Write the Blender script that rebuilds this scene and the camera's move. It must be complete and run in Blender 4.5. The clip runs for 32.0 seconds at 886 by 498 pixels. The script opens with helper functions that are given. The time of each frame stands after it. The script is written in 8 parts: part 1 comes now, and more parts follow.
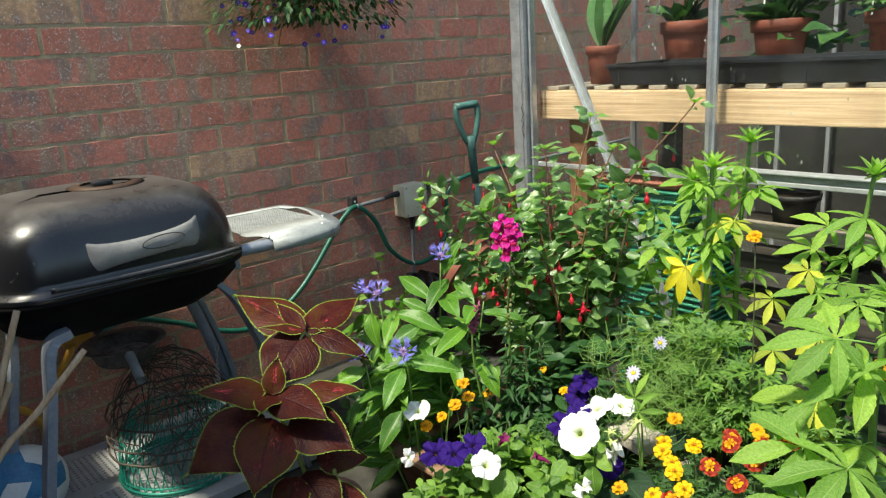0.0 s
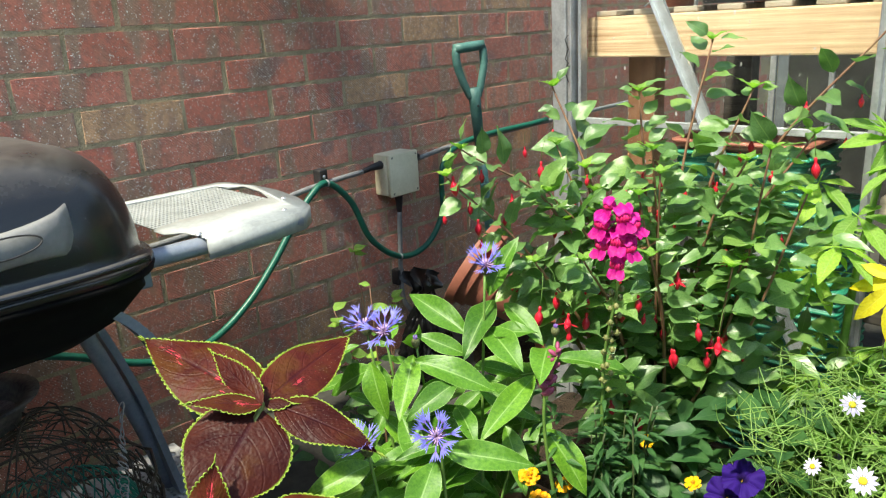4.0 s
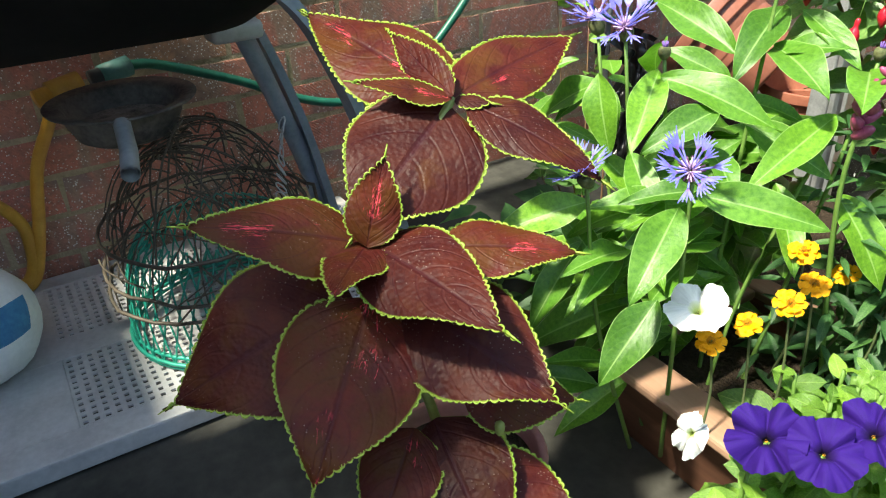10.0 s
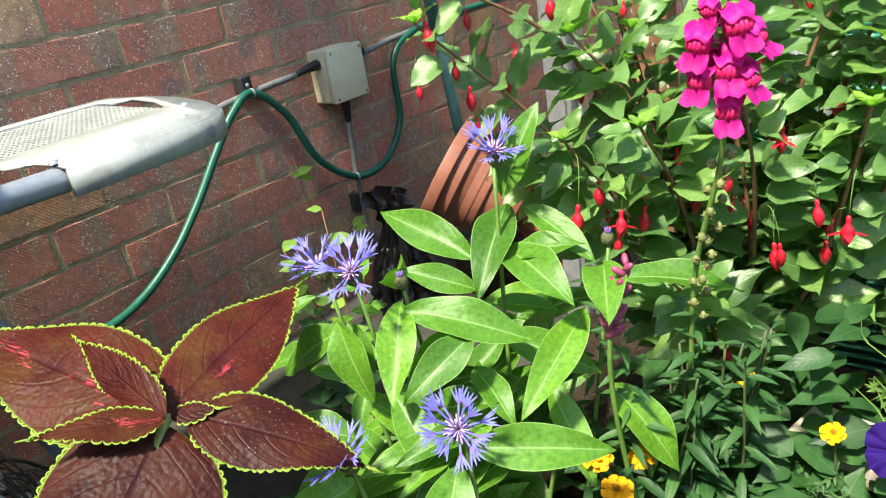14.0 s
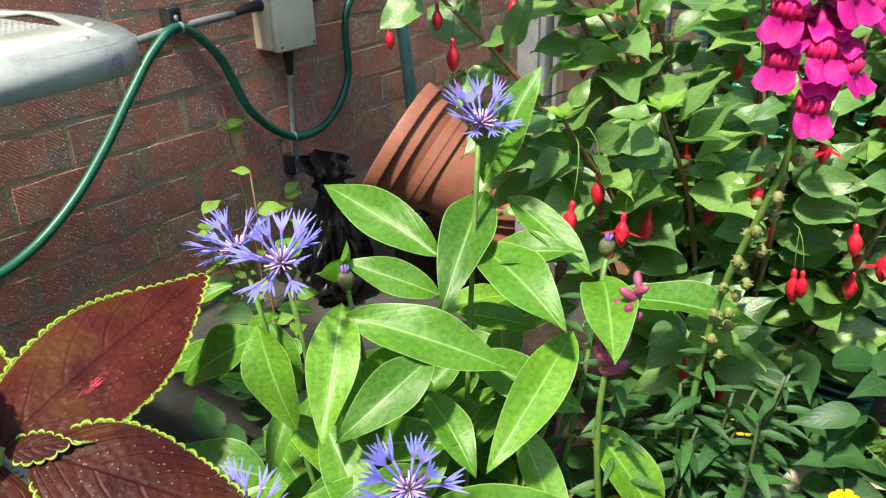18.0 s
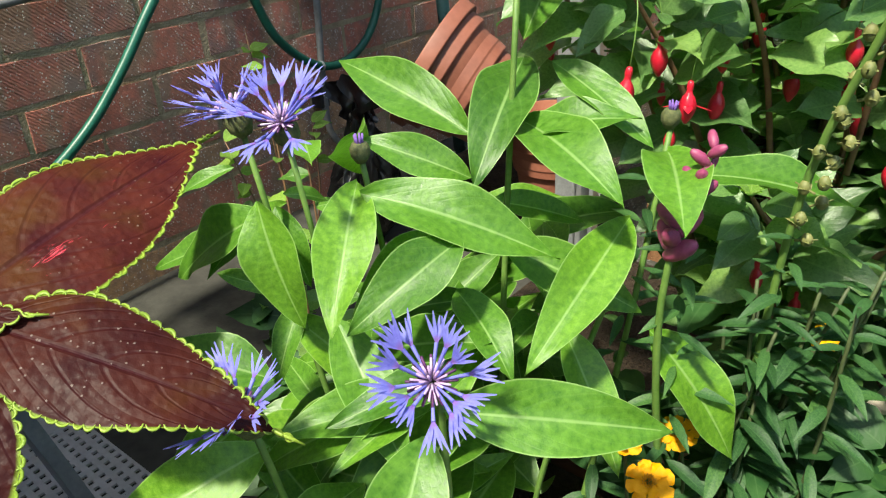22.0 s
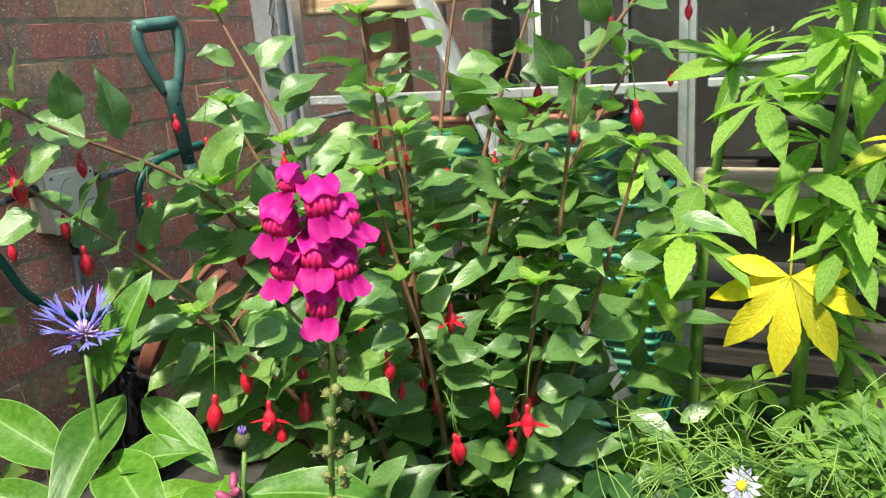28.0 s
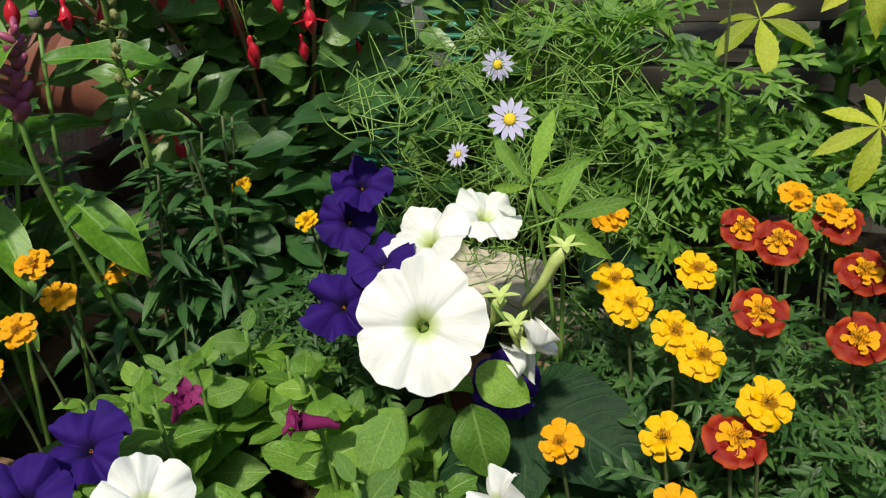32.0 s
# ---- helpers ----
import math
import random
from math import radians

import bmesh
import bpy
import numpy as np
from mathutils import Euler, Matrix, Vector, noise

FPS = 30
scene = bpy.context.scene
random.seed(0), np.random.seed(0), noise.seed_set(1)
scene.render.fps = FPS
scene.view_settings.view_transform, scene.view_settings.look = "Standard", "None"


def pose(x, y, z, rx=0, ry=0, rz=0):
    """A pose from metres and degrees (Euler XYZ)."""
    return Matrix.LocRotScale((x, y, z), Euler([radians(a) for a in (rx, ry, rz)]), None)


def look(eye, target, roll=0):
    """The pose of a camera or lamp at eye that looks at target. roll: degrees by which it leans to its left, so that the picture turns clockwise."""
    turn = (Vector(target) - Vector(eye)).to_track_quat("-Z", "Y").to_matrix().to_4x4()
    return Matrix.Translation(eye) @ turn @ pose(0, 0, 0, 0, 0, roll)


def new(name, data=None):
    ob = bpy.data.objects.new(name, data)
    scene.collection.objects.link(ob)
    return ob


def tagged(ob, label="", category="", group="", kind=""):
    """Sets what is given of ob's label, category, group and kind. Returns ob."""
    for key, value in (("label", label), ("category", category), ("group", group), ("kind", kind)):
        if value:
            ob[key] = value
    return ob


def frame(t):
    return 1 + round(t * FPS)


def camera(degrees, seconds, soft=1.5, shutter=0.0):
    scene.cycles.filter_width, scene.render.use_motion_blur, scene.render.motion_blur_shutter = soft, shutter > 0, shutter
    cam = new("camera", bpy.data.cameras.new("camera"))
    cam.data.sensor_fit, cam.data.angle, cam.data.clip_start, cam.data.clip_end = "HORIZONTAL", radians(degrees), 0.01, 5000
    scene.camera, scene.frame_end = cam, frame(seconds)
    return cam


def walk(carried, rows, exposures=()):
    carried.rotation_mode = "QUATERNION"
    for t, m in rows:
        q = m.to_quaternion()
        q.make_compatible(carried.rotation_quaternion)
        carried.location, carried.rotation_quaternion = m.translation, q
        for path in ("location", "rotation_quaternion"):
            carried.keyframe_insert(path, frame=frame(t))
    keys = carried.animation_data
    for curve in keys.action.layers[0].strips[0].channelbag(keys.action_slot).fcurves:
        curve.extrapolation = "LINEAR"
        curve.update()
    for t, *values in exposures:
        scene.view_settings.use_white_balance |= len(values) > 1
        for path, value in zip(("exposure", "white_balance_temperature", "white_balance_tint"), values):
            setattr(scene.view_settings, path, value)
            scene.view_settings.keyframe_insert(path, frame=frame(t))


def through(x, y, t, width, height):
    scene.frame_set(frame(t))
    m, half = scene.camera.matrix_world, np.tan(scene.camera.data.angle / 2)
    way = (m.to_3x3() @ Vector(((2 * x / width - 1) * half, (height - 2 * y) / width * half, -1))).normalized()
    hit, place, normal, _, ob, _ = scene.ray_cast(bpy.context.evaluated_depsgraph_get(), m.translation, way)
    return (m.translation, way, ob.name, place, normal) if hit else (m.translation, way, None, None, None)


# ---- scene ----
cam = camera(61.64, 32.0, 1.2)
# seconds, place in metres, turn in degrees
ROWS = [
    (0.0, 2.1578, -0.8900, 1.2958, 75.26, 3.47, 48.15),
    (0.5, 2.0517, -0.8190, 1.2636, 74.89, 2.38, 42.81),
    (1.0, 1.9458, -0.7736, 1.2357, 73.84, 2.28, 38.61),
    (1.5, 1.8884, -0.6934, 1.2079, 73.29, 3.16, 42.40),
    (2.0, 1.8242, -0.6422, 1.1925, 73.18, 3.11, 46.88),
    (2.5, 1.7007, -0.6058, 1.1790, 73.25, 4.01, 42.10),
    (4.5, 1.5638, -0.5271, 1.1777, 73.18, 2.47, 46.59),
    (5.0, 1.5261, -0.4936, 1.1439, 74.29, 2.13, 49.23),
    (5.5, 1.4671, -0.4894, 1.1164, 74.68, 3.17, 49.22),
    (6.0, 1.4397, -0.4823, 1.1038, 74.83, 3.19, 50.25),
    (6.5, 1.4075, -0.4737, 1.0668, 72.76, 3.19, 53.12),
    (7.0, 1.4037, -0.4726, 1.0529, 71.20, 3.73, 56.20),
    (7.5, 1.4026, -0.4757, 1.0387, 69.33, 4.07, 57.33),
    (8.0, 1.4035, -0.4809, 1.0248, 67.82, 3.59, 56.62),
    (8.5, 1.4008, -0.4905, 1.0021, 66.05, 3.13, 55.93),
    (9.0, 1.4006, -0.4945, 0.9811, 63.22, 2.35, 56.69),
    (9.5, 1.3926, -0.4904, 0.9688, 61.44, 2.14, 57.49),
    (10.0, 1.3857, -0.4833, 0.9592, 60.23, 2.30, 58.39),
    (10.5, 1.3778, -0.4730, 0.9517, 59.42, 2.41, 58.85),
    (11.0, 1.3632, -0.4614, 0.9513, 60.11, 3.23, 59.04),
    (11.5, 1.3605, -0.4523, 0.9516, 60.94, 5.05, 58.11),
    (12.0, 1.3554, -0.4351, 0.9689, 62.22, 5.46, 54.99),
    (12.5, 1.3546, -0.4171, 0.9828, 63.48, 6.23, 51.69),
    (13.0, 1.3485, -0.3778, 1.0044, 64.78, 7.50, 45.47),
    (13.5, 1.3311, -0.3498, 1.0233, 66.03, 7.62, 41.58),
    (14.0, 1.3183, -0.3427, 1.0405, 66.67, 8.82, 38.82),
    (14.5, 1.3202, -0.3185, 1.0375, 67.15, 8.87, 38.05),
    (16.5, 1.2112, -0.2596, 1.0066, 66.74, 3.30, 36.20),
    (17.0, 1.2027, -0.2578, 1.0133, 65.83, 2.09, 35.55),
    (17.5, 1.2040, -0.2558, 1.0117, 64.63, 1.56, 35.49),
    (18.0, 1.2059, -0.2511, 0.9991, 64.32, 1.63, 35.97),
    (18.5, 1.2077, -0.2483, 0.9865, 63.24, 1.50, 36.77),
    (19.0, 1.2014, -0.2529, 0.9642, 62.37, 2.09, 36.41),
    (19.5, 1.1886, -0.2451, 0.9531, 61.90, 2.98, 37.21),
    (20.0, 1.1864, -0.2404, 0.9466, 61.64, 3.31, 37.62),
    (20.5, 1.1875, -0.2337, 0.9482, 61.60, 3.56, 37.71),
    (21.0, 1.1879, -0.2304, 0.9337, 61.59, 3.94, 37.53),
    (21.5, 1.1874, -0.2246, 0.9212, 61.59, 3.80, 37.51),
    (22.0, 1.1793, -0.2131, 0.9120, 61.68, 2.92, 38.53),
    (22.5, 1.1681, -0.2033, 0.9147, 61.97, 2.51, 41.48),
    (23.0, 1.1677, -0.1960, 0.9382, 63.25, 3.07, 42.64),
    (23.5, 1.1815, -0.1834, 0.9705, 65.78, 3.66, 41.87),
    (24.0, 1.2263, -0.1528, 1.0150, 68.18, 3.97, 34.86),
    (24.5, 1.2560, -0.1368, 1.0299, 69.94, 2.73, 31.28),
    (25.0, 1.2678, -0.1261, 1.0479, 71.77, 1.63, 30.26),
    (25.5, 1.2791, -0.1193, 1.0631, 73.51, 0.55, 29.65),
    (27.5, 1.3317, -0.1119, 1.0800, 76.08, 2.79, 27.83),
    (28.0, 1.3777, -0.1425, 1.0310, 74.30, 4.20, 26.64),
    (28.5, 1.4256, -0.1714, 0.9810, 70.05, 2.76, 26.51),
    (29.0, 1.4669, -0.2090, 0.9136, 68.22, 3.58, 25.89),
    (29.5, 1.4835, -0.2358, 0.8744, 63.80, 3.98, 24.12),
    (30.0, 1.4970, -0.2471, 0.8519, 62.17, 3.90, 22.80),
    (30.5, 1.5033, -0.2542, 0.8423, 61.24, 3.58, 22.27),
    (31.0, 1.5076, -0.2535, 0.8446, 60.46, 3.82, 22.52),
    (31.5, 1.5212, -0.2492, 0.8508, 60.38, 4.22, 21.72),
    (32.0, 1.5405, -0.2435, 0.8580, 61.14, 5.15, 20.04),
]
EXPOSURES = [(0.0, 0.85, 7200, 2), (1.0, 1.10, 7200, 2), (2.5, 1.10, 7200, 2), (5.0, 1.40, 7200, 2), (6.0, 1.42, 7200, 2), (8.0, 1.74, 7200, 2), (9.0, 1.72, 7200, 2), (10.0, 1.74, 7200, 2), (11.0, 1.86, 7200, 2), (12.0, 1.85, 7200, 2), (13.0, 1.64, 7200, 2), (14.0, 1.50, 7200, 2), (17.0, 1.37, 7200, 2), (20.0, 1.22, 7200, 2), (22.0, 1.20, 7200, 2), (24.0, 1.40, 7200, 2), (25.0, 1.45, 7200, 2), (28.0, 1.15, 7200, 2), (29.0, 1.25, 7200, 2), (30.0, 0.45, 7200, 2), (32.0, 0.25, 7200, 2)]
walk(cam, [(t, pose(x, y, z, rx, ry, rz)) for t, x, y, z, rx, ry, rz in ROWS], EXPOSURES)

# world and sun
SUN = Vector((0.045, -0.52, 0.90)).normalized()
world = bpy.data.worlds.new("world")
scene.world = world
world.use_nodes = True
wn = world.node_tree.nodes
sky = wn.new("ShaderNodeTexSky")
sky.sky_type, sky.sun_disc = "NISHITA", False
sky.sun_elevation = math.asin(SUN.z)
sky.sun_rotation = math.atan2(SUN.x, SUN.y)
world.node_tree.links.new(sky.outputs[0], wn["Background"].inputs[0])
wn["Background"].inputs[1].default_value = 0.15
sun = new("sun", bpy.data.lights.new("sun", "SUN"))
sun.data.energy, sun.data.angle, sun.data.color = 3.6, radians(4.0), (1.0, 0.955, 0.87)
sun.matrix_world = look(SUN * 20, (0, 0, 0))


# ---- materials ----
def ramp_of(nt, stops):
    r = nt.nodes.new("ShaderNodeValToRGB")
    e = r.color_ramp.elements
    while len(e) < len(stops):
        e.new(0.5)
    for k, (p, c) in zip(e, stops):
        k.position, k.color = p, (*c, 1)
    return r


class Mat:
    """A small wrapper round a node material."""

    def __init__(self, name, rough=0.6, metal=0.0, spec=0.5):
        self.m = bpy.data.materials.new(name)
        self.m.use_nodes = True
        self.nt = self.m.node_tree
        self.b = self.nt.nodes["Principled BSDF"]
        self.b.inputs["Roughness"].default_value = rough
        self.b.inputs["Metallic"].default_value = metal
        self.b.inputs["Specular IOR Level"].default_value = spec

    def node(self, kind, **kw):
        n = self.nt.nodes.new("ShaderNode" + kind)
        for k, v in kw.items():
            n.inputs[k].default_value = v
        return n

    def link(self, a, b):
        self.nt.links.new(a, b)

    def coords(self, which="Object", scale=(1, 1, 1), turn=(0, 0, 0)):
        c, mp = self.node("TexCoord"), self.node("Mapping")
        mp.inputs["Scale"].default_value = scale
        mp.inputs["Rotation"].default_value = [radians(a) for a in turn]
        self.link(c.outputs[which], mp.inputs[0])
        return mp.outputs[0]

    def noise(self, scale, detail=4.0, rough=0.6, co=None, dist=0.0):
        n = self.node("TexNoise", Scale=scale, Detail=detail, Roughness=rough, Distortion=dist)
        self.link(co if co is not None else self.coords(), n.inputs["Vector"])
        return n.outputs["Fac"]

    def ramp(self, fac, *stops):
        r = ramp_of(self.nt, stops)
        self.link(fac, r.inputs[0])
        return r.outputs[0]

    def maths(self, op, a, b=None, c=None):
        n = self.nt.nodes.new("ShaderNodeMath")
        n.operation = op
        for i, v in enumerate((a, b, c)):
            if v is None:
                continue
            if isinstance(v, (int, float)):
                n.inputs[i].default_value = v
            else:
                self.link(v, n.inputs[i])
        return n.outputs[0]

    def mix(self, fac, a, b, how="MIX"):
        n = self.nt.nodes.new("ShaderNodeMix")
        n.data_type, n.blend_type = "RGBA", how
        for i, v in ((0, fac), (6, a), (7, b)):
            if isinstance(v, (int, float)):
                n.inputs[i].default_value = v
            elif isinstance(v, tuple):
                n.inputs[i].default_value = (*v, 1)
            else:
                self.link(v, n.inputs[i])
        return n.outputs[2]

    def rnd(self):
        return self.node("ObjectInfo").outputs["Random"]

    def island(self):
        return self.node("NewGeometry").outputs["Random Per Island"]

    def color(self, out):
        self.link(out, self.b.inputs["Base Color"])
        return self

    def roughness(self, out):
        self.link(out, self.b.inputs["Roughness"])
        return self

    def bump(self, fac, strength=0.3, dist=0.002):
        n = self.node("Bump", Strength=strength, Distance=dist)
        self.link(fac, n.inputs["Height"])
        self.link(n.outputs[0], self.b.inputs["Normal"])
        return self


def plain(name, a, b, scale=20, rough=0.6, metal=0.0, bump=0.15, spec=0.5, dist=0.001):
    """Two colours mixed by noise at two scales, with a fine relief."""
    m = Mat(name, rough, metal, spec)
    n1, n2 = m.noise(scale), m.noise(scale * 7, 3)
    f = m.maths("ADD", m.maths("MULTIPLY", n1, 0.65), m.maths("MULTIPLY", n2, 0.35))
    m.color(m.ramp(f, (0.36, a), (0.64, b)))
    m.bump(n2, bump, dist)
    return m.m


def brick_material():
    m = Mat("brick", 0.85, 0, 0.3)
    geo = m.coords("Object")
    r = m.rnd()
    # each brick reads its own stretch of the noise
    off = m.node("CombineXYZ")
    m.link(m.maths("MULTIPLY", r, 37.0), off.inputs[0])
    m.link(m.maths("MULTIPLY", r, 91.0), off.inputs[1])
    add = m.nt.nodes.new("ShaderNodeVectorMath")
    m.link(geo, add.inputs[0])
    m.link(off.outputs[0], add.inputs[1])
    own = add.outputs[0]
    base = m.ramp(r, (0.0, (0.62, 0.20, 0.145)), (0.25, (0.54, 0.215, 0.155)), (0.45, (0.66, 0.23, 0.17)),
                  (0.65, (0.50, 0.205, 0.155)), (0.85, (0.62, 0.255, 0.185)), (0.93, (0.62, 0.36, 0.20)), (1.0, (0.56, 0.38, 0.25)))
    # firing bands run up and down the face: red and grey-brown stretches
    bm_ = m.nt.nodes.new("ShaderNodeVectorMath")
    bm_.operation = "MULTIPLY"
    bm_.inputs[1].default_value = (1, 1, 0.35)
    m.link(own, bm_.inputs[0])
    band = m.noise(16, 2, 0.5, bm_.outputs[0])
    c = m.mix(m.ramp(band, (0.49, (0, 0, 0)), (0.59, (1, 1, 1))), base, (0.42, 0.265, 0.195))
    c = m.mix(m.maths("MULTIPLY", m.ramp(m.noise(11, 2, 0.5, own), (0.60, (0, 0, 0)), (0.7, (1, 1, 1))), 0.7), c, (0.25, 0.19, 0.185))
    grime = m.noise(70, 4, 0.75, own)
    c = m.mix(m.ramp(grime, (0.35, (0.55, 0.55, 0.55)), (0.6, (0, 0, 0))), c, (0.20, 0.135, 0.11))
    # pale salt specks
    v = m.node("TexVoronoi", Scale=210.0, Randomness=1.0)
    m.link(own, v.inputs["Vector"])
    sp = m.maths("LESS_THAN", v.outputs["Distance"], 0.265)
    rare = m.maths("MULTIPLY", m.ramp(m.noise(150, 2, 0.5, own), (0.45, (0, 0, 0)), (0.54, (1, 1, 1))), m.ramp(band, (0.36, (0.45, 0.45, 0.45)), (0.56, (1, 1, 1))))
    spf = m.maths("MULTIPLY", sp, rare)
    c = m.mix(spf, c, (0.92, 0.90, 0.86))
    m.color(c)
    # drag-wire scoring runs slantwise over the face
    w = m.nt.nodes.new("ShaderNodeTexWave")
    w.wave_type, w.bands_direction = "BANDS", "Z"
    w.inputs["Scale"].default_value = 62
    w.inputs["Distortion"].default_value = 2.6
    w.inputs["Detail"].default_value = 4.0
    w.inputs["Detail Scale"].default_value = 2.2
    mp = m.node("Mapping")
    mp.inputs["Rotation"].default_value = (radians(42), 0, 0)
    m.link(own, mp.inputs[0])
    m.link(mp.outputs[0], w.inputs["Vector"])
    worn = m.ramp(m.noise(13, 2, 0.5, own), (0.35, (0.1, 0.1, 0.1)), (0.65, (1, 1, 1)))
    h = m.maths("ADD", m.maths("MULTIPLY", m.maths("MULTIPLY", w.outputs["Fac"], worn), 0.45), m.maths("ADD", m.maths("MULTIPLY", m.noise(140, 4, 0.75, own), 0.8), spf))
    m.bump(h, 0.75, 0.0026)
    return m.m


def wood_material(name, a, b, axis=0, rough=0.7, grain=60):
    m = Mat(name, rough, 0, 0.3)
    sc = [grain, grain, grain]
    sc[axis] = 3.0
    n = m.noise(1.0, 5, 0.65, m.coords("Object", tuple(sc)), 0.6)
    n2 = m.noise(6, 3)
    c = m.ramp(n, (0.3, a), (0.7, b))
    c = m.mix(m.maths("MULTIPLY", m.ramp(n2, (0.45, (0, 0, 0)), (0.8, (1, 1, 1))), 0.5), c, tuple(x * 0.55 for x in a))
    m.color(c)
    m.bump(n, 0.4, 0.002)
    return m.m


def leaf_material(name, dark, light, vein, gloss=0.38, veins=7.0, vein_mix=0.6, edge=None, edge_at=0.9, flush=None, through=0.35, blotch=None, speck=0.0, puff=0.35, pucker=0.0, side_vein=0.55, spec=0.5):
    """A leaf: midrib and side veins from the leaf's own uv, two scales of mottling, light shining through."""
    m = Mat(name, gloss, 0, spec)
    uv = m.node("UVMap")
    sep = m.node("SeparateXYZ")
    m.link(uv.outputs[0], sep.inputs[0])
    u, v = sep.outputs[1], m.maths("ABSOLUTE", m.maths("SUBTRACT", sep.outputs[0], 0.5))
    v = m.maths("MULTIPLY", v, 2.0)
    add = m.nt.nodes.new("ShaderNodeVectorMath")
    off = m.node("CombineXYZ")
    for k, w in enumerate((17.0, 31.0, 5.0)):
        m.link(m.maths("MULTIPLY", m.rnd(), w), off.inputs[k])
    m.link(m.coords(), add.inputs[0])
    m.link(off.outputs[0], add.inputs[1])
    own = add.outputs[0]
    big, fine = m.noise(28, 3, 0.6, own), m.noise(170, 3, 0.7, own)
    f = m.maths("ADD", m.maths("MULTIPLY", big, 0.8), m.maths("MULTIPLY", fine, 0.2))
    c = m.ramp(f, (0.34, dark), (0.66, light))
    one = m.maths("FRACT", m.maths("ADD", m.island(), m.rnd()))
    r = m.ramp(one, (0.0, (0.55, 0.62, 0.60)), (0.35, (0.85, 0.88, 0.85)), (0.7, (1.05, 1.03, 1.0)), (1.0, (1.45, 1.28, 1.0)))
    c = m.mix(1.0, c, r, "MULTIPLY")
    if blotch:
        c = m.mix(m.ramp(m.maths("ADD", m.noise(26, 3, 0.6, own), m.maths("MULTIPLY", m.maths("SUBTRACT", one, 0.5), 0.3)), (0.46, (0, 0, 0)), (0.66, (1, 1, 1))), c, blotch)
    # side veins bend towards the tip
    bend = m.maths("POWER", v, 1.5)
    sv = m.maths("FRACT", m.maths("SUBTRACT", m.maths("MULTIPLY", u, veins), m.maths("MULTIPLY", bend, 2.1)))
    away = m.maths("ABSOLUTE", m.maths("SUBTRACT", sv, 0.5))
    side = m.ramp(away, (0.015, (1, 1, 1)), (0.085, (0, 0, 0)))
    side = m.maths("MULTIPLY", side, side_vein)
    mid = m.ramp(v, (0.02, (1, 1, 1)), (0.07, (0, 0, 0)))
    lines = m.maths("MAXIMUM", side, mid)
    c = m.mix(m.maths("MULTIPLY", lines, vein_mix), c, vein)
    if flush:
        # torn pink streaks beside the midrib of a few leaves
        mu = m.node("Mapping")
        mu.inputs["Scale"].default_value = (26, 9, 1)
        mu.inputs["Rotation"].default_value = (0, 0, 0.5)
        m.link(uv.outputs[0], mu.inputs[0])
        streak = m.noise(1.0, 5, 0.75, mu.outputs[0], 0.8)
        near = m.ramp(m.maths("ADD", m.maths("MULTIPLY", streak, 1.0), m.maths("MULTIPLY", v, -0.32)), (0.50, (0, 0, 0)), (0.53, (1, 1, 1)))
        zone = m.ramp(m.noise(24, 2, 0.5, own), (0.54, (0, 0, 0)), (0.60, (1, 1, 1)))
        some = m.maths("GREATER_THAN", one, 0.35)
        c = m.mix(m.maths("MULTIPLY", m.maths("MULTIPLY", near, zone), some), c, flush)
    if edge:
        c = m.mix(m.ramp(v, (edge_at - 0.02, (0, 0, 0)), (edge_at + 0.02, (1, 1, 1))), c, edge)
    if speck:
        vo = m.node("TexVoronoi", Scale=260.0)
        m.link(own, vo.inputs["Vector"])
        s = m.maths("MULTIPLY", m.maths("LESS_THAN", vo.outputs["Distance"], 0.14), m.ramp(m.noise(12, 2, 0.5, own), (0.5, (0, 0, 0)), (0.6, (1, 1, 1))))
        c = m.mix(m.maths("MULTIPLY", s, speck), c, (0.6, 0.5, 0.45))
    m.color(c)
    m.roughness(m.maths("ADD", m.maths("MULTIPLY", big, 0.30), gloss - 0.15))
    h = m.maths("SUBTRACT", m.maths("ADD", m.maths("MULTIPLY", fine, 0.22), m.maths("MULTIPLY", big, 0.7)), m.maths("MULTIPLY", lines, 0.6))
    h = m.maths("ADD", h, m.maths("MULTIPLY", m.maths("POWER", away, 2.0), -0.9))
    if pucker:
        vp = m.node("TexVoronoi", Scale=pucker)
        vp.feature = "SMOOTH_F1"
        m.link(own, vp.inputs["Vector"])
        h = m.maths("SUBTRACT", h, m.maths("MULTIPLY", vp.outputs["Distance"], 0.45))
    m.bump(h, puff, 0.004)
    # light through the blade
    t = m.node("BsdfTranslucent")
    m.link(m.mix(1.0, c, (1.1, 1.4, 0.7), "MULTIPLY"), t.inputs[0])
    mx = m.node("MixShader", Fac=through)
    out = m.nt.nodes["Material Output"]
    m.link(m.b.outputs[0], mx.inputs[1])
    m.link(t.outputs[0], mx.inputs[2])
    m.link(mx.outputs[0], out.inputs[0])
    return m.m


BRICK = brick_material()
MORTAR = plain("mortar", (0.31, 0.245, 0.155), (0.50, 0.41, 0.27), 26, 0.95, 0, 1.0, 0.2, 0.004)
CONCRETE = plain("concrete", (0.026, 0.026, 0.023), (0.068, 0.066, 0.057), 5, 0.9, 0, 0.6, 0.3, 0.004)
SOIL = plain("soil", (0.018, 0.013, 0.009), (0.06, 0.042, 0.028), 30, 0.95, 0, 1.0, 0.2, 0.01)


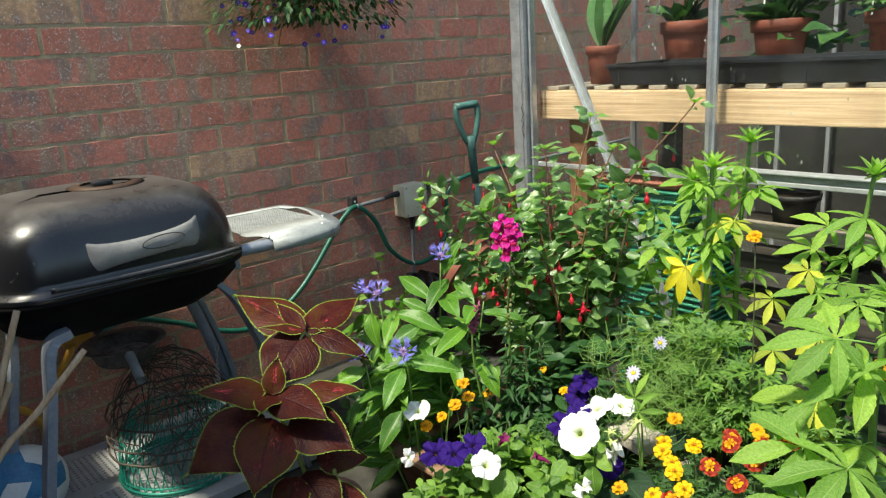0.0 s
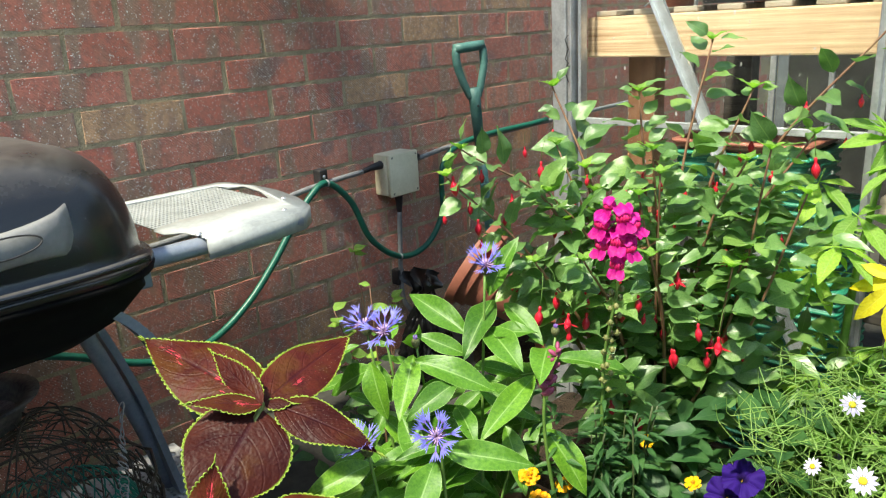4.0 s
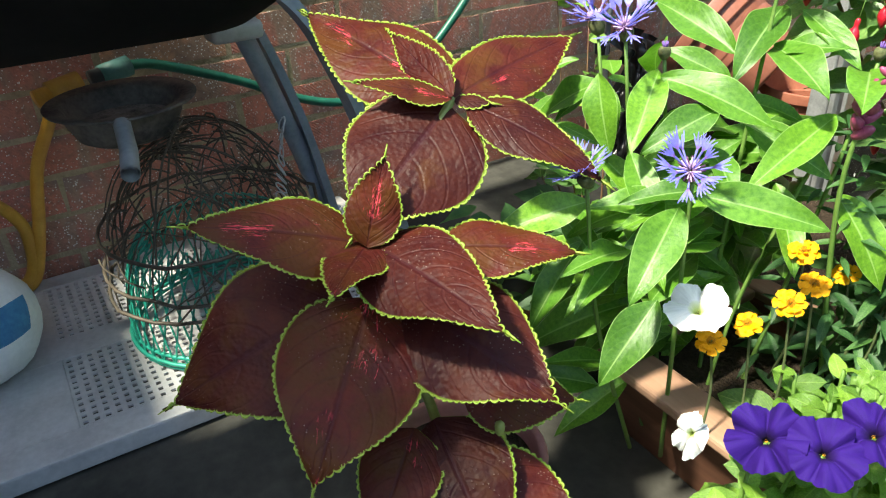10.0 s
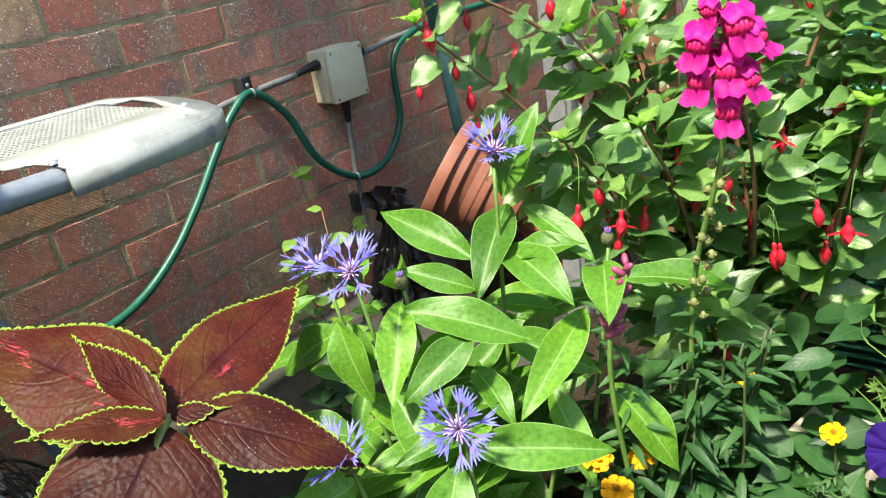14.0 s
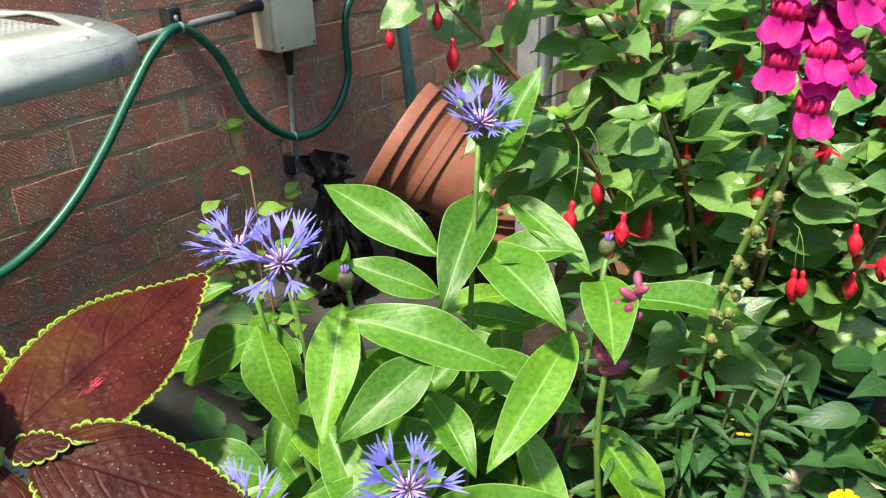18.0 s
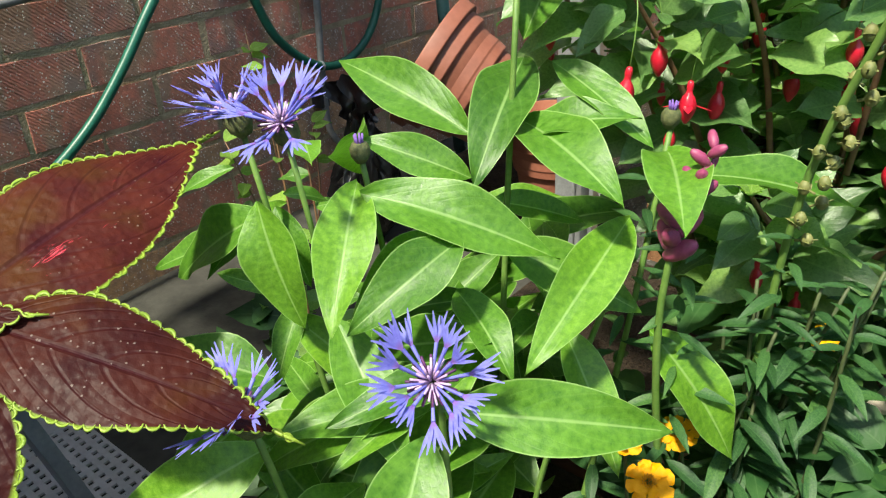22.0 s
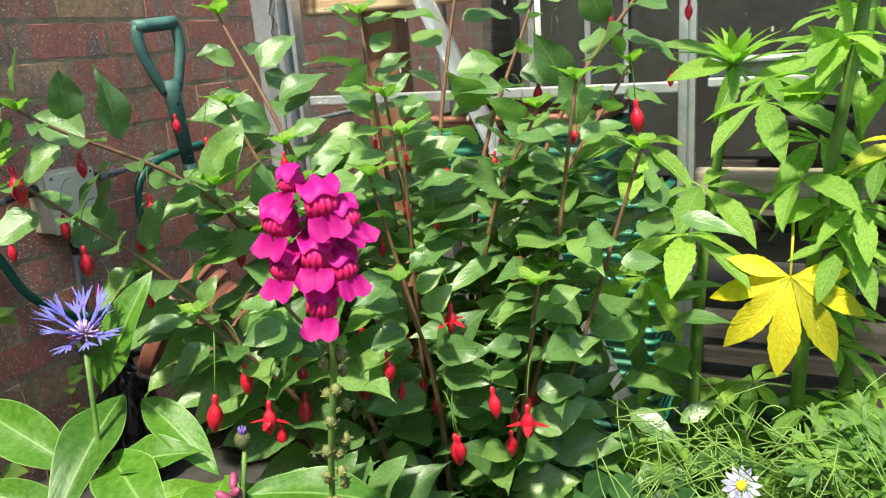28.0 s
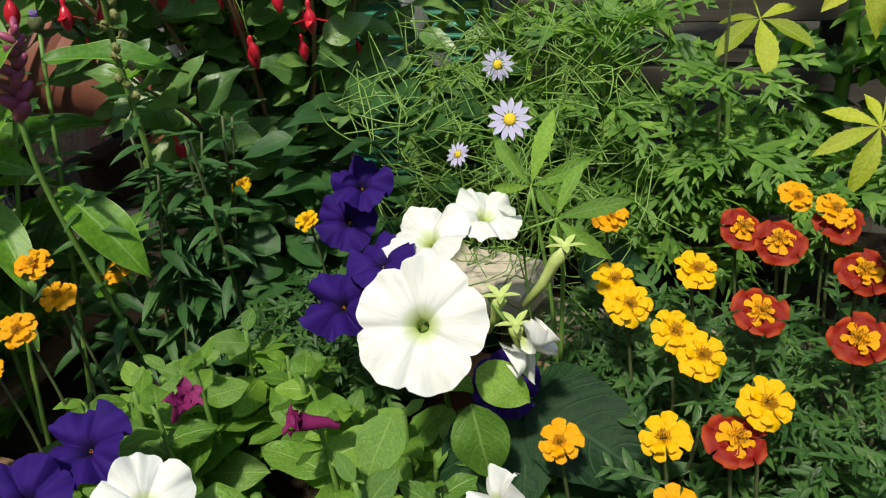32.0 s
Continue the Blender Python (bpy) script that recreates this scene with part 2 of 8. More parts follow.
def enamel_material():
    """Black enamel, dusty and painted with a grey sheen on its upper faces, faint streaks and chips."""
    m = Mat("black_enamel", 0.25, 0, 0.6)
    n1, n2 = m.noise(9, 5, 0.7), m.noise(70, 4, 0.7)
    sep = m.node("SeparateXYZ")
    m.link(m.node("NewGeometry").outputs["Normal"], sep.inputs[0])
    # upward faces turn grey: a dusty film plus sheen put into the colour
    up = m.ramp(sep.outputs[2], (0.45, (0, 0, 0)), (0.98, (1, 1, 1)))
    dust_sheen = m.maths("MULTIPLY", up, m.ramp(m.maths("ADD", m.maths("MULTIPLY", n1, 0.7), m.maths("MULTIPLY", n2, 0.3)), (0.35, (0.12, 0.12, 0.12)), (0.68, (0.6, 0.6, 0.6))))
    c = m.mix(dust_sheen, (0.010, 0.010, 0.012), (0.20, 0.185, 0.17))
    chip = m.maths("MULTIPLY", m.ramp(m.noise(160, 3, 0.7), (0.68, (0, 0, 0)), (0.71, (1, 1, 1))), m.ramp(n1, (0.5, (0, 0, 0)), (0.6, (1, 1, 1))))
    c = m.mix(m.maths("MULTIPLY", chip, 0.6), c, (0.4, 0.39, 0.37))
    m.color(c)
    m.roughness(m.maths("ADD", m.maths("MULTIPLY", dust_sheen, 0.5), m.maths("ADD", m.maths("MULTIPLY", n1, 0.18), 0.14)))
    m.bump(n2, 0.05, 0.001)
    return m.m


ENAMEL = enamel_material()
BOWL = plain("sooty_enamel", (0.003, 0.003, 0.003), (0.008, 0.007, 0.007), 12, 0.7, 0, 0.1, 0.12)
GREYPLASTIC = plain("grey_plastic", (0.17, 0.17, 0.17), (0.25, 0.25, 0.245), 18, 0.55, 0, 0.1)
ALU = plain("weathered_aluminium", (0.42, 0.44, 0.46), (0.62, 0.64, 0.66), 25, 0.42, 0.75, 0.12)
STEEL = plain("blue_grey_steel", (0.19, 0.22, 0.27), (0.29, 0.32, 0.38), 22, 0.45, 0.2, 0.1)
PALEMETAL = plain("weathered_pale_metal", (0.28, 0.30, 0.30), (0.43, 0.455, 0.455), 16, 0.5, 0.15, 0.15)
SHELFMETAL = plain("dusty_grey_metal", (0.40, 0.40, 0.405), (0.56, 0.56, 0.565), 14, 0.5, 0.15, 0.15)
GALV = plain("galvanised_post", (0.30, 0.315, 0.33), (0.48, 0.50, 0.52), 30, 0.45, 0.55, 0.15)
DARKRUBBER = plain("black_plastic", (0.010, 0.010, 0.011), (0.03, 0.03, 0.032), 20, 0.5, 0, 0.1)
HOSEGREEN = plain("green_hose", (0.006, 0.085, 0.058), (0.012, 0.13, 0.085), 60, 0.4, 0, 0.1)
HOSEYELLOW = plain("yellow_hose", (0.50, 0.24, 0.03), (0.62, 0.33, 0.05), 40, 0.45, 0, 0.1)
TEAL = plain("teal_plastic", (0.045, 0.14, 0.125), (0.09, 0.21, 0.19), 25, 0.5, 0, 0.1)
GREYPIPE = plain("grey_conduit", (0.16, 0.165, 0.17), (0.25, 0.255, 0.26), 60, 0.6, 0.2, 0.2)
BOXPLASTIC = plain("beige_plastic", (0.68, 0.63, 0.44), (0.80, 0.75, 0.56), 20, 0.5, 0, 0.08)
TERRACOTTA = plain("terracotta", (0.26, 0.085, 0.05), (0.36, 0.13, 0.08), 16, 0.75, 0, 0.2)
BROWNPLASTIC = plain("brown_plastic", (0.22, 0.078, 0.052), (0.31, 0.115, 0.078), 14, 0.5, 0, 0.1)
REDPOT = plain("orange_red_plastic", (0.18, 0.048, 0.03), (0.25, 0.074, 0.045), 10, 0.6, 0, 0.1)
PINE = wood_material("pine", (0.33, 0.20, 0.105), (0.74, 0.56, 0.37), 0, 0.7, 150)
OLDWOOD = wood_material("weathered_wood", (0.20, 0.17, 0.13), (0.42, 0.37, 0.30), 0, 0.85)
TROUGHWOOD = wood_material("brown_trough", (0.13, 0.055, 0.032), (0.23, 0.10, 0.06), 0, 0.75, 30)
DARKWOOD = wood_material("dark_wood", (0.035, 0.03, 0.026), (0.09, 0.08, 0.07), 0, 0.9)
BAMBOO = wood_material("cane", (0.30, 0.20, 0.12), (0.52, 0.40, 0.27), 2, 0.7)
WIRE = plain("rusty_wire", (0.055, 0.045, 0.035), (0.13, 0.11, 0.085), 50, 0.6, 0.4, 0.2)
GREENWIRE = plain("green_coated_wire", (0.01, 0.20, 0.145), (0.02, 0.32, 0.23), 40, 0.4, 0, 0.1)


def glass_material():
    m = Mat("greenhouse_glass", 0.04)
    m.color(m.ramp(m.noise(3), (0.3, (0.9, 0.95, 0.93)), (0.7, (1, 1, 1))))
    m.b.inputs["Transmission Weight"].default_value = 1.0
    m.b.inputs["IOR"].default_value = 1.02
    dirt = m.node("BsdfDiffuse")
    dirt.inputs[0].default_value = (0.55, 0.57, 0.55, 1)
    n = m.maths("ADD", m.noise(5, 4, 0.7), m.maths("MULTIPLY", m.noise(90, 2), 0.35))
    gl = m.node("BsdfGlossy", Roughness=0.03)
    mx2 = m.node("MixShader", Fac=0.012)
    m.link(m.b.outputs[0], mx2.inputs[1])
    m.link(gl.outputs[0], mx2.inputs[2])
    vo = m.node("TexVoronoi", Scale=45.0)
    m.link(m.coords("Object", (1, 1, 0.45)), vo.inputs["Vector"])
    drop = m.maths("MULTIPLY", m.maths("LESS_THAN", vo.outputs["Distance"], 0.085), m.ramp(m.noise(6, 2), (0.45, (0, 0, 0)), (0.55, (0.6, 0.6, 0.6))))
    mx = m.node("MixShader")
    m.link(m.maths("ADD", drop, m.ramp(n, (0.62, (0.001, 0.001, 0.001)), (0.98, (0.02, 0.02, 0.02)))), mx.inputs[0])
    m.link(mx2.outputs[0], mx.inputs[1])
    m.link(dirt.outputs[0], mx.inputs[2])
    m.link(mx.outputs[0], m.nt.nodes["Material Output"].inputs[0])
    return m.m


GLASS = glass_material()


# ---- mesh helpers ----
def finish(ob, material, smooth=True):
    if material is not None and not ob.data.materials:
        ob.data.materials.append(material)
    elif material is not None and ob.data.materials[0] is not material:
        ob.material_slots[0].link = "OBJECT"
        ob.material_slots[0].material = material
    if smooth:
        ob.data.polygons.foreach_set("use_smooth", [True] * len(ob.data.polygons))
    return ob


def mesh_of(name, verts, faces, uvs=None):
    me = bpy.data.meshes.new(name)
    me.from_pydata(verts, [], faces)
    if uvs is not None:
        lay = me.uv_layers.new(name="UVMap")
        for loop in me.loops:
            lay.data[loop.index].uv = uvs[loop.vertex_index]
    me.update()
    return me


def part(name, bm, material, parent=None, label="", smooth=True):
    me = bpy.data.meshes.new(name)
    bm.to_mesh(me)
    bm.free()
    ob = finish(new(name, me), material, smooth)
    if parent is not None:
        ob.parent = parent
    if label:
        ob["label"] = label
    return ob


def piece(name, me, material, parent=None, m=None, smooth=True):
    ob = finish(new(name, me), material, smooth)
    if parent is not None:
        ob.parent = parent
    if m is not None:
        ob.matrix_basis = m
    return ob


def thing(name, label, category, group="", kind="", at=(0, 0, 0)):
    ob = new(name)
    ob.empty_display_size = 0.05
    ob.location = at
    return tagged(ob, label, category, group, kind)


def box(bm, lo, hi, bevel=0.0, m=None):
    lo, hi = Vector(lo), Vector(hi)
    r = bmesh.ops.create_cube(bm, size=1.0)
    vs = r["verts"]
    for v in vs:
        v.co = Vector([lo[i] + (v.co[i] + 0.5) * (hi[i] - lo[i]) for i in range(3)])
        if m is not None:
            v.co = m @ v.co
    if bevel:
        es = list({e for v in vs for e in v.link_edges})
        bmesh.ops.bevel(bm, geom=es, offset=bevel, segments=2, affect="EDGES", profile=0.5)
    return bm


def boxed(lo, hi, bevel=0.002, m=None):
    return box(bmesh.new(), lo, hi, bevel, m)


def lathe(profile, n=32, squash=1.0):
    """Turn (radius, height) pairs round z."""
    bm = bmesh.new()
    rings = [[bm.verts.new((r * math.cos(2 * math.pi * k / n), r * squash * math.sin(2 * math.pi * k / n), z)) for k in range(n)] for r, z in profile]
    for a, b in zip(rings, rings[1:]):
        for k in range(n):
            bm.faces.new((a[k], a[(k + 1) % n], b[(k + 1) % n], b[k]))
    return bm


def smooth_path(pts, steps=8):
    """Catmull-Rom through the points."""
    p = [Vector(q) for q in pts]
    p = [p[0] * 2 - p[1]] + p + [p[-1] * 2 - p[-2]]
    out = []
    for i in range(1, len(p) - 2):
        a, b, c, d = p[i - 1 : i + 3]
        for k in range(steps):
            t = k / steps
            out.append(0.5 * (2 * b + (c - a) * t + (2 * a - 5 * b + 4 * c - d) * t * t + (3 * b - a - 3 * c + d) * t ** 3))
    out.append(p[-2])
    return out


def tube_data(verts, faces, pts, r0, r1=None, n=8, caps=True):
    r1 = r0 if r1 is None else r1
    pts = [Vector(p) for p in pts]
    base = len(verts)
    up = Vector((0.13, 0.21, 1)).normalized()
    for i, p in enumerate(pts):
        d = (pts[min(i + 1, len(pts) - 1)] - pts[max(i - 1, 0)]).normalized()
        s = d.cross(up)
        if s.length < 0.05:
            s = d.cross(Vector((1, 0, 0)))
        s.normalize()
        w = s.cross(d)
        r = r0 + (r1 - r0) * i / max(1, len(pts) - 1)
        for k in range(n):
            a = 2 * math.pi * k / n
            verts.append(p + s * (r * math.cos(a)) + w * (r * math.sin(a)))
    for i in range(len(pts) - 1):
        for k in range(n):
            a, b = base + i * n + k, base + i * n + (k + 1) % n
            faces.append((a, b, b + n, a + n))
    if caps:
        faces.append(tuple(base + k for k in reversed(range(n))))
        faces.append(tuple(base + (len(pts) - 1) * n + k for k in range(n)))


def tube(name, pts, r0, material, parent=None, r1=None, n=8, steps=6, label="", curved=True):
    v, f = [], []
    tube_data(v, f, smooth_path(pts, steps) if curved and len(pts) > 2 else pts, r0, r1, n)
    ob = piece(name, mesh_of(name, v, f), material, parent)
    if label:
        ob["label"] = label
    return ob


def frame_of(base, tip, normal):
    """A pose whose y runs from base to tip and whose z leans to normal."""
    b, y = Vector(base), Vector(tip) - Vector(base)
    y.normalize()
    z = Vector(normal)
    z = z - y * z.dot(y)
    if z.length < 1e-4:
        z = y.orthogonal()
    z.normalize()
    x = y.cross(z)
    m = Matrix((x, y, z)).transposed().to_4x4()
    m.translation = b
    return m


# ---- setting ----
FLOOR = 0.24
# unseen pale slab, added to reflect sunlight up onto the house wall
bounce_slab = piece("pavement", mesh_of("pavement", [(1.3, -2.2, 0.26), (3.3, -2.2, 0.26), (3.3, -0.75, 0.26), (1.3, -0.75, 0.26), (1.3, -2.2, 0.2), (3.3, -2.2, 0.2), (3.3, -0.75, 0.2), (1.3, -0.75, 0.2)], [(0, 1, 2, 3), (4, 0, 3, 7), (7, 3, 2, 6)]), plain("pale_bounce", (0.40, 0.36, 0.30), (0.54, 0.50, 0.43), 6, 0.9, 0, 0.4, 0.3, 0.003), None, None, False)
tagged(bounce_slab, "unseen pale slab added to bounce sunlight onto the house wall", "pavement", kind="structure")
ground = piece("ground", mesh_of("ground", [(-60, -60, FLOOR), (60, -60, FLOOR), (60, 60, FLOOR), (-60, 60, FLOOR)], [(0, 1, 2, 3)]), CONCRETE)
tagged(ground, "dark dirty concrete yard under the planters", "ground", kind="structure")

WALL_Y0, WALL_Y1, WALL_TOP = -2.6, 3.6, 2.55
wall = part("wall_house", boxed((-0.24, WALL_Y0, 0), (-0.0005, WALL_Y1, WALL_TOP), 0), MORTAR, None, "", False)
tagged(wall, "red brick house wall with drag-wire bricks and sandy mortar", "wall", kind="structure")

# ---- bricks ----
def brick_mesh(w, h, d, seed):
    rnd = random.Random(seed)
    bm = bmesh.new()
    box(bm, (-d, -w / 2, -h / 2), (0, w / 2, h / 2), 0)
    es = [e for e in bm.edges if all(v.co.x > -0.001 for v in e.verts)]
    bmesh.ops.subdivide_edges(bm, edges=[k for k in es if k.calc_length() > 0.1], cuts=5)
    es = [k for k in bm.edges if all(v.co.x > -0.001 for v in k.verts) and len(k.link_faces) == 2 and any(f.normal.x < 0.5 for f in k.link_faces)]
    bmesh.ops.bevel(bm, geom=es, offset=0.0009, segments=1, affect="EDGES")
    for v in bm.verts:
        v.co += Vector((rnd.uniform(-0.4, 0.4), rnd.uniform(-1, 1), rnd.uniform(-1, 1))) * 0.0016
    me = bpy.data.meshes.new("brick")
    bm.to_mesh(me)
    bm.free()
    return me


BRICKS = [brick_mesh(0.215, 0.065, 0.02, k) for k in range(6)]
rb = random.Random(5)
rest_v, rest_f = [], []
for row in range(-17, 17):
    z = 1.2 - 0.075 * (row - 0.5)
    for k in range(-12, 17):
        y = 0.225 * k + (0.1125 if row % 2 else 0.0) + 0.1125 * 0 + rb.uniform(-0.002, 0.002)
        if not (WALL_Y0 + 0.12 < y < WALL_Y1 - 0.12):
            continue
        out = rb.uniform(-0.0001, 0.0006)
        if -1.05 < y < 1.75 and 0.16 < z < 1.62:
            b = piece("brick", BRICKS[rb.randrange(6)], BRICK, wall, pose(out, y, z + rb.uniform(-0.001, 0.001)), False)
        else:
            n = len(rest_v)
            rest_v += [(x, y + dy, z + dz) for x in (-0.02, out) for dy in (-0.1075, 0.1075) for dz in (-0.0325, 0.0325)]
            rest_f += [tuple(n + i for i in q) for q in ((4, 6, 7, 5), (0, 4, 5, 1), (2, 3, 7, 6), (1, 5, 7, 3), (0, 2, 6, 4))]
rest = piece("brickwork", mesh_of("brickwork", rest_v, rest_f), BRICK, wall, None, False)
rest["kind"] = "stuff"


# ---- greenhouse ----
GY = 0.81
gh = thing("greenhouse", "aluminium greenhouse with dusty glass panes and a timber corner post", "greenhouse", at=(0.59, GY, 0))


def gpart(name, lo, hi, mat, bevel=0.002, label="", parent=None):
    par = parent or gh
    o = Vector((0.59, GY, 0)) if parent is None else Vector((0, 0, 0))
    return part(name, boxed(Vector(lo) - o, Vector(hi) - o, bevel), mat, par, label, False)


gpart("corner_post", (0.592, GY - 0.028, 0.0), (0.63, GY + 0.02, 2.3), GALV, 0.004, "weathered grey corner post")
gpart("glazing_bar", (0.633, GY - 0.028, 0.0), (0.643, GY + 0.012, 2.3), ALU)
gpart("glazing_bar", (0.648, GY - 0.012, 0.0), (0.656, GY + 0.012, 2.3), ALU)
for x in (1.218, 1.838, 2.458, 3.078):
    gpart("glazing_bar", (x, GY - 0.02, 0.0), (x + 0.011, GY + 0.02, 2.3), ALU)
    gpart("glazing_bar", (x + 0.011, GY - 0.006, 0.0), (x + 0.018, GY + 0.006, 2.3), ALU, 0.001)
gpart("base_rail", (0.592, GY - 0.026, 0.0), (3.08, GY + 0.03, 0.06), ALU)
gpart("sill_rail", (1.252, GY - 0.022, 0.955), (3.07, GY + 0.012, 0.966), PALEMETAL)
gpart("sill_rail", (1.252, GY - 0.014, 0.966), (3.07, GY + 0.012, 0.982), PALEMETAL)
gpart("sill_rail", (1.252, GY - 0.028, 0.982), (3.07, GY + 0.012, 0.988), PALEMETAL)
gpart("mid_rail", (0.658, GY + 0.004, 0.948), (1.217, GY + 0.012, 0.962), GALV)
gpart("eaves_rail", (0.592, GY - 0.026, 2.3), (3.08, GY + 0.03, 2.36), ALU)
for a, b in ((0.658, 1.216), (1.238, 1.836), (1.858, 2.456), (2.478, 3.076)):
    lo = 0.062 if a < 1 else 0.99
    p = gpart("pane", (a, GY - 0.0015, lo), (b, GY + 0.0015, 2.298), GLASS, 0)
    p.visible_shadow = False
p = gpart("pane", (0.608, GY + 0.022, 0.062), (0.611, GY + 2.3, 2.298), GLASS, 0)
p.visible_shadow = False
for k in range(1, 5):
    gpart("glazing_bar", (0.6, GY + 0.57 * k, 0.0), (0.62, GY + 0.57 * k + 0.014, 2.3), GALV)
sm = frame_of((0.53 - 0.59, 0.008, 1.797), (1.13 - 0.59, 0.008, 0.549), (0, -1, 0))
part("diagonal_strut", boxed((-0.011, 0, -0.004), (0.011, 1.47, 0.002), 0.001, sm), ALU, gh, "flat aluminium diagonal brace", False)
sm2 = frame_of((0.53 - 0.59, 0.008, 1.797), (1.13 - 0.59, 0.008, 0.549), (0, -1, 0))
part("diagonal_strut", boxed((0.009, 0, 0.002), (0.011, 1.47, 0.012), 0.0005, sm2), ALU, gh, "", False)
# twisted tie wire down the corner post
v, f = [], []
tube_data(v, f, [Vector((0.046 + 0.004 * (-1) ** k, -0.034, 1.04 + 0.016 * k + 0.004 * (k % 3))) for k in range(7)], 0.0011, None, 5)
piece("tie_wire", mesh_of("tie_wire", v, f), DARKRUBBER, gh)
# loose pale string across the corner of the glasshouse
tube("string", [Vector(p) - Vector((0.59, GY, 0)) for p in ((0.63, 1.10, 1.185), (0.70, 1.10, 1.232), (0.76, 1.10, 1.271), (0.82, 1.10, 1.325), (0.869, 1.10, 1.355), (0.90, 1.10, 1.43))], 0.0022, PALEMETAL, gh, None, 5)
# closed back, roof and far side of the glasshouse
# blockwork coloured near black: the glasshouse's inner shade is in its colour
back = part("wall_back", boxed((0.2, 3.2, 0), (4.5, 3.3, 2.6), 0), plain("dimmed_block", (0.010, 0.010, 0.009), (0.026, 0.026, 0.024), 4, 0.9, 0, 0.4), None, "", False)
tagged(back, "grey blockwork wall behind the greenhouse, coloured near black for shade", "wall", kind="structure")
# unseen fence, kept low to let skylight reach the house wall
side = part("fence_side", boxed((3.3, -3.0, 0), (3.4, 3.3, 1.2), 0), DARKWOOD, None, "", False)
tagged(side, "dark weathered garden fence", "fence", kind="structure")
# unseen fence, added to cut low sky light under the barbecue
side2 = part("fence_end", boxed((0.0, -2.3, 0), (3.3, -2.2, 2.2), 0), DARKWOOD, None, "", False)
tagged(side2, "unseen dark fence added to block low sky light", "fence", kind="structure")
# unseen stepped screen, added to cast shade on wall, lower shelf and coleus
side3 = part("fence_screen", box(box(boxed((0.152, -0.98, FLOOR), (0.62, -0.94, 1.20), 0), (0.0, -0.98, FLOOR), (0.15, -0.94, 2.0), 0), (0.622, -1.20, FLOOR), (1.10, -1.14, 2.14), 0), OLDWOOD, None, "", False)
tagged(side3, "unseen stepped timber screen added to shade the barbecue and coleus", "fence", kind="structure")

# staging inside
st = thing("staging", "timber staging with a pale pine front board inside the greenhouse", "staging", at=(0.6, 1.0, 0))
S0 = Vector((0.6, 1.0, 0))


def spart(name, lo, hi, mat, label="", bevel=0.003):
    return part(name, boxed(Vector(lo) - S0, Vector(hi) - S0, bevel), mat, st, label, False)


spart("front_board", (0.626, 0.868, 1.084), (3.0, 0.91, 1.168), PINE, "pale knotty pine board", 0.004)
for k in range(26):
    spart("slat", (0.64 + 0.09 * k, 0.88, 1.168), (0.69 + 0.09 * k, 1.40, 1.18), OLDWOOD)
LEGWOOD = wood_material("leg_wood", (0.15, 0.068, 0.034), (0.26, 0.13, 0.066), 2)
# inner and rear legs take the dark wood, interior shade in their colour
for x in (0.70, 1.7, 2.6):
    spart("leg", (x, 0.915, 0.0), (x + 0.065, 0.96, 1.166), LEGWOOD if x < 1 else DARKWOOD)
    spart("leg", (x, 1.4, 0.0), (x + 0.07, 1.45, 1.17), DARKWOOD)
# lower and rear slats coloured darker to stand for shade under the staging
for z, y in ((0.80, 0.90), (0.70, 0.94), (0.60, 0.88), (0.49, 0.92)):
    spart("slat", (1.22, y, z), (3.0, y + 0.035, z + 0.035), OLDWOOD if z > 0.75 else DARKWOOD, "weathered grey slat, lower ones coloured dark for shade")
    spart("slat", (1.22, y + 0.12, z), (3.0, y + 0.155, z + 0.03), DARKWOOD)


def seed_tray(x0, x1, y0, y1, z, label, mat):
    t = thing("seed_tray", label, "tray", "seed trays on the staging", at=((x0 + x1) / 2, (y0 + y1) / 2, z))
    w, d, h = (x1 - x0) / 2, (y1 - y0) / 2, 0.056
    bm = bmesh.new()
    ring = [(-1, -1), (1, -1), (1, 1), (-1, 1)]
    prof = [(0.94, 0.0), (1.0, h - 0.008), (1.03, h - 0.008), (1.03, h), (0.98, h), (0.92, 0.005)]
    rows = [[bm.verts.new((a * (w + (s - 1) * 0.15), b * (d + (s - 1) * 0.15), zz)) for a, b in ring] for s, zz in prof]
    for a, b in zip(rows, rows[1:]):
        for k in range(4):
            bm.faces.new((a[k], a[(k + 1) % 4], b[(k + 1) % 4], b[k]))
    bm.faces.new(rows[0][::-1])
    part("body", bm, mat, t, "", False)
    for k in range(int(w * 2 / 0.17)):
        part("rib", boxed((-w + 0.03 + 0.17 * k, -d + 0.003, 0.004), (-w + 0.034 + 0.17 * k, -d + 0.012, h - 0.01), 0.001), mat, t, "", False)
    return t


TRAYBLACK = plain("black_tray", (0.006, 0.007, 0.009), (0.016, 0.018, 0.023), 8, 0.45)
for x0, x1 in ((0.868, 1.90), (1.93, 2.95)):
    seed_tray(x0, x1, 0.882, 1.16, 1.182, "long black plastic seed tray on the staging board", TRAYBLACK)


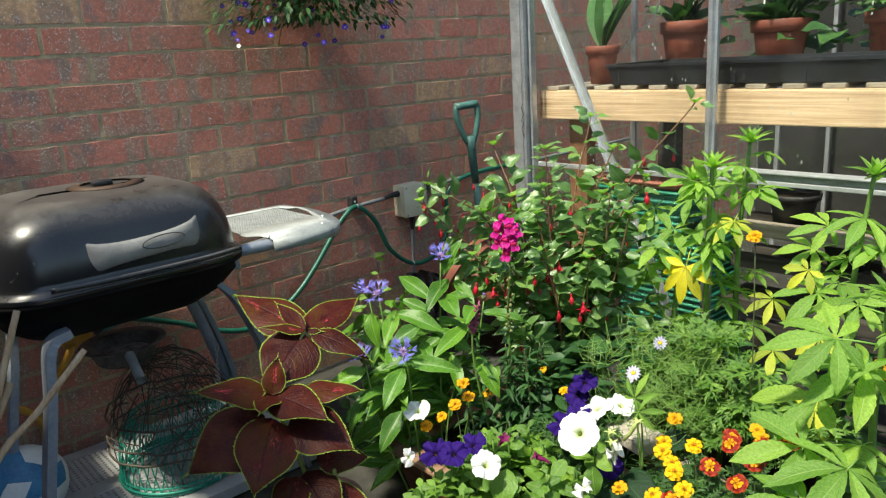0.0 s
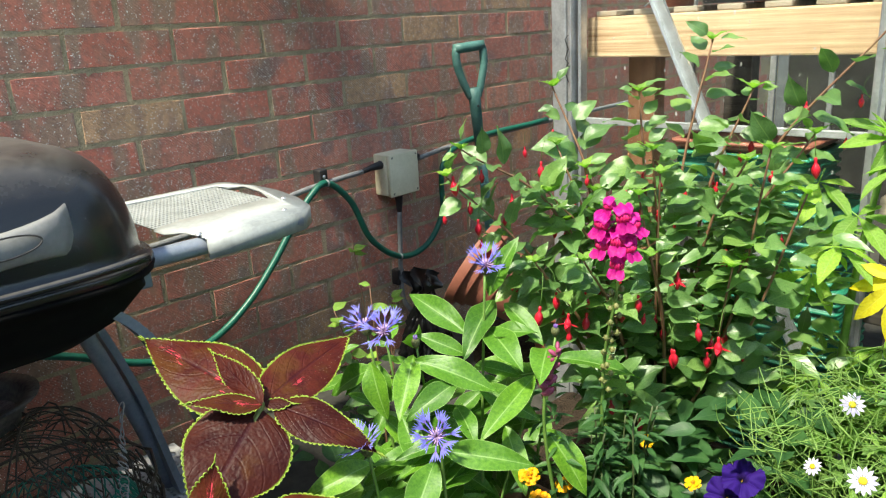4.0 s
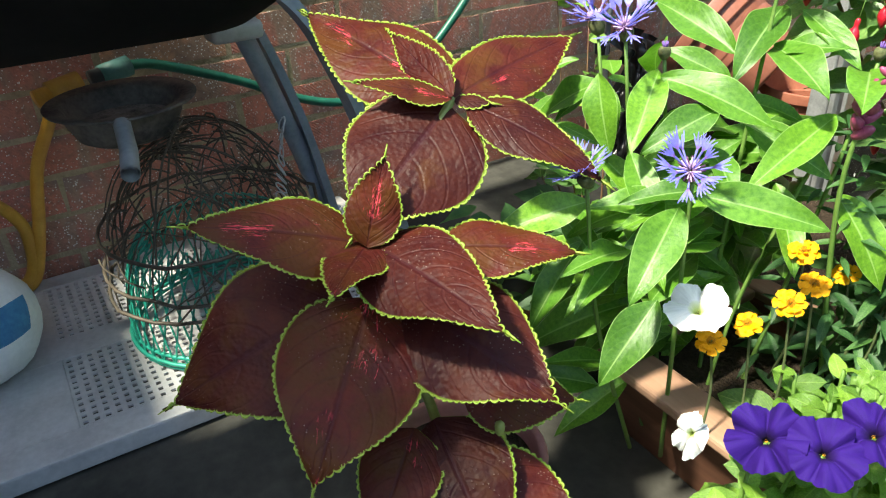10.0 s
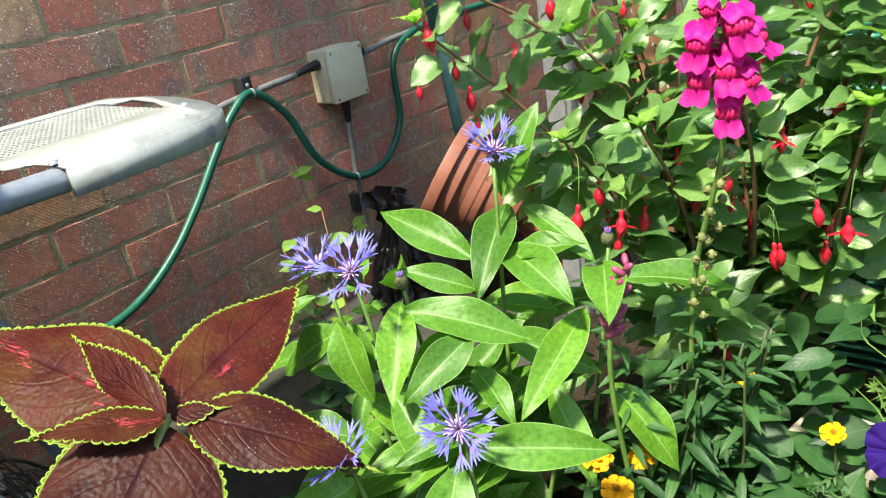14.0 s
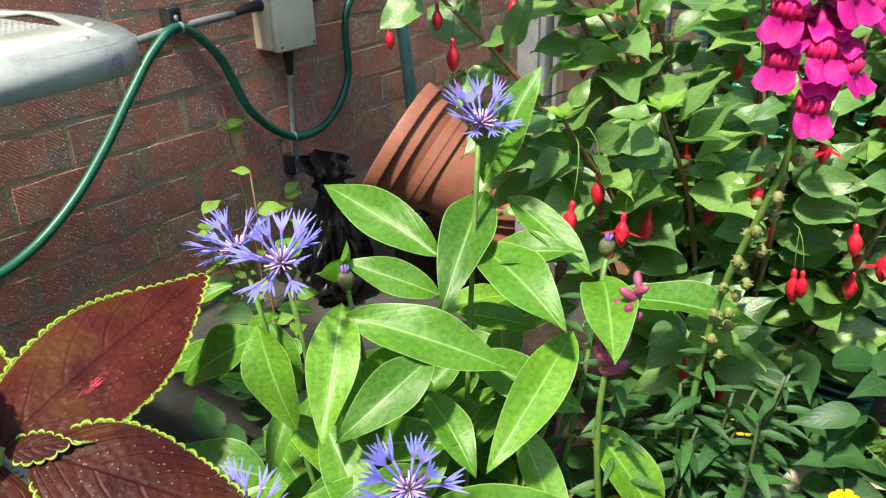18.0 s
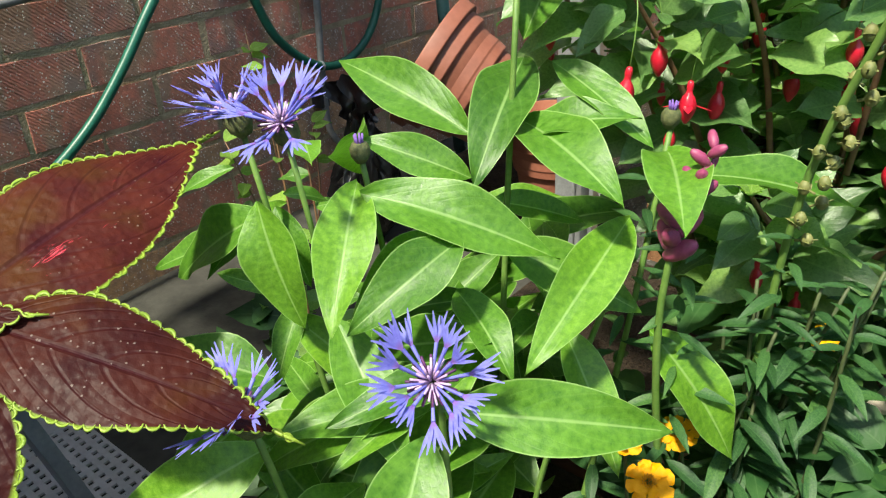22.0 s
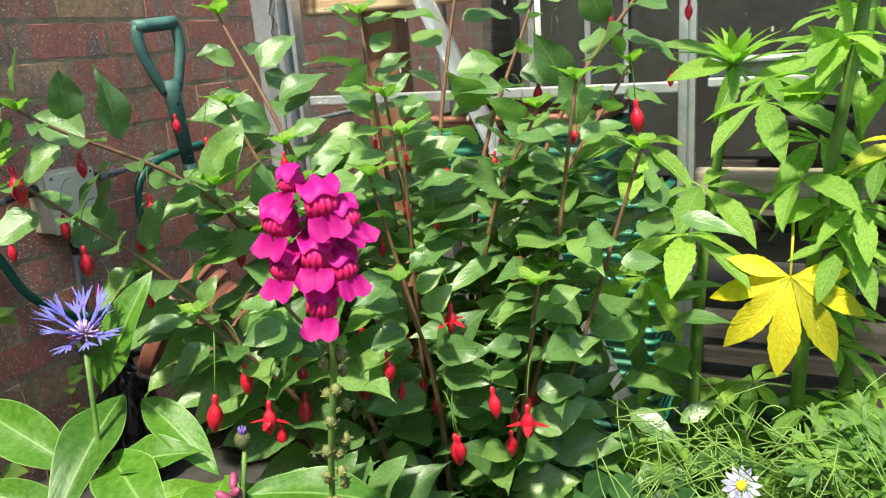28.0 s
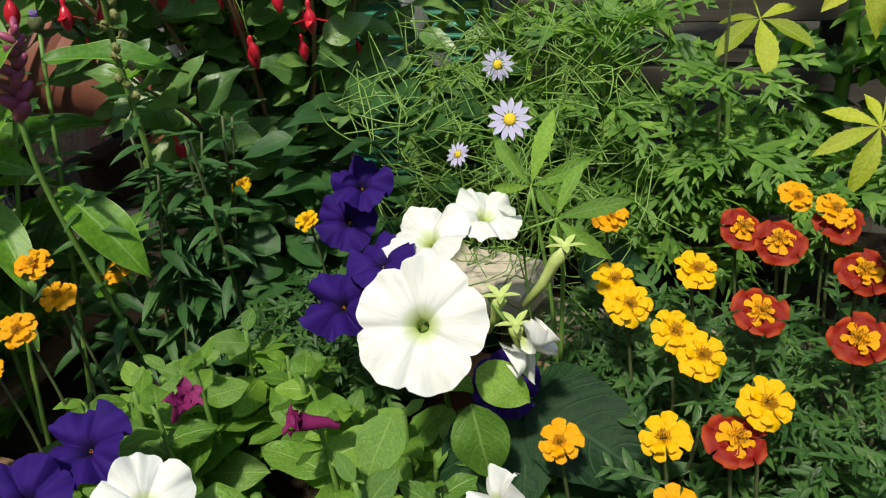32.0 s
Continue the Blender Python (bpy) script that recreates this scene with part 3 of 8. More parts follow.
def flower_pot(x, y, z, r, h, mat, label, name="flower_pot", group="pots in the greenhouse", tilt=None, rings=0):
    t = thing(name, label, "flower pot", group, at=(x, y, z))
    if tilt is not None:
        t.matrix_basis = tilt
    b = r * 0.74
    prof = [(0.001, 0.0), (b, 0.0), (b + (r - b) * 0.78, h * 0.78), (r * 1.06, h * 0.78), (r * 1.09, h * 0.985), (r * 1.06, h), (r * 0.98, h * 0.99), (r * 0.93, h * 0.8), (b * 0.93, 0.012), (0.001, 0.012)]
    if rings:
        prof = [(0.001, 0.0), (b * 0.97, 0.0), (b, 0.004)]
        for q, r0, r1 in ((0.40, 0.84, 0.90), (0.50, 0.925, 0.93), (0.72, 0.95, 1.065), (0.86, 1.085, 1.18)):
            prof += [(r * (r0 - 0.004), h * (q - 0.02)), (r * r0, h * (q - 0.002)), (r * r1, h * q), (r * (r1 + 0.003), h * (q + 0.015))]
        prof += [(r * 1.195, h * 0.985), (r * 1.19, h), (r * 1.15, h), (r * 1.14, h * 0.99), (r * 1.03, h * 0.8), (b * 0.93, 0.012), (0.001, 0.012)]
    cut = next(i for i, q in enumerate(prof) if q[1] >= h * 0.78 - 1e-6) + (1 if rings else 0)
    part("body", lathe(prof[:cut + 1], 40), mat, t)
    part("rim", lathe(prof[cut:], 40), mat, t)
    part("soil", lathe([(0.001, h * 0.86), (r * 0.5, h * 0.87), (r * 0.95, h * 0.85)], 24), SOIL, t) if not rings else None
    return t


POTS = [(0.77, 0.99, 1.18, 0.046, 0.11), (0.873, 1.27, 1.18, 0.068, 0.168), (1.172, 1.27, 1.18, 0.074, 0.152), (1.475, 1.27, 1.18, 0.076, 0.16), (1.76, 1.27, 1.18, 0.076, 0.15), (2.05, 1.27, 1.18, 0.076, 0.15)]
for x, y, z, r, h in POTS:
    flower_pot(x, y, z, r, h, REDPOT, "faded orange-red plastic plant pot on a black tray")


# ---- barbecue ----
GX, GYC, RIM = 0.362, -0.362, 0.872
bbq = thing("barbecue", "black enamelled lidded charcoal barbecue on splayed steel legs", "barbecue", at=(GX, GYC, 0))


def rounded_ring(hx, hy, r, n=9):
    out = []
    for cx, cy, a0 in ((hx - r, hy - r, 0), (-hx + r, hy - r, 90), (-hx + r, -hy + r, 180), (hx - r, -hy + r, 270)):
        for k in range(n):
            a = radians(a0 + 90 * k / (n - 1))
            out.append((cx + r * math.cos(a), cy + r * math.sin(a)))
    return out


def loft(levels, cap_top=True, cap_bottom=False):
    """Rounded rectangles (half x, half y, corner radius, height), joined."""
    bm = bmesh.new()
    rows = [[bm.verts.new((x, y, z)) for x, y in rounded_ring(hx, hy, r)] for hx, hy, r, z in levels]
    for a, b in zip(rows, rows[1:]):
        for k in range(len(a)):
            bm.faces.new((a[k], a[(k + 1) % len(a)], b[(k + 1) % len(a)], b[k]))
    if cap_top:
        bm.faces.new(rows[-1])
    if cap_bottom:
        bm.faces.new(rows[0][::-1])
    return bm


HX, HY = 0.238, 0.262
lid_levels = [(HX + 0.012, HY + 0.012, 0.12, RIM), (HX + 0.014, HY + 0.014, 0.12, RIM + 0.006), (HX + 0.012, HY + 0.012, 0.12, RIM + 0.014), (HX, HY, 0.115, RIM + 0.017)]
for k in range(1, 15):
    a = math.pi / 2 * k / 14
    s = math.cos(a) ** 0.62
    lid_levels.append((max(0.05, HX - 0.135 * (1 - s)) if k < 14 else 0.05, max(0.1, HY - 0.135 * (1 - s)) if k < 14 else 0.1, max(0.03, 0.115 - 0.05 * (1 - s)), RIM + 0.017 + 0.160 * math.sin(a)))
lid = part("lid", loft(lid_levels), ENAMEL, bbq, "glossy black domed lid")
lid.location.y = -0.026
bowl_levels = [(0.09, 0.15, 0.07, RIM - 0.122), (0.14, 0.20, 0.09, RIM - 0.112), (0.185, 0.238, 0.105, RIM - 0.082), (0.218, 0.268, 0.112, RIM - 0.04), (HX - 0.005, HY - 0.005, 0.115, RIM - 0.012), (HX + 0.012, HY + 0.012, 0.12, RIM - 0.010), (HX + 0.014, HY + 0.014, 0.12, RIM - 0.002)]
part("bowl", loft(bowl_levels, True, True), BOWL, bbq, "sooty black lower bowl").location.y = -0.026
# lid handle: broad grey grip, flared to its ends, on a rail along the lid's front
hb = []
for k in range(13):
    u = k / 12
    flare = 0.010 * (abs(u - 0.5) * 2) ** 3
    hb.append((0.222 + 0.026 * math.sin(math.pi * min(1, max(0, u))) ** 0.4, -0.115 + 0.235 * u, 0.938 + 0.014 * u, 0.019 + flare))
v, f = [], []
for x, y, z, r in hb:
    for k in range(14):
        a = 2 * math.pi * k / 14
        v.append((x + 0.011 * math.cos(a), y, z + r * 1.15 * math.sin(a)))
for i in range(12):
    for k in range(14):
        f.append((14 * i + k, 14 * i + (k + 1) % 14, 14 * i + 14 + (k + 1) % 14, 14 * i + 14 + k))
f += [tuple(reversed(range(14))), tuple(range(14 * 12, 14 * 13))]
grip = piece("lid_handle", mesh_of("lid_handle", v, f), GREYPLASTIC, bbq)
grip["label"] = "grey plastic lid handle"
v, f = [], []
tube_data(v, f, [Vector((0.260, 0.03 + 0.045 * math.cos(a), 0.952 + 0.013 * math.sin(a) + 0.002 * math.cos(a))) for a in [2 * math.pi * k / 24 for k in range(25)]], 0.0012, None, 5)
piece("inlay", mesh_of("inlay", v, f), DARKRUBBER, grip)
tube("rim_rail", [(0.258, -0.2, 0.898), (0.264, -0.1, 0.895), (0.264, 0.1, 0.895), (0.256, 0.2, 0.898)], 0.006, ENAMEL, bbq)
# lid vent with its small lever
vent = part("vent", lathe([(0.001, 1.079), (0.045, 1.079), (0.052, 1.076), (0.053, 1.07)], 28), plain("vent_steel", (0.035, 0.034, 0.034), (0.09, 0.085, 0.08), 30, 0.45, 0.5), bbq)
vent.location = (0.0, 0.0, -0.028)
part("vent_lever", boxed((0.0, -0.022, 1.080), (0.022, 0.022, 1.092), 0.003), DARKRUBBER, vent)
rg = part("rust_ring", lathe([(0.056, 1.0775), (0.085, 1.0735), (0.083, 1.072)], 28), plain("rusty_steel", (0.045, 0.030, 0.024), (0.11, 0.062, 0.040), 30, 0.6, 0.3), bbq)
rg.location = (-0.01, 0.015, -0.0235)


def bar(name, pts, w, th, mat, parent, label=""):
    """A flat bent strip."""
    p = smooth_path(pts, 6)
    bm = bmesh.new()
    rows = []
    for i, q in enumerate(p):
        d = (p[min(i + 1, len(p) - 1)] - p[max(i - 1, 0)]).normalized()
        s = Vector((1, 0, 0))
        n = d.cross(s).normalized()
        rows.append([bm.verts.new(q + s * a * w / 2 + n * b * th / 2) for a, b in ((-1, -1), (1, -1), (1, 1), (-1, 1))])
    for a, b in zip(rows, rows[1:]):
        for k in range(4):
            bm.faces.new((a[k], a[(k + 1) % 4], b[(k + 1) % 4], b[k]))
    bm.faces.new(rows[0][::-1])
    bm.faces.new(rows[-1])
    return part(name, bm, mat, parent, label, False)


for sx, w in ((0.16, 0.040), (-0.15, 0.036)):
    bar("leg", [(sx, 0.10, 0.826), (sx, 0.160, 0.812), (sx, 0.205, 0.765), (sx, 0.237, 0.70), (sx, 0.266, 0.62), (sx, 0.30, 0.5), (sx, 0.335, 0.32), (sx, 0.352, 0.24)], w, 0.014, STEEL, bbq, "blue-grey bent steel leg")
    bar("leg", [(sx + 0.045, -0.17, 0.795), (sx + 0.06, -0.215, 0.775), (sx + 0.065, -0.235, 0.66), (sx + 0.065, -0.27, 0.48), (sx + 0.065, -0.295, 0.32), (sx + 0.065, -0.305, 0.24)], w, 0.018, STEEL, bbq)
tube("brace", [(-0.112, 0.200, 0.715), (-0.125, 0.232, 0.63), (-0.160, 0.293, 0.45), (-0.185, 0.34, 0.27)], 0.015, STEEL, bbq, None, 12)
part("clamp", boxed((-0.142, 0.155, 0.690), (-0.085, 0.235, 0.718), 0.008), SHELFMETAL, bbq, "grey clamp")
# ash pan with its tubular grip
part("ash_pan", lathe([(0.001, 0.575), (0.072, 0.575), (0.086, 0.583), (0.098, 0.608), (0.100, 0.611), (0.104, 0.632), (0.113, 0.634), (0.130, 0.639), (0.131, 0.643), (0.113, 0.640), (0.104, 0.639), (0.098, 0.628), (0.088, 0.606), (0.070, 0.594), (0.001, 0.592)], 40), plain("ashy_metal", (0.05, 0.048, 0.046), (0.20, 0.18, 0.16), 16, 0.7, 0.3, 0.4), bbq, "shallow ash pan dusted with grey ash").matrix_basis = Matrix.Translation((-0.085, 0.012, 0.135)) @ Matrix.Diagonal((0.79, 0.79, 0.79, 1))
ash = part("ash", lathe([(0.001, 0.606), (0.03, 0.604), (0.06, 0.602), (0.083, 0.604)], 30), plain("grey_ash", (0.10, 0.09, 0.085), (0.42, 0.38, 0.35), 30, 0.95, 0, 1.0, 0.2, 0.006), bbq, "pale grey ash")
ash.matrix_basis = Matrix.Translation((-0.085, 0.012, 0.135)) @ Matrix.Diagonal((0.79, 0.79, 0.79, 1))
v, f = [], []
tube_data(v, f, [Vector((0.010, -0.006, 0.636)), Vector((0.06, -0.012, 0.617)), Vector((0.123, -0.024, 0.610))], 0.0115, None, 14, False)
tube_data(v, f, [Vector((0.123, -0.024, 0.610)), Vector((0.06, -0.012, 0.617))], 0.0080, None, 14, False)
piece("ash_pan_grip", mesh_of("ash_pan_grip", v, f), PALEMETAL, bbq)["label"] = "hollow grey tubular grip"
v, f = [], []


def perforated(x0, x1, y0, y1, z, nx, ny, hole, mat, parent, name, skew=0.0):
    """A thin sheet with real square holes."""
    vv, ff = [], []
    dx, dy = (x1 - x0) / nx, (y1 - y0) / ny
    for i in range(nx):
        for j in range(ny):
            n = len(vv)
            cx, cy = x0 + dx * (i + 0.5), y0 + dy * (j + 0.5)
            for hx, hy in ((dx / 2, dy / 2), (dx * hole / 2, dy * hole / 2)):
                vv += [(cx + a * hx, cy + b * hy, z) for a, b in ((-1, -1), (1, -1), (1, 1), (-1, 1))]
            vv += [(cx + a * dx * hole / 2, cy + b * dy * hole / 2, z - 0.003) for a, b in ((-1, -1), (1, -1), (1, 1), (-1, 1))]
            ff += [(n + k, n + (k + 1) % 4, n + 4 + (k + 1) % 4, n + 4 + k) for k in range(4)]
            ff += [(n + 4 + k, n + 4 + (k + 1) % 4, n + 8 + (k + 1) % 4, n + 8 + k) for k in range(4)]
    return piece(name, mesh_of(name, vv, ff), mat, parent, None, False)


# side shelf: pale sheet on two steel arms
sh = thing("side_shelf", "weathered pale metal side shelf with a perforated panel beside the barbecue", "shelf", at=(GX, GYC, 0))
SZ = 0.881


def slab(outline, z0, z1, bevel=0.004):
    bm = bmesh.new()
    a = [bm.verts.new((x, y, z0)) for x, y in outline]
    b = [bm.verts.new((x, y, z1)) for x, y in outline]
    n = len(a)
    for k in range(n):
        bm.faces.new((a[k], a[(k + 1) % n], b[(k + 1) % n], b[k]))
    bm.faces.new(a[::-1])
    top = bm.faces.new(b)
    if bevel:
        bmesh.ops.bevel(bm, geom=list(top.edges), offset=bevel, segments=2, affect="EDGES")
    return bm


def ol(pts):
    return [(x + 0.012 - GX, y - 0.045 - GYC) for x, y in pts]


part("front_panel", slab(ol([(0.375, 0.05), (0.375, 0.225), (0.30, 0.252), (0.22, 0.262), (0.205, 0.25), (0.20, 0.232), (0.165, 0.228), (0.165, 0.05), (0.16, -0.015), (0.135, -0.015), (0.135, 0.246), (0.15, 0.262), (0.245, 0.276), (0.32, 0.272), (0.42, 0.258), (0.475, 0.238), (0.505, 0.205), (0.517, 0.15), (0.522, 0.012), (0.455, 0.012), (0.43, -0.015), (0.395, -0.015)][::-1]), SZ - 0.006, SZ), PALEMETAL, sh)
part("skirt", slab(ol([(0.524, 0.012), (0.518, 0.15), (0.506, 0.206), (0.476, 0.24), (0.42, 0.26), (0.415, 0.256), (0.472, 0.235), (0.501, 0.203), (0.513, 0.15), (0.519, 0.012)]), SZ - 0.036, SZ - 0.005, 0), PALEMETAL, sh)
perforated(0.178 - GX, 0.407 - GX, -0.057 - GYC, 0.18 - GYC, SZ - 0.003, 16, 34, 0.50, PALEMETAL, sh, "perforated_panel")
for x in (0.508, 0.178):
    tube("arm", [(x - GX, -0.125 - GYC, SZ - 0.019), (x - GX, 0.045 - GYC, SZ - 0.0205), (x - GX, 0.155 - GYC, SZ - 0.021)], 0.0145, STEEL, sh, None, 12)
for x, y in ((0.508, -0.033), (0.492, 0.137), (0.412, 0.19)):
    part("screw", lathe([(0.001, SZ + 0.003), (0.005, SZ + 0.002), (0.006, SZ - 0.001)], 10), ALU, sh).location = (x - GX, y - GYC, 0)
part("bracket", boxed((0.492 - GX, -0.142 - GYC, 0.822), (0.52 - GX, -0.122 - GYC, 0.874), 0.003), STEEL, sh)

# lower shelf
ls = thing("lower_shelf", "dusty grey perforated metal shelf between the barbecue legs", "shelf", at=(0.30, -0.35, 0))
LZ = 0.276


def lpart(lo, hi, name="sheet"):
    return part(name, boxed(Vector(lo) - Vector((0.33, -0.35, 0)), Vector(hi) - Vector((0.33, -0.35, 0)), 0.002), SHELFMETAL, ls, "", False)


lpart((0.055, -0.92, LZ - 0.004), (0.10, 0.06, LZ))
lpart((0.275, -0.92, LZ - 0.004), (0.335, 0.06, LZ))
lpart((0.51, -0.92, LZ - 0.004), (0.56, 0.06, LZ))
lpart((0.10, -0.92, LZ - 0.004), (0.51, -0.53, LZ - 0.0005))
lpart((0.555, -0.92, LZ - 0.03), (0.56, 0.06, LZ - 0.002), "edge")
perforated(0.10 - 0.33, 0.275 - 0.33, -0.53 + 0.35, 0.06 + 0.35, LZ - 0.001, 12, 40, 0.45, SHELFMETAL, ls, "perforated_sheet")
perforated(0.335 - 0.33, 0.51 - 0.33, -0.53 + 0.35, 0.06 + 0.35, LZ - 0.001, 12, 40, 0.45, SHELFMETAL, ls, "perforated_sheet")
for x, y in ((0.10, -0.88), (0.53, -0.88), (0.10, 0.03), (0.53, 0.03)):
    tube("leg", [(x - 0.33, y + 0.35, LZ), (x - 0.33, y + 0.35, FLOOR)], 0.012, STEEL, ls)

# ---- things on the wall ----
jb = thing("junction_box", "beige plastic electrical junction box screwed to the brick wall", "junction box", at=(0.0, 0.808, 0.781))
part("body", boxed((-0.002, -0.052, -0.058), (0.052, 0.052, 0.058), 0.004), BOXPLASTIC, jb)
part("lid", boxed((0.053, -0.0535, -0.0595), (0.068, 0.0535, 0.0595), 0.004), BOXPLASTIC, jb)
for y in (-0.044, 0.044):
    for z in (-0.05, 0.05):
        part("screw", lathe([(0.001, 0.001), (0.003, 0.0)], 8), DARKRUBBER, jb).matrix_basis = pose(0.069, y, z, 0, 90, 0)
tube("gland", [(0.03, -0.053, 0.03), (0.03, -0.085, 0.028), (0.028, -0.12, 0.022)], 0.012, DARKRUBBER, jb, 0.006, 10)
tube("gland", [(0.035, 0.0, -0.058), (0.035, 0.0, -0.085), (0.033, 0.0, -0.115)], 0.013, DARKRUBBER, jb, 0.007, 10)
tube("gland", [(0.03, 0.053, 0.03), (0.03, 0.09, 0.032)], 0.012, DARKRUBBER, jb, 0.008, 10)
tagged(tube("cable", [(0.028, 0.69, 0.803), (0.024, 0.61, 0.798), (0.022, 0.50, 0.788), (0.022, 0.35, 0.765), (0.022, 0.1, 0.745), (0.022, -0.5, 0.72)], 0.0075, GREYPIPE), "grey armoured cable clipped along the brick wall", "cable")
tagged(tube("cable", [(0.033, 0.808, 0.668), (0.03, 0.806, 0.6), (0.026, 0.803, 0.5), (0.026, 0.805, 0.40), (0.026, 0.85, 0.3), (0.026, 0.86, 0.0)], 0.0075, GREYPIPE), "grey braided cable running down from the junction box", "cable")
tagged(tube("cable", [(0.03, 0.90, 0.806), (0.03, 1.05, 0.82), (0.03, 1.4, 0.83), (0.03, 2.2, 0.84)], 0.0075, GREYPIPE), "dark cable running on behind the greenhouse", "cable")
for y, z in ((0.562, 0.806), (0.80, 0.468)):
    cl = thing("cable_clip", "small black plastic cable clip on the brick wall", "cable clip", "cable clips", at=(0.012, y, z))
    part("block", boxed((-0.012, -0.013, -0.020), (0.018, 0.013, 0.026), 0.003), DARKRUBBER, cl)
    part("screw", lathe([(0.001, 0.003), (0.005, 0.0)], 8), ALU, cl).matrix_basis = pose(0.019, 0, 0.008, 0, 90, 0)
hose = [(0.04, 1.5, 0.84), (0.035, 1.035, 0.81), (0.035, 0.976, 0.623), (0.035, 0.90, 0.543), (0.035, 0.797, 0.537), (0.035, 0.695, 0.614), (0.035, 0.637, 0.733), (0.035, 0.565, 0.797), (0.035, 0.507, 0.770), (0.035, 0.446, 0.706), (0.035, 0.378, 0.628), (0.035, 0.305, 0.558), (0.035, 0.222, 0.504), (0.037, 0.14, 0.480), (0.04, 0.06, 0.487), (0.04, -0.03, 0.520), (0.045, -0.115, 0.566), (0.06, -0.25, 0.624), (0.075, -0.30, 0.636)]
hs = thing("garden_hose", "green garden hose looped along the brick wall", "hose", at=(0, 0, 0))
tube("tube", hose, 0.0085, HOSEGREEN, hs, None, 12, 10)
for y, z in ((0.565, 0.797), (0.797, 0.537)):
    part("cable_tie", lathe([(0.0095, -0.003), (0.0105, 0.0), (0.0095, 0.003)], 14), PALEMETAL, hs, "white cable tie").matrix_basis = pose(0.035, y, z, 90, 0, 0)
for k, (r, l, mat) in enumerate(((0.017, 0.05, TEAL), (0.014, 0.025, DARKRUBBER), (0.02, 0.05, HOSEYELLOW), (0.014, 0.03, HOSEYELLOW))):
    a = Vector((0.075, -0.30, 0.636)) + Vector((0.012, -0.045, -0.005)) * (k * 0.9)
    tube("connector", [a, a + Vector((0.25, -0.95, -0.12)).normalized() * l], r, mat, hs, None, 14, 2, "hose connector")
yh = thing("yellow_hose", "yellow garden hose hanging down behind the barbecue", "hose", at=(0, 0, 0))
tube("tube", [(0.11, -0.42, 0.62), (0.075, -0.445, 0.56), (0.06, -0.479, 0.489), (0.06, -0.509, 0.372), (0.06, -0.541, 0.292), (0.07, -0.60, 0.290), (0.08, -0.68, 0.30)], 0.0105, HOSEYELLOW, yh, None, 12, 8)
tube("tube", [(0.075, -0.70, 0.50), (0.07, -0.60, 0.48), (0.065, -0.546, 0.44), (0.06, -0.525, 0.377), (0.062, -0.555, 0.292), (0.08, -0.7, 0.288)], 0.0105, HOSEYELLOW, yh, None, 12, 8)

# spade against the wall
sp = thing("spade", "garden spade with a worn green D-shaped handle leaning on the wall", "spade", at=(0.09, 1.05, 0))
spm = frame_of((0.17 - 0.09, 1.10 - 1.05, 0.0), (0.125 - 0.09, 1.03 - 1.05, 1.11), (1, -0.35, 0))
dl = 1.115
ring = [(-0.012, dl - 0.145, 0), (-0.026, dl - 0.11, 0), (-0.041, dl - 0.06, 0), (-0.043, dl - 0.02, 0), (-0.036, dl - 0.008, 0)]
for sgn in (1, -1):
    v, f = [], []
    tube_data(v, f, smooth_path([spm @ Vector((x * sgn, y, z)) for x, y, z in ring], 5), 0.0105, 0.0125, 10)
    piece("handle_side", mesh_of("handle_side", v, f), TEAL, sp)
v, f = [], []
tube_data(v, f, [spm @ Vector((x, dl - 0.006, 0)) for x in (-0.045, -0.02, 0.02, 0.045)], 0.0140, None, 12)
piece("handle_grip", mesh_of("handle_grip", v, f), TEAL, sp)
v, f = [], []
tube_data(v, f, [spm @ Vector((0, y, 0)) for y in (dl - 0.12, dl - 0.16, dl - 0.30)], 0.02, 0.0145, 12)
piece("socket", mesh_of("socket", v, f), TEAL, sp)
v, f = [], []
tube_data(v, f, [spm @ Vector((0, y, 0)) for y in (dl - 0.29, 0.28)], 0.014, None, 12)
piece("shaft", mesh_of("shaft", v, f), TEAL, sp)
part("blade", boxed((-0.08, 0.01, -0.002), (0.08, 0.29, 0.002), 0.001, spm), SHELFMETAL, sp)
for y in (dl - 0.17, dl - 0.285):
    q = part("rivet", lathe([(0.001, 0.002), (0.004, 0)], 8), DARKRUBBER, sp)
    q.matrix_basis = spm @ pose(0, y, 0.0165)

# brown pots tipped over in the corner, black sack, green tray stack
PB, PA = Vector((0.495, 0.80, 0.508)), Vector((-0.79, -0.33, 0.54))
flower_pot(0, 0, 0, 0.099, 0.17, BROWNPLASTIC, "ribbed brown plastic pot tipped on its side over another pot", "plant_pot", "tipped pots by the wall", frame_of(PB, PB + PA, (0, 0, 1)) @ pose(0, 0, 0, -90, 0, 0), 4)
flower_pot(0.53, 0.89, 0.335, 0.085, 0.15, TERRACOTTA, "terracotta-coloured pot standing under the tipped brown one", "plant_pot", "tipped pots by the wall", None, 4)


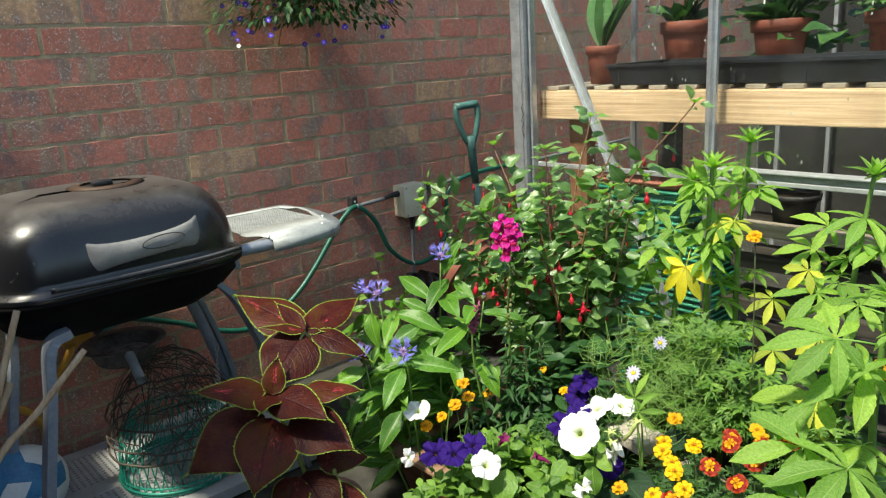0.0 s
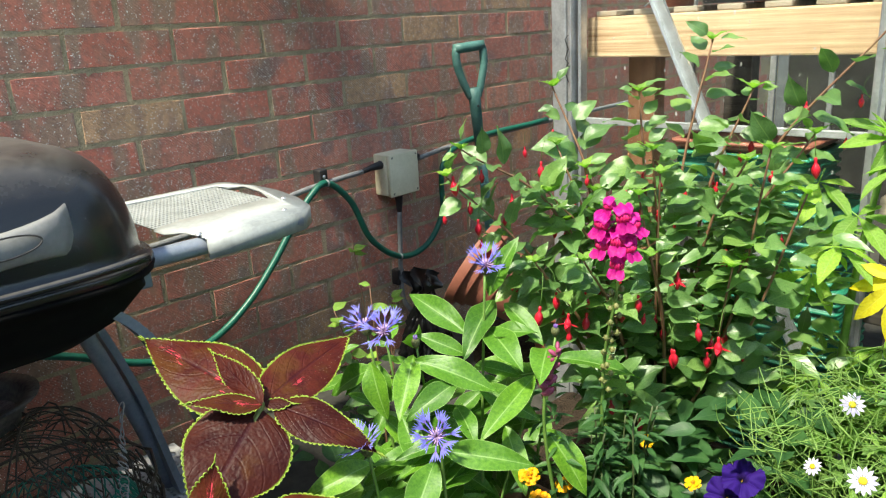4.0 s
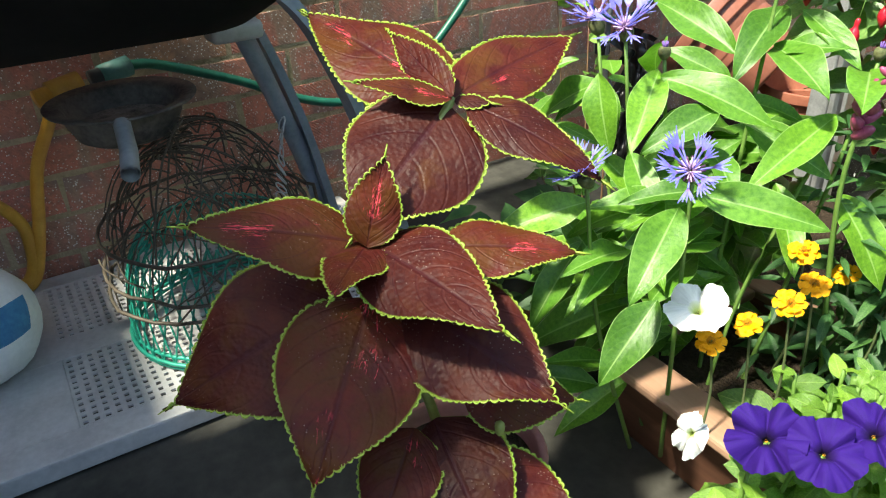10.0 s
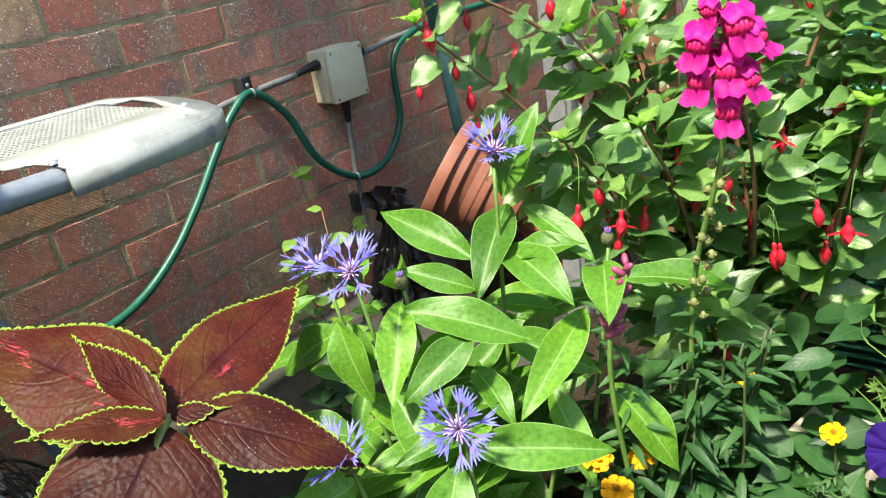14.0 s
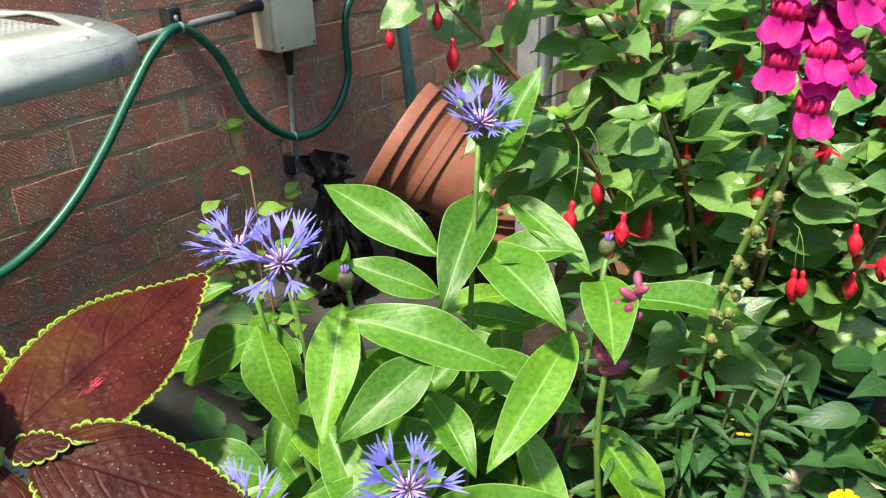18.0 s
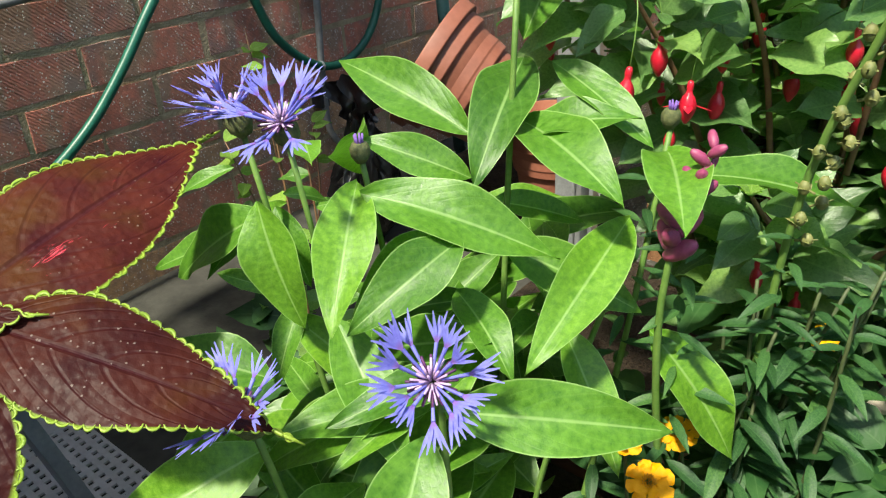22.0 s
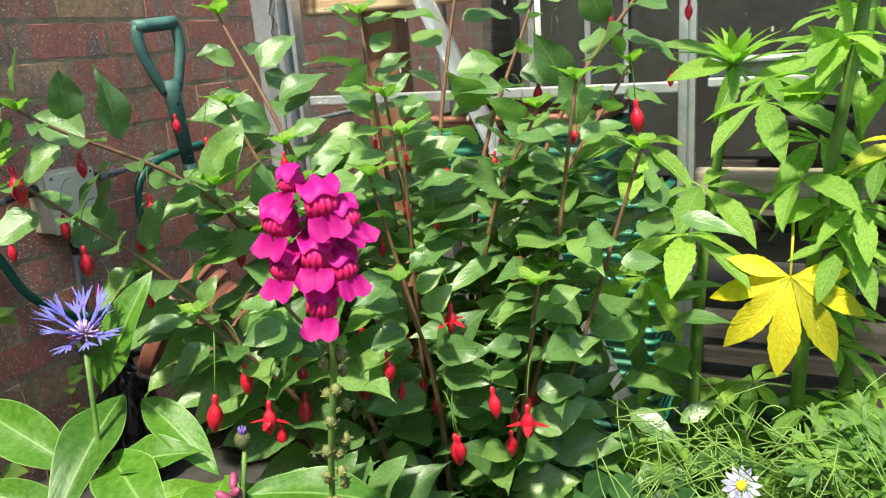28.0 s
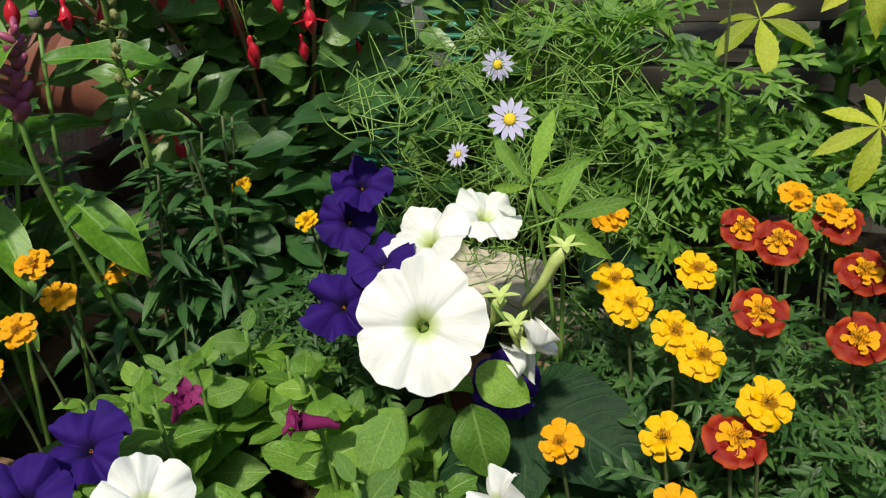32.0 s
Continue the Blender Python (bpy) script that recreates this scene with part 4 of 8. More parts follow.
def sack(at):
    t = thing("plastic_sack", "crumpled shiny black plastic sack against the wall", "sack", at=at)
    film = plain("black_film", (0.004, 0.004, 0.005), (0.010, 0.010, 0.011), 10, 0.3, 0, 0.3, 0.5)
    bm = bmesh.new()
    bmesh.ops.create_icosphere(bm, subdivisions=5, radius=1)
    for v in bm.verts:
        p = v.co.copy()
        h = (p.z + 1) / 2
        crease = abs(noise.noise(Vector((p.x * 3.1, p.y * 3.1, p.z * 1.3 + 4)))) + 0.5 * abs(noise.noise(p * 6.5 + Vector((2, 5, 1)))) + 0.25 * abs(noise.noise(p * 14))
        wide = (1.05 - 0.80 * h ** 1.4) * (1.15 - 0.75 * crease)
        v.co = Vector((p.x * 0.075 * wide, p.y * 0.095 * wide + 0.01 * h * h, h * (0.275 + 0.06 * noise.noise(Vector((p.x * 2.5, p.y * 2.5, 3)))) - 0.002))
    part("body", bm, film, t)
    for k in range(5):
        a = 1.3 * k + 0.4
        v, f = [], []
        leaf_data(0.062 + 0.009 * k, 0.055, "fan", 0.5, 0.3, 0.25, 0.06, 10, 3, frame_of((0.012 * math.cos(a), 0.01 + 0.022 * math.sin(a), 0.235), (0.03 * math.cos(a), 0.01 + 0.045 * math.sin(a), 0.32), (1, 0, 0.3)), (v, f, []), random.Random(k))
        piece("fold", mesh_of("fold", v, f), film, t)
    return t


plinth = part("step", boxed((0.24, 0.86, 0.2), (0.60, 1.5, 0.335), 0.01), SOIL, None, "", False)
tagged(plinth, "low bank of dark soil in the corner by the wall", "soil", kind="structure")


def crate(x0, x1, y0, y1, z, h, mat, label):
    """A tapered plastic crate with ribbed walls and a rolled rim."""
    t = thing("plastic_crate", label, "crate", "stacked crates in the greenhouse", at=((x0 + x1) / 2, (y0 + y1) / 2, z))
    hx, hy = (x1 - x0) / 2, (y1 - y0) / 2
    part("body", loft([(hx - 0.016, hy - 0.016, 0.012, 0.0), (hx - 0.010, hy - 0.010, 0.014, h - 0.006), (hx - 0.016, hy - 0.016, 0.012, h - 0.007), (hx - 0.026, hy - 0.026, 0.010, 0.004)], True, True), mat, t)
    n = max(1, int(h / 0.017))
    for k in range(n):
        zz = h * (k + 0.5) / n
        part("rib", loft([(hx - 0.014, hy - 0.014, 0.014, zz - 0.0045), (hx - 0.006, hy - 0.006, 0.016, zz - 0.003), (hx - 0.006, hy - 0.006, 0.016, zz + 0.003), (hx - 0.014, hy - 0.014, 0.014, zz + 0.0045)], False), mat, t)
    part("rim", loft([(hx - 0.010, hy - 0.010, 0.016, h - 0.006), (hx, hy, 0.020, h - 0.004), (hx, hy, 0.020, h + 0.002), (hx - 0.014, hy - 0.014, 0.014, h + 0.003)], False), mat, t)
    return t


CRATEGREEN = plain("green_crate_plastic", (0.008, 0.115, 0.066), (0.018, 0.19, 0.115), 14, 0.45, 0, 0.1)
for z, h, x0 in ((FLOOR + 0.001, 0.20, 0.90), (0.446, 0.20, 0.90), (0.651, 0.14, 0.89), (0.796, 0.097, 0.822)):
    crate(x0, x0 + 0.285, 0.872, 1.09, z, h, CRATEGREEN, "ribbed green plastic crate in a stack inside the greenhouse")
crate(0.822, 1.10, 0.874, 1.085, 0.8975, 0.018, BROWNPLASTIC, "shallow brown plastic tray on top of the green crates")

# football
ball = thing("football", "worn white and blue football on the lower shelf", "ball", at=(0.285, -0.625, LZ + 0.0887))
BW = plain("ball_white", (0.68, 0.69, 0.67), (0.82, 0.83, 0.81), 20, 0.5)
BB = plain("ball_blue", (0.03, 0.14, 0.30), (0.06, 0.26, 0.45), 20, 0.5)
bm = bmesh.new()
bmesh.ops.create_icosphere(bm, subdivisions=2, radius=0.092)
cells = {}
for i, fc in enumerate(bm.faces):
    c = fc.calc_center_median()
    key = max(range(12), key=lambda k: c.normalized().dot(Vector((math.cos(2.4 * k) * math.sqrt(1 - ((k - 5.5) / 6) ** 2), math.sin(2.4 * k) * math.sqrt(1 - ((k - 5.5) / 6) ** 2), (k - 5.5) / 6))))
    cells.setdefault(key, []).append([v.co.copy() for v in fc.verts])
bm.free()
for key, tris in cells.items():
    b2 = bmesh.new()
    for tr in tris:
        b2.faces.new([b2.verts.new(c) for c in tr])
    bmesh.ops.remove_doubles(b2, verts=b2.verts, dist=1e-5)
    bmesh.ops.subdivide_edges(b2, edges=b2.edges, cuts=2, use_grid_fill=True)
    for v in b2.verts:
        v.co = v.co.normalized() * 0.092
    bound = {v for e in b2.edges if e.is_boundary for v in e.verts}
    for v in bound:
        v.co *= 0.985
    part("panel", b2, BB if key in (1, 4, 8, 10) else BW, ball)

# wire baskets, upside down on the shelf
wb = thing("wire_basket", "green coated wire hanging basket heaped with rusty wire liners", "basket", at=(0.335, -0.275, LZ))
rw = random.Random(8)


def ringpts(r, z, n=36, wob=0.0):
    return [Vector((r * math.cos(2 * math.pi * k / n) + rw.uniform(-wob, wob), r * math.sin(2 * math.pi * k / n) + rw.uniform(-wob, wob), z + rw.uniform(-wob, wob))) for k in range(n + 1)]


v, f = [], []
for r, z in ((0.15, 0.006), (0.153, 0.014), (0.148, 0.024)):
    tube_data(v, f, ringpts(r, z), 0.0032, None, 6)
piece("rim", mesh_of("rim", v, f), GREENWIRE, wb)
v, f = [], []
for k in range(44):
    a = 2 * math.pi * k / 44
    for s in (1, -1):
        p = []
        for i in range(7):
            u = i / 6
            p.append(Vector((math.cos(a + s * 0.35 * u) * 0.15 * math.cos(u * 1.05) ** 0.6, math.sin(a + s * 0.35 * u) * 0.15 * math.cos(u * 1.05) ** 0.6, 0.01 + 0.17 * math.sin(u * 1.3))))
        tube_data(v, f, p, 0.0016, None, 5, False)
piece("mesh", mesh_of("mesh", v, f), GREENWIRE, wb)
v, f = [], []
for k in range(135):
    a, e = rw.uniform(0, 6.28), math.acos(rw.uniform(0.0, 1.0))
    c = Vector((math.cos(a) * math.sin(e), math.sin(a) * math.sin(e), math.cos(e)))
    t1 = Vector((rw.uniform(-1, 1), rw.uniform(-1, 1), rw.uniform(-1, 1)))
    t1 = (t1 - c * t1.dot(c)).normalized()
    rad, L = rw.uniform(0.85, 1.04), rw.uniform(0.25, 0.7)
    p = []
    for i in range(6):
        d = (c + t1 * (i / 5 - 0.5) * L * 2).normalized() * rad
        p.append(Vector((d.x * 0.165, d.y * 0.165, 0.10 + d.z * 0.235)))
    tube_data(v, f, p, rw.uniform(0.0010, 0.0017), None, 5, False)
for z in (0.10, 0.13, 0.19):
    tube_data(v, f, ringpts(0.168 * math.cos(max(0, z - 0.1) * 3), z, 30, 0.004), 0.0028, None, 6)
wt = piece("wire_tangle", mesh_of("wire_tangle", v, f), WIRE, wb)
wt["label"], wt["kind"] = "tangle of rusty brown wire", "stuff"
v, f = [], []
for k in range(26):
    a = k * 0.55
    c = Vector((0.10 + 0.006 * k, 0.10 - 0.004 * k, 0.335 - 0.0105 * k))
    tube_data(v, f, [c + Vector((0.008 * math.cos(q + a), 0.005 * math.sin(q), 0.009 * math.sin(q + a))) for q in [2 * math.pi * i / 8 for i in range(9)]], 0.0012, None, 4, False)
piece("chain", mesh_of("chain", v, f), SHELFMETAL, wb)["label"] = "small grey chain"

# canes in the near corner
cv = thing("cane_bundle", "dry brown cut canes standing in a pot", "canes", at=(0.86, -0.66, 0))
for a, b in (((0.86, -0.76, 0.68), (0.85, -0.578, 0.845)), ((0.88, -0.77, 0.70), (0.85, -0.665, 0.94)), ((0.88, -0.80, 0.66), (0.85, -0.695, 0.825))):
    o = Vector((0.86, -0.66, 0))
    p0, p1 = Vector(a) - o, Vector(b) - o
    low = p0 + (p0 - p1) * 1.2
    low.z = 0.34
    c = tube("cane", [low, p0, p0 + (p1 - p0) * 0.5 + Vector((0.003, 0, 0.002)), p1], 0.0066, BAMBOO, cv, 0.0054, 10, 5)
flower_pot(0.92, -0.92, FLOOR, 0.15, 0.26, DARKRUBBER, "black plastic tub holding dry canes", "plant_tub", "tubs")


# ---- plants: leaves and flowers ----
def width_at(u, kind):
    if kind == "ovate":
        return (math.sin(math.pi * u ** 0.72) ** 0.85) * (1 - 0.18 * u)
    if kind == "lance":
        return math.sin(math.pi * u ** 0.86) ** 0.9
    if kind == "round":
        return math.sqrt(max(0.0, 1 - (2 * u - 1) ** 2)) ** 0.85
    if kind == "leaflet":
        return math.sin(math.pi * u ** 1.25) ** 0.95
    if kind == "oval":
        return math.sin(math.pi * u ** 0.88) ** 0.72
    if kind == "coleus":
        return max((math.sin(math.pi * min(0.999, u / 0.93) ** 0.70) ** 0.80) * (1 - 0.30 * u ** 4), 0.09 * (1 - u))
    if kind == "acute":
        return max((math.sin(math.pi * min(0.999, u / 0.94) ** 0.74) ** 0.9) * (1 - 0.12 * u), 0.10 * (1 - u))
    if kind == "fan":
        return (0.22 + 0.78 * u ** 0.8) * math.sqrt(max(0.0, 1 - max(0.0, (u - 0.72) / 0.28) ** 2.4))
    return math.sin(math.pi * u)


def leaf_data(L, W, kind="ovate", fold=0.25, droop=0.15, wave=0.0, teeth=0.0, nu=10, nv=2, m=None, store=None, rng=random, curl=0.0):
    """Vertices, faces and uvs of one blade: base at the origin, along y, upper side to z."""
    v, f, uv = store if store is not None else ([], [], [])
    b = len(v)
    ph, ph2 = rng.uniform(0, 6.28), rng.uniform(0, 6.28)
    for i in range(nu + 1):
        u = i / nu
        w = width_at(min(0.999, max(0.001, u)), kind) * W / 2
        if teeth:
            w *= 1 + teeth * ((i % 2) * 2 - 1) * (0.4 + 0.6 * math.sin(math.pi * u))
        w = max(w, 0.0006 * (1 if u < 0.9 else 0.4))
        for j in range(-nv, nv + 1):
            q = j / nv
            x = q * w
            z = fold * abs(x) - droop * L * u * u - curl * x * x / W
            z += wave * W * abs(q) ** 1.5 * math.sin(u * 11 + ph + (2.1 if j > 0 else 0)) + wave * 0.5 * L * math.sin(u * 3 + ph2) * 0.2
            p = Vector((x, u * L * (1 - 0.12 * droop), z))
            v.append(m @ p if m is not None else p)
            uv.append((0.5 + q / 2, u))
    r = 2 * nv + 1
    for i in range(nu):
        for j in range(2 * nv):
            a = b + i * r + j
            f.append((a, a + 1, a + r + 1, a + r))
    return v, f, uv


def leaf_mesh(name, *a, **k):
    v, f, uv = leaf_data(*a, **k)
    return mesh_of(name, v, f, uv)


def blob_data(v, f, c, rx, ry=None, rz=None, n=6, rings=4, m=None):
    """A small rounded body of few faces."""
    ry, rz = ry or rx, rz or rx
    b = len(v)
    c = Vector(c)
    for i in range(rings + 1):
        th = math.pi * i / rings
        for k in range(n):
            a = 2 * math.pi * k / n
            p = Vector((rx * math.sin(th) * math.cos(a), ry * math.sin(th) * math.sin(a), rz * math.cos(th)))
            v.append(c + (m @ p if m is not None else p))
    for i in range(rings):
        for k in range(n):
            q, w = b + i * n + k, b + i * n + (k + 1) % n
            f.append((q, q + n, w + n, w))


COLEUS = leaf_material("coleus_leaf", (0.044, 0.0055, 0.0065), (0.096, 0.017, 0.010), (0.034, 0.005, 0.013), 0.50, 6.0, 0.4, (0.22, 0.34, 0.035), 0.985, (0.62, 0.06, 0.09), 0.14, (0.074, 0.024, 0.006), 0.25, 0.42, 260.0, 0.35, 0.17)
COLEUS_EDGE = plain("lime_margin", (0.15, 0.25, 0.022), (0.29, 0.40, 0.05), 60, 0.45)
KNAP = leaf_material("knapweed_leaf", (0.060, 0.180, 0.016), (0.128, 0.298, 0.033), (0.34, 0.52, 0.18), 0.42, 5.0, 0.5, (0.27, 0.45, 0.13), 0.97, None, 0.26, None, 0, 0.16, 14.0, 0.12, 0.5)
FUCH = leaf_material("fuchsia_leaf", (0.100, 0.220, 0.064), (0.190, 0.335, 0.112), (0.24, 0.38, 0.13), 0.33, 7.0, 0.45, None, 0.9, None, 0.34, None, 0, 0.16, 0, 0.30, 0.7)
PALM = leaf_material("palmate_leaf", (0.180, 0.375, 0.050), (0.330, 0.545, 0.110), (0.44, 0.62, 0.22), 0.38, 11.0, 0.55, None, 0.9, None, 0.45, None, 0, 0.5, 0, 0.6)
PALEPALM = leaf_material("pale_palmate_leaf", (0.40, 0.48, 0.035), (0.62, 0.64, 0.07), (0.60, 0.66, 0.20), 0.45, 11.0, 0.4, None, 0.9, None, 0.40)
YELLOWLEAF = leaf_material("yellow_leaf", (0.70, 0.58, 0.02), (0.85, 0.74, 0.05), (0.78, 0.72, 0.20), 0.5, 9.0, 0.3, None, 0.9, None, 0.30)
PETLEAF = leaf_material("petunia_leaf", (0.092, 0.215, 0.030), (0.195, 0.360, 0.060), (0.36, 0.52, 0.15), 0.36, 5.0, 0.45, None, 0.9, None, 0.32, None, 0, 0.35, 0, 0.4)
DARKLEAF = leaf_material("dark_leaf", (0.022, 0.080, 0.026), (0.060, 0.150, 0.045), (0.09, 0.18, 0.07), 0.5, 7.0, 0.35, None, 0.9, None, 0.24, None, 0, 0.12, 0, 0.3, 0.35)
FERN = leaf_material("ferny_leaf", (0.028, 0.092, 0.025), (0.076, 0.178, 0.044), (0.14, 0.26, 0.07), 0.42, 3.0, 0.3, None, 0.9, None, 0.28)
WEED = leaf_material("weed_leaf", (0.085, 0.205, 0.038), (0.180, 0.335, 0.070), (0.22, 0.36, 0.10), 0.45, 3.0, 0.3, None, 0.9, None, 0.32)
STEM = plain("green_stem", (0.085, 0.18, 0.035), (0.16, 0.28, 0.06), 40, 0.55)
REDSTEM = plain("red_brown_stem", (0.16, 0.07, 0.05), (0.24, 0.14, 0.07), 40, 0.55)
DARKSTEM = plain("dark_stem", (0.05, 0.07, 0.03), (0.10, 0.13, 0.05), 40, 0.6)


def petal_material(name, a, b, mid=None, edge=None, rough=0.55, through=0.3):
    m = Mat(name, rough, 0, 0.3)
    uv = m.node("UVMap")
    sep = m.node("SeparateXYZ")
    m.link(uv.outputs[0], sep.inputs[0])
    u = sep.outputs[1]
    c = m.ramp(m.maths("ADD", m.maths("MULTIPLY", m.noise(60, 3), 0.7), m.maths("MULTIPLY", m.noise(300, 2), 0.3)), (0.35, a), (0.65, b))
    # fine rays along the petal
    st = m.nt.nodes.new("ShaderNodeTexNoise")
    mp = m.node("Mapping")
    mp.inputs["Scale"].default_value = (40, 2, 1)
    m.link(uv.outputs[0], mp.inputs[0])
    m.link(mp.outputs[0], st.inputs["Vector"])
    st.inputs["Scale"].default_value = 1.0
    c = m.mix(m.maths("MULTIPLY", m.ramp(st.outputs[0], (0.45, (0, 0, 0)), (0.7, (1, 1, 1))), 0.30), c, tuple(x * 0.6 for x in a))
    if mid:
        c = m.mix(m.ramp(u, (0.10, (1, 1, 1)), (0.26, (0, 0, 0))), c, mid)
    if edge:
        c = m.mix(m.ramp(u, (0.72, (0, 0, 0)), (0.92, (1, 1, 1))), c, edge)
    m.color(c)
    m.bump(st.outputs[0], 0.35, 0.0015)
    t = m.node("BsdfTranslucent")
    m.link(c, t.inputs[0])
    mx = m.node("MixShader", Fac=through)
    m.link(m.b.outputs[0], mx.inputs[1])
    m.link(t.outputs[0], mx.inputs[2])
    m.link(mx.outputs[0], m.nt.nodes["Material Output"].inputs[0])
    return m.m


CORN = petal_material("cornflower_blue", (0.18, 0.17, 0.70), (0.33, 0.34, 0.88), (0.28, 0.16, 0.55))
CORNMID = plain("purple_disc", (0.36, 0.20, 0.44), (0.66, 0.52, 0.70), 160, 0.6)
CORNDARK = plain("dark_purple", (0.04, 0.008, 0.05), (0.10, 0.02, 0.11), 90, 0.6)
BUD = plain("scaly_bud", (0.045, 0.060, 0.022), (0.15, 0.16, 0.06), 260, 0.75, 0, 0.6)
FRED = plain("fuchsia_red", (0.44, 0.006, 0.026), (0.64, 0.022, 0.045), 50, 0.28, 0, 0.05)
SNAP = petal_material("snapdragon_magenta", (0.50, 0.006, 0.22), (0.70, 0.016, 0.34), None, None, 0.5, 0.3)
SNAPRED = petal_material("snapdragon_throat", (0.60, 0.010, 0.15), (0.76, 0.028, 0.16), None, None, 0.5, 0.25)
SNAPBUD = plain("pink_bud", (0.20, 0.028, 0.085), (0.36, 0.07, 0.16), 60, 0.5)
PETW = petal_material("petunia_white", (0.80, 0.81, 0.82), (0.87, 0.88, 0.88), (0.55, 0.66, 0.22), None, 0.6, 0.22)
PETP = petal_material("petunia_violet", (0.015, 0.0012, 0.115), (0.030, 0.003, 0.185), (0.008, 0.001, 0.04), None, 0.8, 0.18)
MARY = petal_material("marigold_yellow", (0.84, 0.44, 0.003), (0.92, 0.57, 0.008), None, None, 0.55, 0.2)
MARO = petal_material("marigold_orange", (0.82, 0.33, 0.003), (0.90, 0.46, 0.008), None, None, 0.55, 0.2)
MARR = petal_material("marigold_red", (0.20, 0.007, 0.005), (0.34, 0.014, 0.006), None, (0.42, 0.050, 0.010), 0.55, 0.2)
MARMID = plain("marigold_disc", (0.36, 0.13, 0.005), (0.72, 0.36, 0.012), 200, 0.7, 0, 0.5)
DAISY = petal_material("daisy_lilac", (0.50, 0.47, 0.80), (0.72, 0.69, 0.92), None, None, 0.6, 0.25)
DAISYMID = plain("daisy_disc", (0.70, 0.45, 0.01), (0.85, 0.62, 0.04), 200, 0.7, 0, 0.4)
LOBE = petal_material("lobelia_blue", (0.07, 0.03, 0.55), (0.16, 0.08, 0.75), (0.7, 0.7, 0.75))

RIMWOOD = wood_material("worn_rim", (0.24, 0.13, 0.085), (0.40, 0.25, 0.17), 0, 0.7, 24)
rp = random.Random(21)


def add_leaf(parent, me, mat, base, tip, normal=(0, 0, 1), name="leaf", scale_w=1.0, length=1.0):
    """An object of its own on shared mesh data, stretched to reach from base to tip."""
    d = (Vector(tip) - Vector(base)).length
    m = frame_of(base, tip, normal) @ Matrix.Diagonal((d / length * scale_w, d / length, d / length, 1))
    return piece(name, me, mat, parent, Matrix.Translation(-parent.location) @ m)


def stems(parent, paths, r0, r1, mat, name="stem", n=6):
    for p in paths:
        q = [Vector(a) - parent.location for a in p]
        tube(name, q, r0, mat, parent, r1, n, 5)


def rel(parent, p):
    return Vector(p) - parent.location


# -- coleus --
CO = Vector((0.90, -0.235, 0))
coleus = thing("coleus", "dark maroon coleus with scalloped lime leaf margins in a dark pot", "potted plant", at=CO)
NA, NB = Vector((0.882, -0.262, 0.655)), Vector((0.835, -0.145, 0.745))
stems(coleus, [[(0.915, -0.20, 0.36), (0.905, -0.23, 0.50), NA], [NA, (0.862, -0.205, 0.70), NB], [(0.92, -0.2, 0.36), (0.97, -0.19, 0.44), (0.985, -0.2, 0.50)]], 0.006, 0.0045, plain("coleus_stem", (0.16, 0.20, 0.05), (0.26, 0.30, 0.08), 40, 0.5))
COLEAVES = [
    # base, tip, width share, normal, droop
    (NB, (0.632, -0.197, 0.796), 0.46, (0.25, -0.3, 0.9), 0.07),
    (NB, (0.806, 0.022, 0.772), 0.45, (0.5, -0.35, 0.8), 0.10),
    (NB + Vector((0.01, 0.01, -0.004)), (0.958, -0.068, 0.690), 0.42, (0.35, -0.2, 0.9), 0.22),
    (NB + Vector((0.010, -0.006, 0.004)), (0.808, -0.227, 0.771), 0.34, (0.3, -0.2, 0.9), 0.10),
    (NB + Vector((0.010, -0.006, 0.006)), (0.730, -0.150, 0.786), 0.30, (0.45, -0.72, 0.55), 0.05),
    (NB + Vector((0.004, 0, 0)), (0.862, -0.118, 0.742), 0.5, (0.3, -0.3, 0.9), 0.05),
    (NB + Vector((0.004, -0.006, -0.004)), (0.884, -0.276, 0.668), 0.84, (0.62, -0.42, 0.66), 0.10),
    (NA, (0.838, -0.398, 0.697), 0.52, (0.35, -0.25, 0.9), 0.12),
    (NA + Vector((0.010, -0.006, 0.004)), (0.884, -0.240, 0.731), 0.60, (0.8, -0.45, 0.38), 0.05),
    (NA, (1.030, -0.225, 0.640), 0.58, (0.35, -0.25, 0.9), 0.18),
    (NA, (0.950, -0.326, 0.662), 0.55, (0.4, -0.3, 0.85), 0.10),
    (NA + Vector((0, -0.02, -0.045)), (0.850, -0.446, 0.545), 0.80, (0.55, -0.38, 0.75), 0.16),
    (NA + Vector((0.015, -0.01, -0.045)), (0.985, -0.375, 0.520), 0.78, (0.66, -0.38, 0.66), 0.16),
    (NA + Vector((0.03, 0.02, -0.05)), (1.045, -0.182, 0.560), 0.72, (0.55, -0.25, 0.8), 0.16),
    (NA + Vector((0.03, 0.05, -0.005)), (0.975, -0.108, 0.640), 0.50, (0.2, -0.3, 0.9), 0.10),
    (NA + Vector((0.06, 0.02, -0.16)), (1.06, -0.25, 0.42), 0.72, (0.6, -0.35, 0.7), 0.16),
    (NA + Vector((0.06, 0.0, -0.16)), (0.995, -0.335, 0.44), 0.7, (0.6, -0.4, 0.7), 0.16),
    (NA + Vector((0.06, 0.05, -0.14)), (1.0, -0.12, 0.50), 0.66, (0.5, -0.3, 0.8), 0.16),
    (NA + Vector((0.09, 0.03, -0.20)), (1.09, -0.17, 0.40), 0.66, (0.5, -0.3, 0.8), 0.16),
    (NA + Vector((0.02, 0.06, -0.12)), (0.86, -0.06, 0.50), 0.6, (0.3, -0.3, 0.9), 0.16),
]
